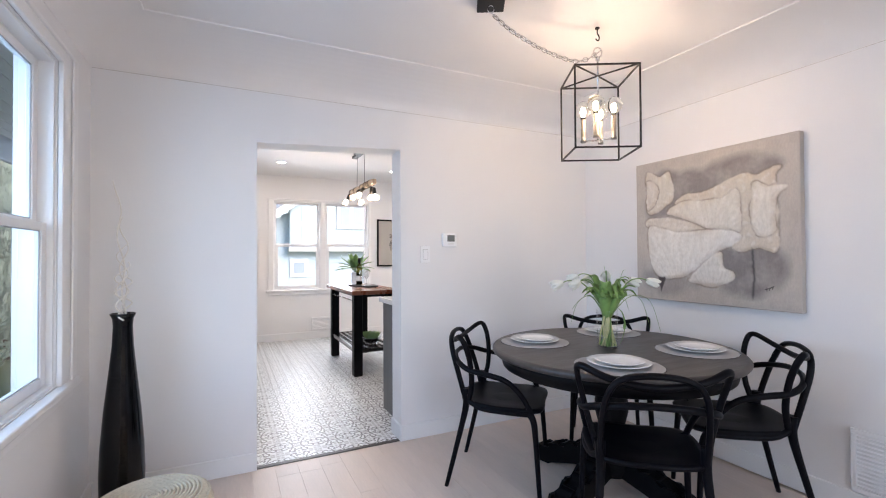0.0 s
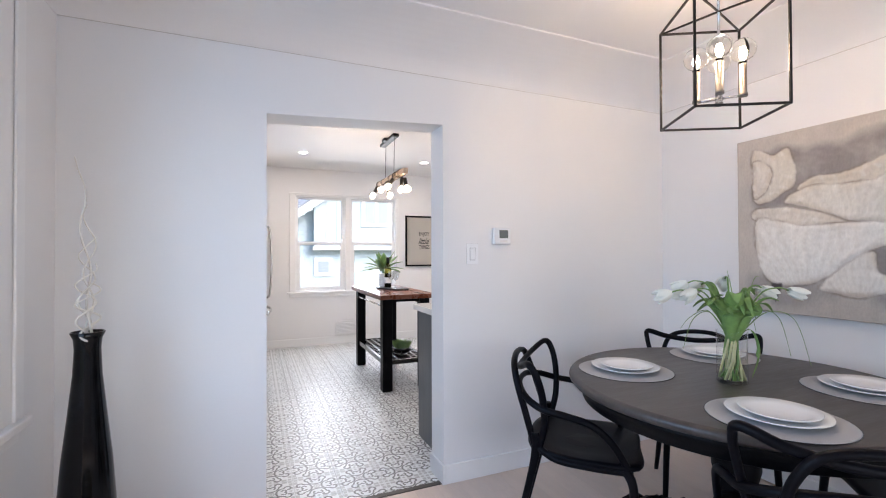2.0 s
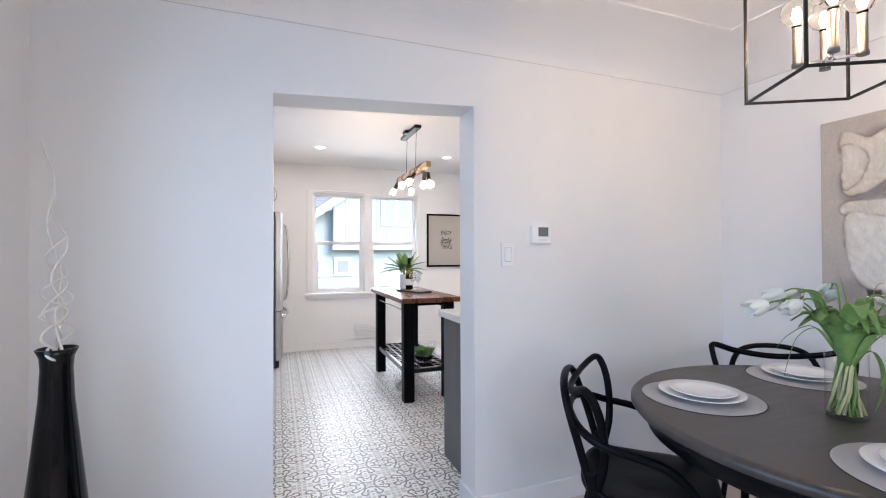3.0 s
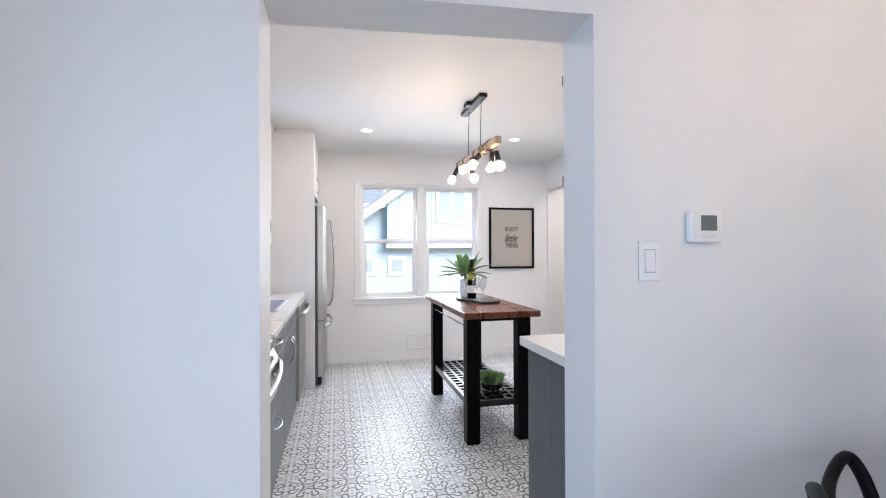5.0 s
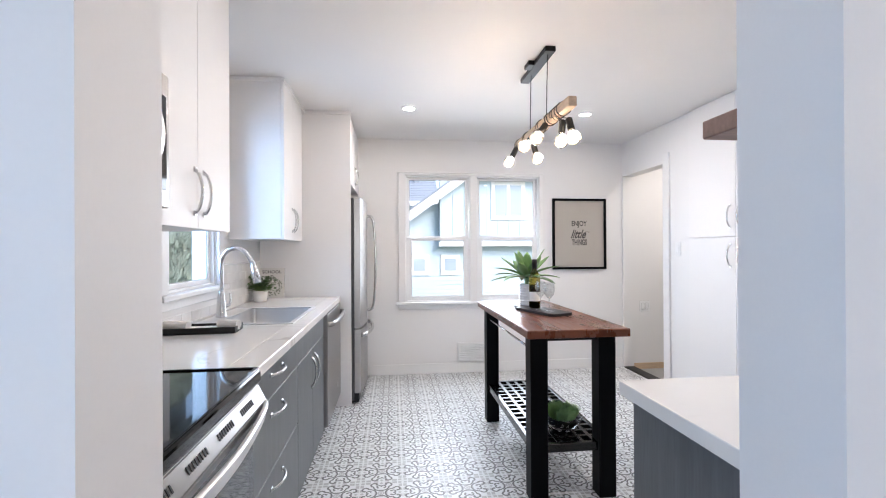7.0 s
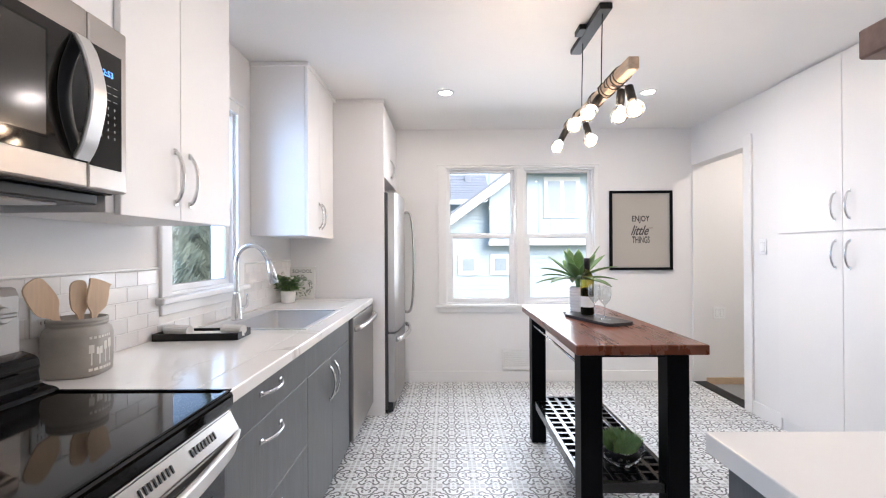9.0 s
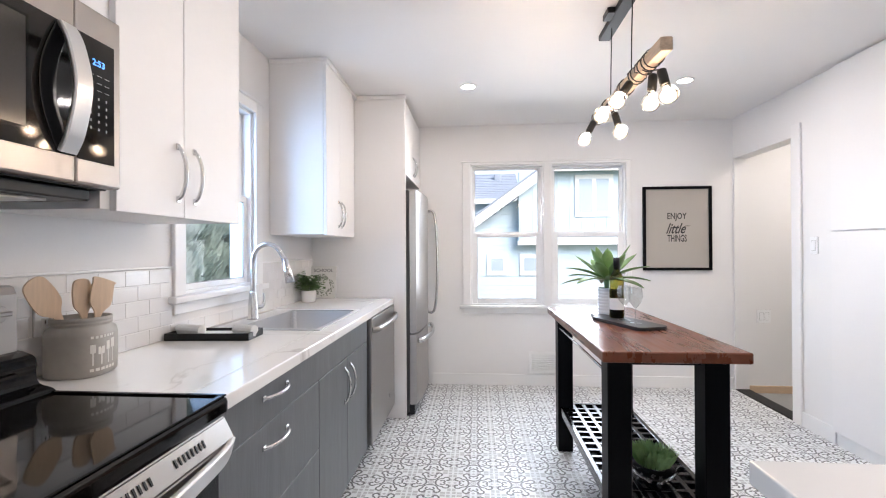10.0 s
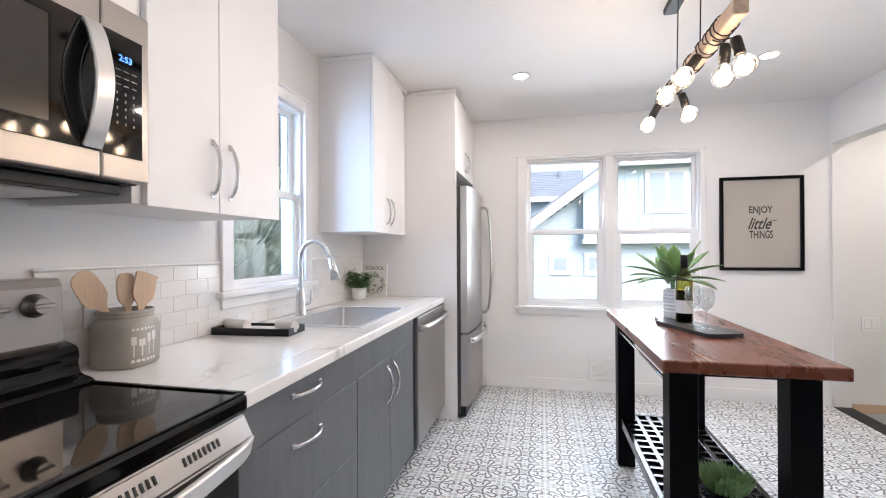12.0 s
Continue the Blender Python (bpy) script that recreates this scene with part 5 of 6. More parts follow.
for k in range(15):
    r = 0.012 + k * 0.0135
    z = 0.428 - 0.012 * max(0, (k - 11)) * 0.6
    for q in range(2):
        tube(bm, [(r * math.cos(t), r * math.sin(t), z + 0.003 * math.sin(t * (10 + 4 * k) + q * math.pi)) for t in (2 * math.pi * j / (24 + 10 * k) for j in range(24 + 10 * k))], 0.0052, 5, True)
tagged(part("woven_top", bm, STRAW, pf), kind="stuff")
# ---- kitchen things ----
# the last one, over the hall, is unseen and added to brighten its walls
for x, y in ((0.794, 6.09), (2.303, 6.11), (0.785, 4.09), (2.3, 4.09), (3.8, 6.3)):
    c = thing("recessed_light", "lit round recessed ceiling light with white trim", "ceiling light", (x, y, CK), group="recessed lights")
    part("trim_ring", lathe(bmesh.new(), [(0.062, -0.004), (0.062, -0.001), (0.046, -0.001), (0.046, -0.006), (0.058, -0.006)], 32, cap=False), TRIM, c)
    part("diffuser", lathe(bmesh.new(), [(0.0455, -0.0055), (0.0455, -0.001)], 28), glow("led_diffuser", (1.0, 0.94, 0.86), 16), c)
    lamp("recessed_lamp", "AREA", pose(x, y, CK - 0.012), 4.2 if x > 3 else 1.6 if y < 5 else 2.4, NEUTRAL, size=0.09)

# island
IX0, IX1, IY0, IY1, IZ = 1.312, 1.845, 4.575, 5.87, 0.893
il = thing("kitchen_island", "tall kitchen island with red-brown top and black legs", "island")
part("top", boxed(IX0, IX1, IY0, IY1, IZ - 0.042, IZ, bevel=0.006, seg=2), WALNUT, il)
LX, LY, lw = (1.355, 1.72), (4.665, 5.735), 0.092
for x in LX:
    for y in LY:
        part("leg", boxed(x, x + lw, y, y + lw, 0, IZ - 0.042, bevel=0.004), BLACK_WOOD, il)
for b in ((LX[0] + lw, LX[1], LY[0] + 0.02, LY[0] + 0.042), (LX[0] + lw, LX[1], LY[1] + 0.05, LY[1] + 0.072),
          (LX[0] + 0.035, LX[0] + 0.057, LY[0] + lw, LY[1]), (LX[1] + 0.035, LX[1] + 0.057, LY[0] + lw, LY[1])):
    part("apron", boxed(*b, IZ - 0.075, IZ - 0.042, bevel=0.002), BLACK_WOOD, il)
for x in (LX[0] + 0.012, LX[1] + lw - 0.012):
    part("rail", tube(bmesh.new(), [(x, LY[0] + lw - 0.002, IZ - 0.115), (x, LY[1] + 0.002, IZ - 0.115)], 0.006, 10), CHROME, il)
SZ = 0.285
sy0, sy1, sx0, sx1 = LY[0] + 0.02, LY[1] + lw - 0.02, LX[0] + 0.012, LX[1] + lw - 0.012
for b in ((sx0, sx0 + 0.026, LY[0] + lw, LY[1]), (sx1 - 0.026, sx1, LY[0] + lw, LY[1]), (LX[0] + lw, LX[1], sy0, sy0 + 0.026), (LX[0] + lw, LX[1], sy1 - 0.026, sy1)):
    part("shelf_frame", boxed(*b, SZ - 0.045, SZ, bevel=0.003), LACQUER, il)
for k in range(5):
    x = sx0 + 0.026 + (sx1 - sx0 - 0.052) * (k + 1) / 6
    part("shelf_slat", boxed(x - 0.0115, x + 0.0115, sy0 + 0.026, sy1 - 0.026, SZ - 0.038, SZ - 0.001, bevel=0.002), LACQUER, il)
for k in range(14):
    y = sy0 + 0.026 + (sy1 - sy0 - 0.052) * (k + 1) / 15
    part("shelf_slat", boxed(sx0 + 0.026, sx1 - 0.026, y - 0.0115, y + 0.0115, SZ - 0.037, SZ - 0.002, bevel=0.002), LACQUER, il)

# things on the island
SLATE = material("black_slate_board", (0.018, 0.018, 0.02), 0.45, vary=0.2, grain=50, bump=0.1)
bd = thing("serving_board", "black serving board with a handle on the island", "board", (1.60, 5.2, IZ), -70)
out = []
for cx, cy, r, a0 in ((0.165, -0.05, 0.035, -90), (0.165, 0.05, 0.035, 0), (-0.15, 0.05, 0.035, 90), (-0.272, 0.007, 0.012, 90), (-0.272, -0.007, 0.012, 180), (-0.15, -0.05, 0.035, 180)):
    for q in range(7):
        a = radians(a0 + 15 * q)
        out.append(Vector((cx + r * math.cos(a), cy + r * math.sin(a), 0)))
part("board", extrude_outline(bmesh.new(), [(p.x, p.y) for p in out], 0.001, 0.017), SLATE, bd)
TZ = IZ + 0.0175
pot = thing("agave_plant", "green agave in a ribbed white pot on the board", "plant", (1.585, 5.478, IZ + 0.001))
prof = []
for k in range(9):
    z = k * 0.0178
    prof += [(0.047, z), (0.05, z + 0.003), (0.05, z + 0.0125), (0.047, z + 0.0155)]
part("pot", lathe(bmesh.new(), prof + [(0.042, 0.16), (0.04, 0.14)], 32), CERAMIC, pot, "ribbed white ceramic pot")
AGAVE = material("agave_green", (0.15, 0.27, 0.1), 0.4, vary=0.3, grain=18, blotch=9, bump=0.08)
rnd = random.Random(9)
part("stalk", tube(bmesh.new(), [(0, 0, 0.13), (0.004, 0.002, 0.17), (0, 0, 0.215)], (0.014, 0.02), 10), AGAVE, pot)
for k in range(21):
    a = k * 2.399 + 0.5
    lift = k / 20
    ln = 0.255 - 0.05 * lift + rnd.uniform(-0.02, 0.02)
    el = radians(-4 + 80 * lift ** 1.5 + rnd.uniform(-4, 4))
    c, s = math.cos(a), math.sin(a)
    pts = [(c * 0.012, s * 0.012, 0.205)]
    for n in range(1, 8):
        u = n / 7
        e = el + 0.22 * (0.5 - u) if el < 0.5 else el
        pts.append((c * (0.012 + ln * u * math.cos(e)), s * (0.012 + ln * u * math.cos(e)), 0.205 + ln * u * math.sin(e)))
    thick(part("leaf", blade(bmesh.new(), pts, 0.036 - 0.006 * (1 - lift), 0.3), AGAVE, pot), 0.003)
bt = thing("wine_bottle", "olive green wine bottle with a white label", "bottle", (1.583, 5.295, TZ))
b = part("glass", lathe(bmesh.new(), [(0.03, 0), (0.0365, 0.004), (0.0365, 0.19), (0.033, 0.215), (0.017, 0.245), (0.0145, 0.26), (0.0145, 0.3), (0.0155, 0.302), (0.0155, 0.312), (0.0145, 0.315)], 28), pane_glass("olive_glass", (0.5, 0.45, 0.14), 0.6, 0.05), bt)
b.visible_shadow = False
part("wine", lathe(bmesh.new(), [(0.028, 0.003), (0.034, 0.006), (0.034, 0.15), (0.002, 0.151)], 24), GLOSS_BLACK, bt, "dark wine in the bottle")
part("label", lathe(bmesh.new(), [(0.0369, 0.045), (0.0369, 0.105)], 28, cap=False), CERAMIC, bt, "plain white paper label")
part("capsule", lathe(bmesh.new(), [(0.0158, 0.255), (0.0162, 0.3), (0.0168, 0.316), (0.002, 0.317)], 24), BLACK_PLASTIC, bt)
for x, y, s in ((1.594, 5.208, 1.0), (1.618, 5.118, 1.0)):
    gl = thing("wine_glass", "clear stemmed wine glass on the serving board", "glass", (x, y, TZ), group="wine glasses")
    prof = [(0.034, 0), (0.034, 0.0015), (0.006, 0.006), (0.0035, 0.02), (0.0035, 0.085), (0.012, 0.095), (0.032, 0.12), (0.039, 0.15), (0.037, 0.18), (0.032, 0.205)]
    g = part("glass", lathe(bmesh.new(), [(r * 0.87, z * 0.86) for r, z in prof], 28, cap=False), GLASSWARE, gl)
    g.visible_shadow = False
# grass in a glass bowl on the lower shelf
GRASS = material("bright_moss_grass", (0.32, 0.48, 0.2), 0.6, vary=0.3, grain=60)
gb = thing("grass_bowl", "tuft of green grass in a glass bowl on the shelf", "plant", (1.6, 4.87, SZ))
g = part("bowl", lathe(bmesh.new(), [(0.04, 0), (0.075, 0.012), (0.1, 0.05), (0.105, 0.085)], 32, cap=False), GLASSWARE, gb)
g.visible_shadow = False
part("soil", lathe(bmesh.new(), [(0.06, 0.016), (0.088, 0.05), (0.05, 0.07), (0.01, 0.075)], 24), BLACK_WOOD, gb)
bm = bmesh.new()
for k in range(1500):
    a, r = rnd.uniform(0, 6.283), 0.06 * rnd.random() ** 0.5
    x, y = r * math.cos(a), r * math.sin(a)
    ln, ou = rnd.uniform(0.04, 0.08), rnd.uniform(0.1, 0.65) * r / 0.06 + 0.1
    d = rnd.uniform(0, 6.283)
    v = [bm.verts.new(p) for p in ((x - 0.0012 * math.sin(d), y + 0.0012 * math.cos(d), 0.05), (x + 0.0012 * math.sin(d), y - 0.0012 * math.cos(d), 0.05), (x + ou * ln * math.cos(a) * 0.4 + 0.001, y + ou * ln * math.sin(a) * 0.4, 0.06 + ln * 0.6), (x + ou * ln * math.cos(a + d * 0.1), y + ou * ln * math.sin(a + d * 0.1), 0.06 + ln))]
    bm.faces.new((v[0], v[1], v[2]))
    bm.faces.new((v[1], v[3], v[2]))
tagged(part("grass", bm, GRASS, gb), kind="stuff")

# beam pendant
bp = thing("beam_pendant", "wooden beam pendant light with six globe bulbs on cords", "pendant light")
BX, BZ = 1.548, 2.025
part("canopy", boxed(1.526, 1.588, 4.9, 5.4, CK - 0.032, CK - 0.001, bevel=0.003), IRON, bp)
part("bracket", boxed(1.49, 1.53, 5.1, 5.19, CK - 0.03, CK - 0.001, bevel=0.003), IRON, bp)
for y in (4.95, 5.26):
    part("cord", tube(bmesh.new(), [(BX + 0.008, y, CK - 0.03), (BX + 0.004, y + 0.005, 2.2), (BX, y, BZ + 0.02)], 0.0028, 6), BLACK_PLASTIC, bp)
part("beam", boxed(BX - 0.023, BX + 0.023, 4.575, 5.56, BZ - 0.026, BZ + 0.026, bevel=0.004), BEAM_WOOD, bp)
BULBS = ((1.47, 5.5, 1.90), (1.60, 5.27, 1.88), (1.444, 5.05, 1.905), (1.454, 4.85, 1.905), (1.575, 4.80, 1.878), (1.595, 4.68, 1.868))
for n, (x, y, z) in enumerate(BULBS):
    side = -1 if x < 1.5 else 1
    top = Vector((BX + side * 0.03, y + (0.03 if n % 2 else -0.02), BZ - 0.03))
    way = (Vector((x, y, z)) - top).normalized()
    turn = way.to_track_quat("Z", "Y").to_matrix().to_4x4()
    base = Vector((x, y, z)) - way * 0.052
    sk = lathe(bmesh.new(), [(0.008, -0.066), (0.017, -0.06), (0.0185, -0.055), (0.0185, 0.004), (0.015, 0.006)], 20)
    part("socket", turned(sk, Matrix.Translation(base) @ turn), IRON, bp, "dark metal lamp socket")
    b = part("bulb", globe((0, 0, 0), 0.04), BULB, bp, "lit clear globe bulb")
    b.matrix_local = Matrix.Translation(base) @ turn
    b.visible_shadow = False
    f = part("filament", filament((0, 0, 0), 0.04), FILAMENT, b)
    f.visible_shadow = False
    lamp("bulb_light", "POINT", Matrix.Translation((x, y, z)), 0.24, WARM, radius=0.03)
    wrap = []
    for k in range(28):
        a = k * 2 * math.pi / 14 + n
        wrap.append((BX + 0.034 * math.cos(a) * (1.1 if abs(math.cos(a)) > 0.6 else 1), top.y + (k - 14) * 0.0022, BZ + 0.036 * math.sin(a)))
    part("wrapped_cord", tube(bmesh.new(), wrap + [tuple(base - way * 0.064)], 0.0026, 6), BLACK_PLASTIC, bp)


# framed print
def fit_text(words, w, h, lean=0.0):
    bm = text_mesh(words, 1.0, 0.0)
    xs, ys = [v.co.x for v in bm.verts], [v.co.y for v in bm.verts]
    turned(bm, Matrix.Diagonal((w / (max(xs) - min(xs)), h / (max(ys) - min(ys)), 1, 1)) @ Matrix.Translation((-(max(xs) + min(xs)) / 2, -(max(ys) + min(ys)) / 2, 0)))
    for v in bm.verts:
        v.co.x += lean * v.co.y
    return bm


ar = thing("framed_print", "black framed beige print with dark lettering", "picture")
ar.matrix_world = pose(2.672, YN, 1.459, 0, 0, 180)
aw, ah, f = 0.302, 0.383, 0.025
for b in ((-aw, aw, -ah, -ah + f), (-aw, aw, ah - f, ah), (-aw, -aw + f, -ah + f, ah - f), (aw - f, aw, -ah + f, ah - f)):
    part("frame", boxed(b[0], b[1], 0.002, 0.03, b[2], b[3], bevel=0.003), BLACK_WOOD, ar)
part("paper", boxed(-aw + f, aw - f, 0.002, 0.014, -ah + f, ah - f), material("beige_linen_paper", (0.42, 0.39, 0.35), 0.7, vary=0.03, grain=300, bump=0.1), ar)
INK = material("charcoal_ink", (0.035, 0.033, 0.032), 0.7, vary=0.1)
ONTO = Matrix(((-1, 0, 0, 0), (0, 0, 1, 0.0146), (0, 1, 0, 0), (0, 0, 0, 1)))
for words, w, h, z, lean, size in (("ENJOY", 0.17, 0.075, 0.105, 0, 0), ("little", 0.16, 0.095, 0.0, 0.35, 0), ("THINGS", 0.17, 0.065, -0.09, 0, 0)):
    part("lettering", turned(fit_text(words, w, h, lean), Matrix.Translation((0, 0, z)) @ ONTO), INK, ar)
part("flourish", turned(boxed(-0.07, -0.115, 0.0, 0.001, 0.0, 0.004), Matrix.Translation((0, 0.0142, 0.02))), INK, ar)

# backsplash
bm = boxed(WX + 0.0005, WX + 0.0076, 3.935, 6.22, 0.913, WIN_K[2] - 0.079)
for a, b in ((3.935, WIN_K[0] - 0.073), (WIN_K[1] + 0.073, 6.22)):
    box(bm, WX + 0.0005, WX + 0.0076, a, b, WIN_K[2] - 0.079, 1.2)
bs = structure("backsplash", bm, GROUT, "glossy white subway tile backsplash", "backsplash")
TWD, THT = 0.116, 0.0575
tile_me = {}


def tile_mesh(w):
    key = round(w, 4)
    if key not in tile_me:
        tile_me[key] = mesh_of("tile", boxed(0, 0.006, -w / 2, w / 2, -THT / 2 + 0.0011, THT / 2 - 0.0011, bevel=0.0012), TILE_WHITE)
    return tile_me[key]


for row in range(5):
    z = 0.9135 + THT * (row + 0.5)
    y = 3.935 - (TWD / 2 if row % 2 else 0)
    while y < 6.22:
        a, b = max(y, 3.935), min(y + TWD, 6.22)
        y += TWD
        if z > 0.985 and b > WIN_K[0] - 0.072 and a < WIN_K[1] + 0.072:
            if a < WIN_K[0] - 0.072 - 0.02:
                b = WIN_K[0] - 0.074
            elif b > WIN_K[1] + 0.072 + 0.02:
                a = WIN_K[1] + 0.074
            else:
                continue
        if b - a < 0.015:
            continue
        ob = new("tile", tile_mesh(b - a - 0.0022))
        ob.parent = bs
        ob.location = (WX + 0.003, (a + b) / 2, z)
for a, b in ((3.93, WIN_K[0] - 0.074), (WIN_K[1] + 0.074, 6.22)):
    structure("trim_tile_edge", boxed(WX + 0.0005, WX + 0.012, a, b, 1.2015, 1.211, bevel=0.003), TRIM, "white tile edging strip", "trim")

# crock of wooden spoons
STONEWARE = material("grey_stoneware", (0.34, 0.32, 0.29), 0.4, vary=0.1, grain=30, blotch=6, bump=0.08)
SPOON = material("pale_beech_wood", (0.7, 0.53, 0.38), 0.55, vary=0.12, grain=18, stretch=(6, 6, 0.8))
jr = thing("utensil_crock", "grey stoneware crock with wooden utensils on the counter", "crock", (-0.315, 4.12, C1), 12)
jr.scale = (0.9, 0.9, 1.0)


def squarish(profile, seg=40, p=3.2):
    """A body of rounded-square section from (half width, height)."""
    bm = bmesh.new()
    rings = []
    for r, z, q in profile:
        ring = []
        for k in range(seg):
            a = 2 * math.pi * k / seg
            c, s = math.cos(a), math.sin(a)
            d = (abs(c) ** q + abs(s) ** q) ** (-1 / q)
            ring.append(bm.verts.new((r * d * c, r * d * s, z)))
        rings.append(ring)
    for a, b in zip(rings, rings[1:]):
        for k in range(seg):
            f = bm.faces.new((a[k], a[(k + 1) % seg], b[(k + 1) % seg], b[k]))
            f.smooth = True
    bm.faces.new(rings[0][::-1])
    bm.faces.new(rings[-1])
    return bm


part("body", squarish([(0.078, 0, 3), (0.086, 0.006, 3), (0.088, 0.05, 3), (0.088, 0.118, 3), (0.086, 0.136, 2.6), (0.08, 0.143, 2.2), (0.079, 0.147, 2), (0.083, 0.15, 2), (0.083, 0.155, 2), (0.08, 0.157, 2), (0.083, 0.159, 2), (0.083, 0.167, 2), (0.08, 0.17, 2), (0.075, 0.169, 2), (0.072, 0.12, 2)]), STONEWARE, jr)
MARK = material("pale_stamp", (0.68, 0.66, 0.62), 0.6)
dm = bmesh.new()
for k in range(7):
    box(dm, 0.0885, 0.0895, -0.042 + k * 0.0135, -0.034 + k * 0.0135, 0.111, 0.118)
for k in range(6):
    box(dm, 0.088, 0.0895, -0.045 + k * 0.0165, -0.033 + k * 0.0165, 0.018, 0.026)
for k, (hh, wd) in enumerate(((0.054, 0.016), (0.046, 0.021), (0.058, 0.015), (0.063, 0.019))):
    y = -0.036 + k * 0.026
    box(dm, 0.0885, 0.0895, y - 0.0022, y + 0.0022, 0.035, 0.035 + hh)
    box(dm, 0.0885, 0.0897, y - wd / 2, y + wd / 2, 0.035 + hh * 0.65, 0.04 + hh, bevel=0.0004)
for v in dm.verts:
    a = math.atan2(v.co.y, 0.0885) + radians(-20)
    far = 0.088 * (abs(math.cos(a)) ** 3 + abs(math.sin(a)) ** 3) ** (-1 / 3) + (0.0006 if v.co.x > 0.089 else -0.0008)
    v.co.x, v.co.y = far * math.cos(a), far * math.sin(a)
part("stamp", dm, MARK, jr, "pale printed cutlery marks")
for k, (lean, ln, w, round_) in enumerate(((35, 0.325, 0.036, 1), (6, 0.265, 0.028, 1), (-12, 0.27, 0.034, 0))):
    o = [(-0.006, 0), (-0.007, ln * 0.55), (-w, ln * 0.72), (-w * (0.95 if round_ else 1.1), ln * 0.93), (-w * (0.5 if round_ else 0.95), ln), (w * (0.5 if round_ else 1.0), ln * (1 if round_ else 0.97)), (w * 0.95, ln * 0.93), (w, ln * 0.72), (0.007, ln * 0.55), (0.006, 0)]
    bm = extrude_outline(bmesh.new(), [(p.x, p.y) for p in smooth_path([(x, y, 0) for x, y in o], 4, True)], -0.0035, 0.0035)
    turned(bm, Matrix(((0, 0, 1, 0), (1, 0, 0, 0), (0, 1, 0, 0), (0, 0, 0, 1))))
    part("utensil", turned(bm, pose(0.012 + 0.008 * (k - 1), (0.055, 0.012, -0.012)[k], 0.015, lean, 2, -25)), SPOON, jr, "pale wooden cooking utensil")

# tray with rolled towels
TOWEL = material("white_terry", (0.78, 0.77, 0.75), 0.9, vary=0.05, grain=300, bump=0.8)
ty = thing("black_tray", "low black tray beside the sink", "tray", (-0.235, 4.66, C1), 4)
part("base", boxed(-0.17, 0.17, -0.07, 0.07, 0.001, 0.008), BLACK_PLASTIC, ty)
for b in ((-0.17, 0.17, -0.07, -0.063), (-0.17, 0.17, 0.063, 0.07), (-0.17, -0.163, -0.063, 0.063), (0.163, 0.17, -0.063, 0.063)):
    part("side", boxed(*b, 0.001, 0.03, bevel=0.001), BLACK_PLASTIC, ty)
ft = bmesh.new()
for k in range(3):
    box(ft, -0.085 + 0.002 * k, 0.085 - 0.002 * k, -0.052, 0.052, 0.0085 + 0.004 * k, 0.0122 + 0.004 * k, bevel=0.0015, seg=2)
solid("folded_towel", ft, TOWEL, "folded white towel lying in the black tray", "towel", (-0.225, 4.662, C1), 4)
for dx, dy, ln, rz in ((-0.115, 0.0, 0.12, 78), (0.115, 0.01, 0.105, 70)):
    tw = bmesh.new()
    spiral = []
    for k in range(40):
        a = k * 0.45
        r = 0.003 + 0.00125 * k * 0.45
        spiral.append((r * math.cos(a), r * math.sin(a)))
    outer = spiral + [(x * (1 - 0.0035 / max(0.004, math.hypot(x, y))), y * (1 - 0.0035 / max(0.004, math.hypot(x, y)))) for x, y in spiral[::-1]]
    extrude_outline(tw, outer, -ln / 2, ln / 2)
    bmesh.ops.triangulate(tw, faces=[f for f in tw.faces if len(f.verts) > 4])
    turned(tw, pose(-0.225 + dx, 4.66 + dy, C1 + 0.034, 90, 0, rz))
    ob = new("rolled_towel", mesh_of("rolled_towel", tw, TOWEL))
    tagged(ob, "small rolled white towel in the black tray", "towel", "rolled towels")

# plant and book by the panel
HERB = material("herb_leaf", (0.1, 0.19, 0.06), 0.5, vary=0.35, grain=50, blotch=12)
hp = thing("potted_herb", "small leafy green plant in a white pot", "plant", (-0.33, 5.93, C1))
hp.scale = (1.15, 1.15, 1.15)
part("pot", lathe(bmesh.new(), [(0.035, 0), (0.042, 0.004), (0.046, 0.07), (0.043, 0.072), (0.04, 0.06), (0.01, 0.058)], 28), CERAMIC, hp)
rnd = random.Random(21)
bm, sb = bmesh.new(), bmesh.new()
for k in range(60):
    a, out, high = rnd.uniform(0, 6.283), rnd.uniform(0.02, 0.1), rnd.uniform(0.075, 0.175)
    if math.cos(a) * out < -0.085:
        continue
    tip = Vector((math.cos(a) * out, math.sin(a) * out, high - out * 0.3))
    tube(sb, [(0.01 * math.cos(a), 0.01 * math.sin(a), 0.055), tip * 0.6 + Vector((0, 0, 0.04)), tip], 0.0012, 4)
    for q in range(7):
        u = 0.45 + 0.1 * q
        p = Vector((0, 0, 0.055)).lerp(tip, min(u, 1)) + Vector((0, 0, 0.015))
        d = rnd.uniform(0, 6.283)
        e = p + 0.026 * Vector((math.cos(d), math.sin(d), rnd.uniform(-0.3, 0.5)))
        blade(bm, [p, p.lerp(e, 0.4) + Vector((0, 0, 0.003)), p.lerp(e, 0.75) + Vector((0, 0, 0.002)), e], 0.0085, 0.3)
tagged(part("leaves", bm, HERB, hp), kind="stuff")
part("stems", sb, STEM, hp)
bk = thing("cookbook", "white cookbook leaning on the end panel", "book", (-0.315, 6.165, C1))
COVER = material("white_book_cover", (0.74, 0.73, 0.7), 0.35, vary=0.04, grain=20)
lean = pose(0, 0, 0, -8)
part("cover", turned(boxed(-0.098, 0.098, 0, 0.024, 0.001, 0.245, bevel=0.0015), lean), COVER, bk)
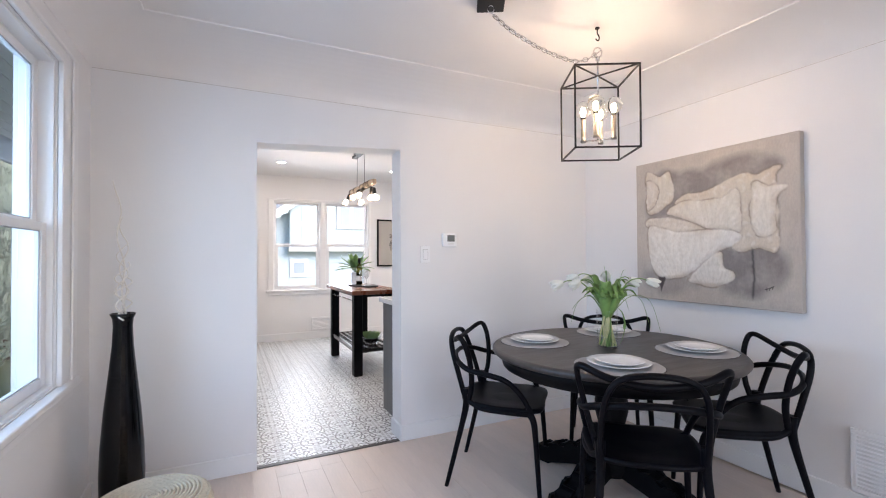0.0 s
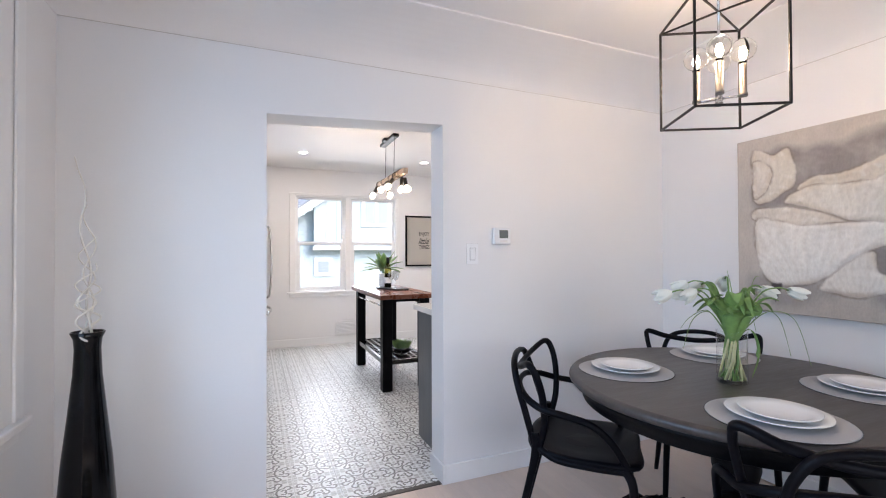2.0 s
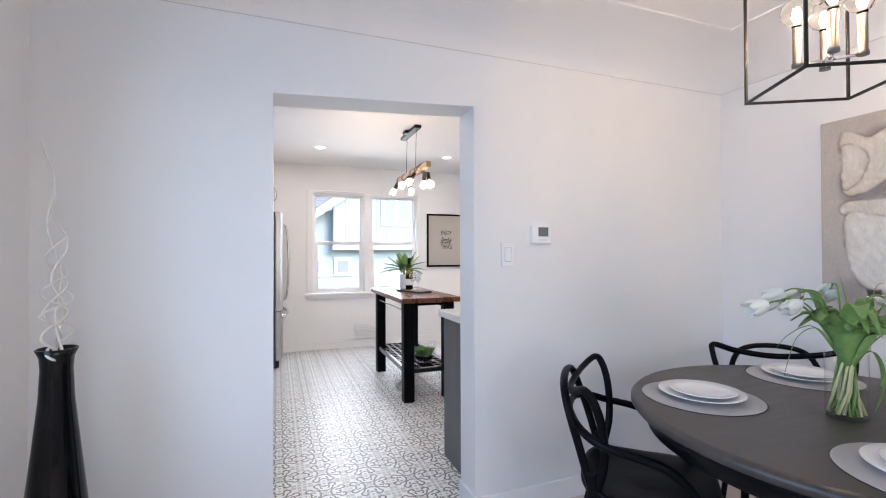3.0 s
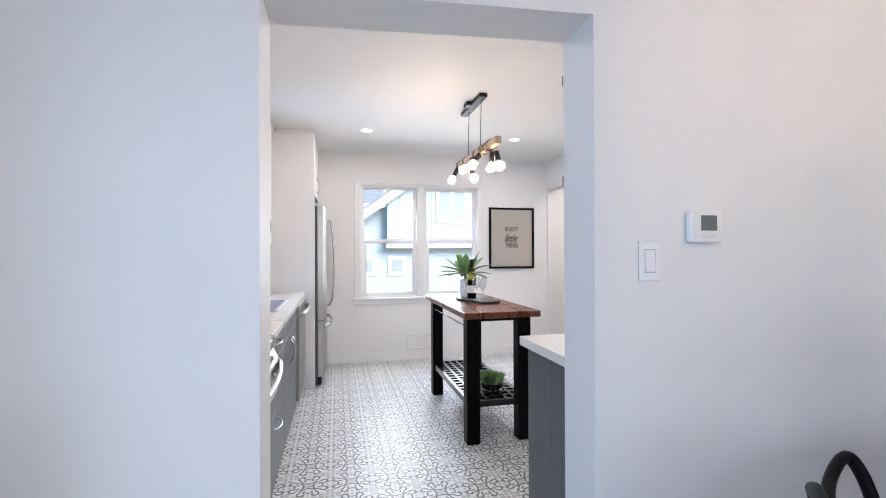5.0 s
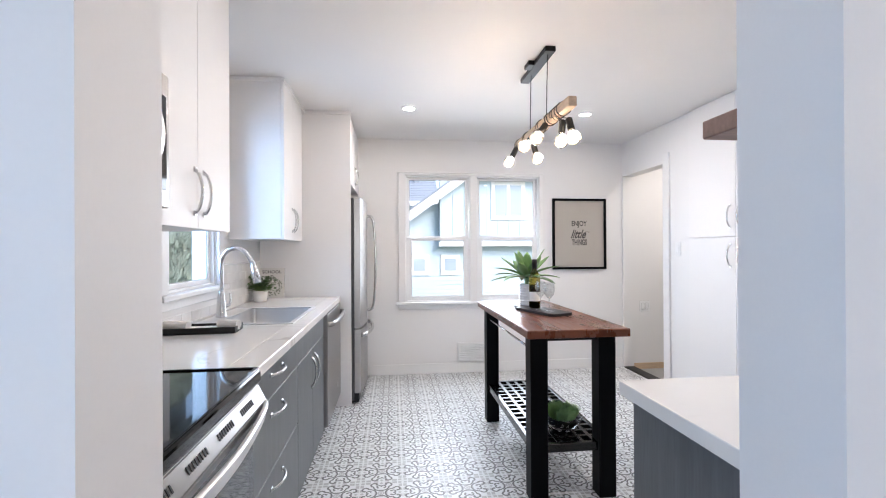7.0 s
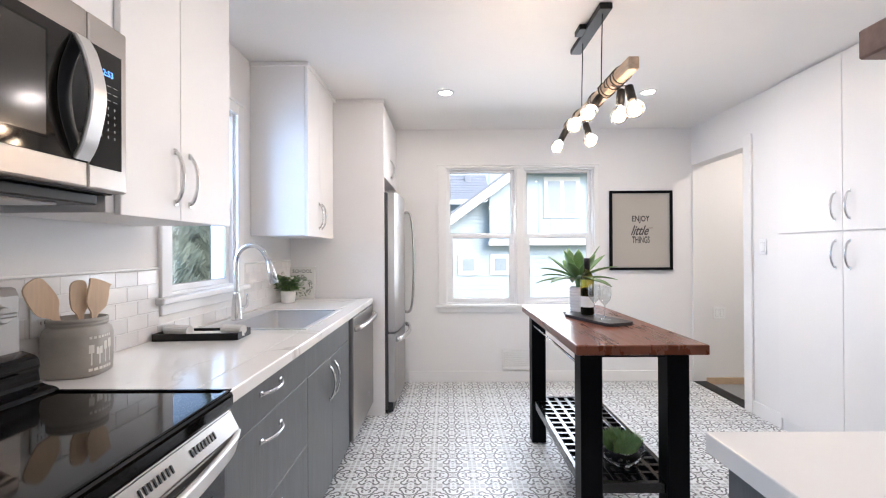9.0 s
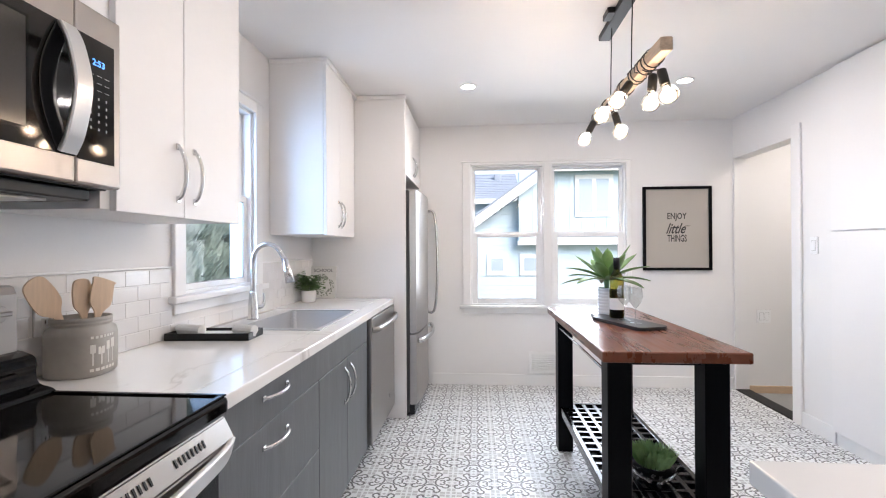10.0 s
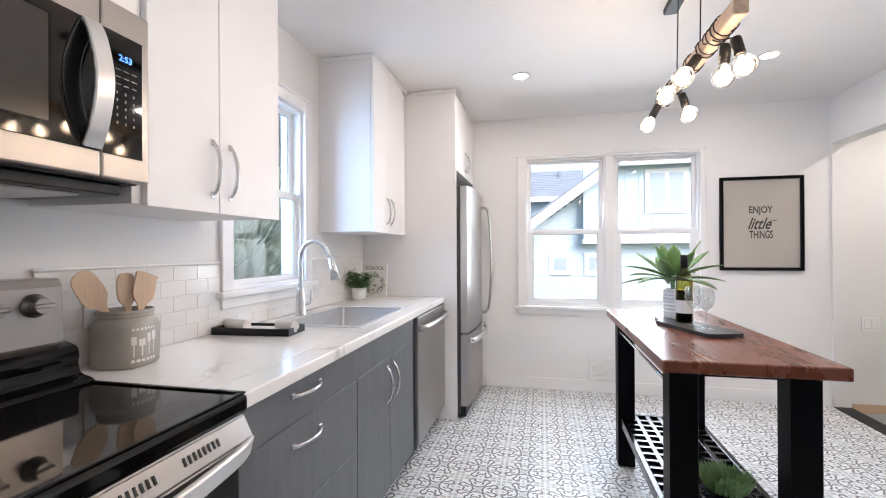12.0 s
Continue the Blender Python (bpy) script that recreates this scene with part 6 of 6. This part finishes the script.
part("pages", turned(boxed(-0.094, 0.0985, 0.003, 0.021, 0.004, 0.242), lean), CERAMIC, bk)
FRONT = Matrix(((1, 0, 0, 0), (0, 0, -1, -0.0006), (0, 1, 0, 0), (0, 0, 0, 1)))
part("title", turned(turned(fit_text("SCHOOL", 0.15, 0.026), Matrix.Translation((0, 0, 0.212)) @ FRONT), lean), material("grey_print", (0.22, 0.22, 0.21), 0.6), bk)
rnd = random.Random(3)
bm = bmesh.new()
for k in range(90):
    a = rnd.uniform(0, 6.283)
    r = rnd.uniform(0.052, 0.078)
    d = a + rnd.uniform(0.6, 2.2)
    p = Vector((r * math.cos(a), -0.0008, 0.1 + r * math.sin(a)))
    e = 0.02 * Vector((math.cos(d), 0, math.sin(d)))
    w = 0.005 * Vector((-math.sin(d), 0, math.cos(d)))
    bm.faces.new([bm.verts.new(q) for q in (p, p + e * 0.5 + w, p + e, p + e * 0.5 - w)])
part("wreath_print", turned(bm, lean), material("sage_print", (0.3, 0.33, 0.27), 0.6, vary=0.2), bk)

# ---- outdoors ----
GRASS_G = material("lawn_ground", (0.11, 0.13, 0.07), 0.9, vary=0.3, grain=3, blotch=0.3, bump=0.3)
structure("ground", boxed(-400, 400, -400, 400, -0.9, -0.75), GRASS_G, "lawn round the house", "ground")
SIDING = material("pale_blue_siding", (0.47, 0.57, 0.63), 0.6, vary=0.04, grain=20, blotch=1)
SHINGLE = material("grey_shingles", (0.27, 0.3, 0.34), 0.9, vary=0.15, grain=9, blotch=2, bump=0.3, stretch=(1, 3, 3))
EXT_TRIM = material("white_house_trim", (0.75, 0.75, 0.74), 0.5, vary=0.03)
DARK_PANE = material("house_window_pane", (0.36, 0.42, 0.48), 0.1, vary=0.1)
HY = 15.5
hs = thing("neighbour_house", "pale blue sided gabled house with white trim", "house", (0, 0, -0.75))
G = 0.75
UPRIGHT = Matrix(((1, 0, 0, 0), (0, 0, 1, HY), (0, 1, 0, G), (0, 0, 0, 1)))
part("wall", turned(extrude_outline(bmesh.new(), [(0.35, -0.75), (9.0, -0.75), (9.0, 3.5), (3.2, 3.5), (0.35, 1.6)], 0, 6), UPRIGHT), SIDING, hs)
for k in range(26):
    z = -0.6 + k * 0.125
    part("siding_board", boxed(max(0.36, 0.45 + (z - 1.6) * 1.4), 2.0 if z > 1.4 else 9.0, HY - 0.012, HY - 0.001, z + G, z + 0.121 + G, bevel=0.003), SIDING, hs)
# upper storey in board and batten, standing out over a white band
BAY = HY - 0.3
part("upper_wall", boxed(2.0, 9.0, BAY, HY - 0.013, 1.5 + G, 3.42 + G), SIDING, hs)
for k in range(21):
    x = 2.04 + k * 0.33
    hi = min(3.38, 1.55 + (x - 0.35) * 0.72)
    part("batten", boxed(x, x + 0.045, BAY - 0.01, BAY - 0.001, 1.56 + G, hi + G, bevel=0.003), SIDING, hs)
part("band", boxed(1.97, 9.0, BAY - 0.03, HY - 0.013, 1.4 + G, 1.52 + G, bevel=0.004), EXT_TRIM, hs)
part("eave_board", boxed(2.85, 9.3, BAY - 0.34, BAY - 0.28, 3.36 + G, 3.52 + G, bevel=0.004), EXT_TRIM, hs)
part("eave_soffit", boxed(2.85, 9.3, BAY - 0.28, BAY - 0.001, 3.4 + G, 3.43 + G), EXT_TRIM, hs)
bm = extrude_outline(bmesh.new(), [(BAY - 0.4, 3.52), (BAY - 0.4, 3.58), (HY + 3.0, 5.6), (HY + 3.0, 5.5)], 2.8, 9.4)
part("roof", turned(bm, Matrix(((0, 0, 1, 0), (1, 0, 0, 0), (0, 1, 0, G), (0, 0, 0, 1)))), SHINGLE, hs)
d = Vector((2.95, 0, 2.15))
n = Vector((-d.z, 0, d.x)).normalized()
foot = Vector((0.05, 0, 1.33))
for nm, lo, hi, y0, y1, mat in (("rake_board", 0.0, 0.23, BAY - 0.3, BAY - 0.25, EXT_TRIM), ("rake_roof", 0.23, 0.28, BAY - 0.34, HY + 6.0, SHINGLE), ("soffit", 0.1, 0.14, BAY - 0.25, BAY - 0.012, EXT_TRIM)):
    bm = extrude_outline(bmesh.new(), [((foot + q).x, (foot + q).z) for q in (n * lo, d + n * lo, d + n * hi, n * hi)], y0, y1)
    part(nm, turned(bm, Matrix(((1, 0, 0, 0), (0, 0, 1, 0), (0, 1, 0, G), (0, 0, 0, 1)))), mat, hs)
for x0, x1, z0, z1, split, y in ((1.245, 1.585, 0.685, 1.04, 0, HY - 0.013), (2.16, 2.5, 0.685, 1.04, 0, HY - 0.013), (3.625, 4.405, 2.29, 3.18, 1, BAY - 0.001)):
    house_window = part("window", boxed(x0 - 0.12, x1 + 0.12, y - 0.03, y, z0 - 0.13 + G, z1 + 0.12 + G, bevel=0.004), EXT_TRIM, hs)
    part("pane", boxed(x0, x1, y - 0.038, y - 0.031, z0 + G, z1 + G), DARK_PANE, house_window)
    if split:
        part("glazing_bar", boxed((x0 + x1) / 2 - 0.05, (x0 + x1) / 2 + 0.05, y - 0.046, y - 0.039, z0 + G, z1 + G), EXT_TRIM, house_window)
h2 = thing("far_house", "grey shingled house roof beyond the neighbour", "house", (0, 0, -0.75))
part("wall", boxed(-8, 2.5, 24, 29, 0, 4.3), SIDING, h2)
for k in range(24):
    part("batten", boxed(-7.9 + k * 0.43, -7.85 + k * 0.43, 23.985, 23.999, 0.2, 4.2), SIDING, h2)
bm = extrude_outline(bmesh.new(), [(23.5, 4.38), (26.5, 6.05), (29.5, 4.38), (29.5, 4.28), (26.5, 5.93), (23.5, 4.28)], -8.4, 2.9)
part("roof", turned(bm, Matrix(((0, 0, 1, 0), (1, 0, 0, 0), (0, 1, 0, 0), (0, 0, 0, 1)))), SHINGLE, h2)
for k in range(1, 15):
    u = k / 15
    part("shingle_course", turned(boxed(-8.4, 2.9, -0.02, 0.0, 0.0, 0.018), pose(0, 23.5 + 3 * u, 4.382 + 1.67 * u, 29)), SHINGLE, h2)
part("fascia", boxed(-8.4, 2.9, 23.42, 23.49, 4.16, 4.38), EXT_TRIM, h2)
part("roof_vent", boxed(1.75, 2.05, 25.6, 25.9, 5.5, 5.9, bevel=0.02), SHINGLE, h2)

# eave over the dining window
ev = thing("house_eave", "grey boarded eave outside the windows", "eave", (0, 0, 0))
for k in range(9):
    x = DW - TH - 0.09 - k * 0.085
    part("soffit_board", boxed(x, x + 0.08, -3, 7.3, 2.19, 2.205, bevel=0.003), EXT_TRIM, ev)
part("fascia", boxed(DW - TH - 0.9, DW - TH - 0.86, -3, 7.3, 2.05, 2.3, bevel=0.004), EXT_TRIM, ev)
part("roof_deck", boxed(DW - TH - 0.9, DW - TH + 0.001, -3, 7.3, 2.3, 2.33), SHINGLE, ev)

# hedge of slender conifers along the west side
CEDAR = material("cedar_foliage", (0.4, 0.47, 0.4), 0.8, vary=0.4, grain=5, blotch=2)
BARK = material("cedar_bark", (0.12, 0.08, 0.055), 0.9, vary=0.25, grain=12, stretch=(4, 4, 0.7), bump=0.4)
nprnd = np.random.default_rng(5)


def conifer_crown(high, wide, count):
    u = nprnd.random(count) ** 0.8
    rad = wide * (1 - u) ** 0.55 * (0.72 + 0.34 * nprnd.random(count)) * (0.85 + 0.25 * np.sin(u * 40 + nprnd.random(count) * 2))
    a = nprnd.random(count) * 2 * np.pi
    c = np.stack([rad * np.cos(a), rad * np.sin(a), 0.15 + u * high], 1)
    d = np.stack([np.cos(a), np.sin(a), 0.6 + nprnd.random(count)], 1) * 0.06 * (0.6 + 0.8 * nprnd.random((count, 1)))
    t = np.stack([-np.sin(a), np.cos(a), nprnd.random(count) - 0.5], 1) * 0.02
    v = np.stack([c - t, c + t, c + d + t * 0.3, c + d - t * 0.3], 1).reshape(-1, 3)
    me = bpy.data.meshes.new("crown")
    me.from_pydata(v.tolist(), [], (np.arange(count * 4).reshape(-1, 4)).tolist())
    me.materials.append(CEDAR)
    return me


crown = conifer_crown(3.7, 0.75, 42000)
for k in range(30):
    y = 1.5 + (k // 2) * 1.15 + 0.2 * math.sin(k * 3) + 0.5 * (k % 2)
    x = -4.0 - 1.1 * (k % 2) + 0.25 * math.cos(k * 2.1)
    s = 1.12 + 0.16 * math.sin(k * 1.9)
    tr = thing("conifer_tree", "dense green conifer in the side hedge", "tree", (x, y, -0.75), k * 77, group="side hedge")
    part("trunk", tube(bmesh.new(), [(0, 0, 0), (0.02, 0.01, 1.5), (0, 0, 3.3 * s)], (0.09, 0.02), 8), BARK, tr)
    ob = new("crown", crown)
    ob.parent = tr
    ob.scale = (s, s, s)

# ---- floor pieces ----
def ops(tree):
    def f(op, a, b=None):
        n = tree.nodes.new("ShaderNodeMath")
        n.operation = op
        for k, v in enumerate((a, b)):
            if v is None:
                continue
            if isinstance(v, (int, float)):
                n.inputs[k].default_value = v
            else:
                tree.links.new(v, n.inputs[k])
        return n.outputs[0]
    return f


TS = 0.232


def encaustic():
    """Cement tile with grey scrolls on white, drawn over the tile's own square."""
    m = material("encaustic_tile", (0.77, 0.79, 0.795), 0.38, vary=0.04, grain=40, blotch=6, bump=0.03, rough_vary=0.06)
    t = m.node_tree
    f = ops(t)
    co = t.nodes.new("ShaderNodeTexCoord")
    sep = t.nodes.new("ShaderNodeSeparateXYZ")
    t.links.new(co.outputs["Object"], sep.inputs[0])
    ax = f("ABSOLUTE", f("DIVIDE", sep.outputs[0], TS / 2))
    ay = f("ABSOLUTE", f("DIVIDE", sep.outputs[1], TS / 2))
    u, v = f("MAXIMUM", ax, ay), f("MINIMUM", ax, ay)

    def below(d, w, soft=0.02):
        r = t.nodes.new("ShaderNodeMapRange")
        r.inputs[1].default_value, r.inputs[2].default_value = w, w + soft
        r.inputs[3].default_value, r.inputs[4].default_value = 1, 0
        t.links.new(d, r.inputs[0])
        return r.outputs[0]

    def dist(cu, cv):
        du, dv = f("SUBTRACT", u, cu), f("SUBTRACT", v, cv)
        return f("SQRT", f("ADD", f("MULTIPLY", du, du), f("MULTIPLY", dv, dv)))

    def ring(cu, cv, r, w):
        return below(f("ABSOLUTE", f("SUBTRACT", dist(cu, cv), r)), w)

    def square(cu, cv, h, k=1.0):
        return below(f("MAXIMUM", f("ABSOLUTE", f("SUBTRACT", u, cu)), f("MULTIPLY", f("ABSOLUTE", f("SUBTRACT", v, cv)), k)), h)

    def cut(mask, keep):
        return f("MULTIPLY", mask, keep)

    def over(value, edge):
        r = t.nodes.new("ShaderNodeMath")
        r.operation, r.inputs[1].default_value = "GREATER_THAN", edge
        t.links.new(value, r.inputs[0])
        return r.outputs[0]

    # one bracket with curled ends on each side of the tile, and a small heart in its hollow
    neck = cut(ring(0.57, 0.0, 0.36, 0.026), over(f("SUBTRACT", 0.57, u), 0.0))
    curl = cut(ring(0.715, 0.33, 0.15, 0.033), f("MAXIMUM", over(v, 0.35), over(u, 0.76)))
    heart = cut(ring(0.56, 0.1, 0.1, 0.026), f("MAXIMUM", over(u, 0.56), over(v, 0.14)))
    ends = f("MAXIMUM", below(dist(0.76, 0.205), 0.05), below(dist(0.47, 0.155), 0.042))
    dark = f("MAXIMUM", f("MAXIMUM", neck, curl), f("MAXIMUM", heart, ends))
    mid = f("MAXIMUM", below(f("ABSOLUTE", f("SUBTRACT", dist(0.0, 0.0), 0.13)), 0.025), f("MAXIMUM", below(f("ADD", u, v), 0.07), below(f("ABSOLUTE", f("SUBTRACT", u, 0.27)), 0.016, 0.012)))
    mid = cut(mid, over(f("SUBTRACT", 0.3, u), 0.0))
    light = f("MAXIMUM", square(0.9, 0.26, 0.065, 0.75), f("MAXIMUM", below(f("ADD", f("ABSOLUTE", f("SUBTRACT", u, 0.86)), v), 0.085), f("MAXIMUM", square(0.89, 0.62, 0.07, 0.7), square(0.87, 0.87, 0.07))))
    b = t.nodes["Principled BSDF"]
    last = b.inputs["Base Color"].links[0].from_socket
    for mask, share, colour in ((light, 0.85, (0.42, 0.42, 0.415)), (mid, 0.8, (0.4, 0.4, 0.4)), (dark, 0.95, (0.1, 0.102, 0.106))):
        mx = t.nodes.new("ShaderNodeMix")
        mx.data_type = "RGBA"
        t.links.new(f("MULTIPLY", mask, share), mx.inputs[0])
        t.links.new(last, mx.inputs[6])
        mx.inputs[7].default_value = (*colour, 1)
        last = mx.outputs[2]
    t.links.new(last, b.inputs["Base Color"])
    return m


ENCAUSTIC = encaustic()
kfloor = bpy.data.objects["floor_kitchen"]
full = mesh_of("tile", boxed(-TS / 2 + 0.0007, TS / 2 - 0.0007, -TS / 2 + 0.0007, TS / 2 - 0.0007, -0.004, 0.0, bevel=0.0006), ENCAUSTIC)
cx, cy = 0.592, 5.55
for i in range(-5, 14):
    for j in range(-12, 8):
        x, y = cx + i * TS, cy + j * TS
        x0, x1, y0, y1 = max(x - TS / 2, -0.2), min(x + TS / 2, EX), max(y - TS / 2, 3.012), min(y + TS / 2, YN)
        if x1 - x0 < 0.02 or y1 - y0 < 0.02 or (x > 1.6 and y < 3.55):
            continue
        if x1 - x0 > TS - 0.002 and y1 - y0 > TS - 0.002:
            me = full
        else:
            me = mesh_of("tile", boxed(x0 - x + 0.0007, x1 - x - 0.0007, y0 - y + 0.0007, y1 - y - 0.0007, -0.004, 0.0, bevel=0.0006), ENCAUSTIC)
        ob = new("tile", me)
        ob.parent = kfloor
        ob.location = (x, y, 0)

dfloor = bpy.data.objects["floor"]
PW = 0.127
rnd = random.Random(12)
plank_me = [mesh_of("plank", boxed(-PW / 2 + 0.0002, PW / 2 - 0.0002, -ln / 2 + 0.0005, ln / 2 - 0.0002, -0.012, 0.0, bevel=0.0005), OAK) for ln in (0.9, 1.2, 1.5)]
x = DW + PW / 2
while x < DE:
    y = YS - rnd.uniform(0, 0.9)
    while y < 2.985:
        k = rnd.randrange(3)
        ln = (0.9, 1.2, 1.5)[k]
        if y + ln > 2.98:
            ln = 2.98 - y
            if ln > 0.03:
                ob = new("plank", mesh_of("plank", boxed(-PW / 2 + 0.0002, PW / 2 - 0.0002, -ln / 2 + 0.0005, ln / 2 - 0.0002, -0.012, 0.0, bevel=0.0005), OAK))
                ob.parent = dfloor
                ob.location = (x, y + ln / 2, 0)
            break
        ob = new("plank", plank_me[k])
        ob.parent = dfloor
        ob.location = (x, y + ln / 2, 0)
        y += ln
    x += PW
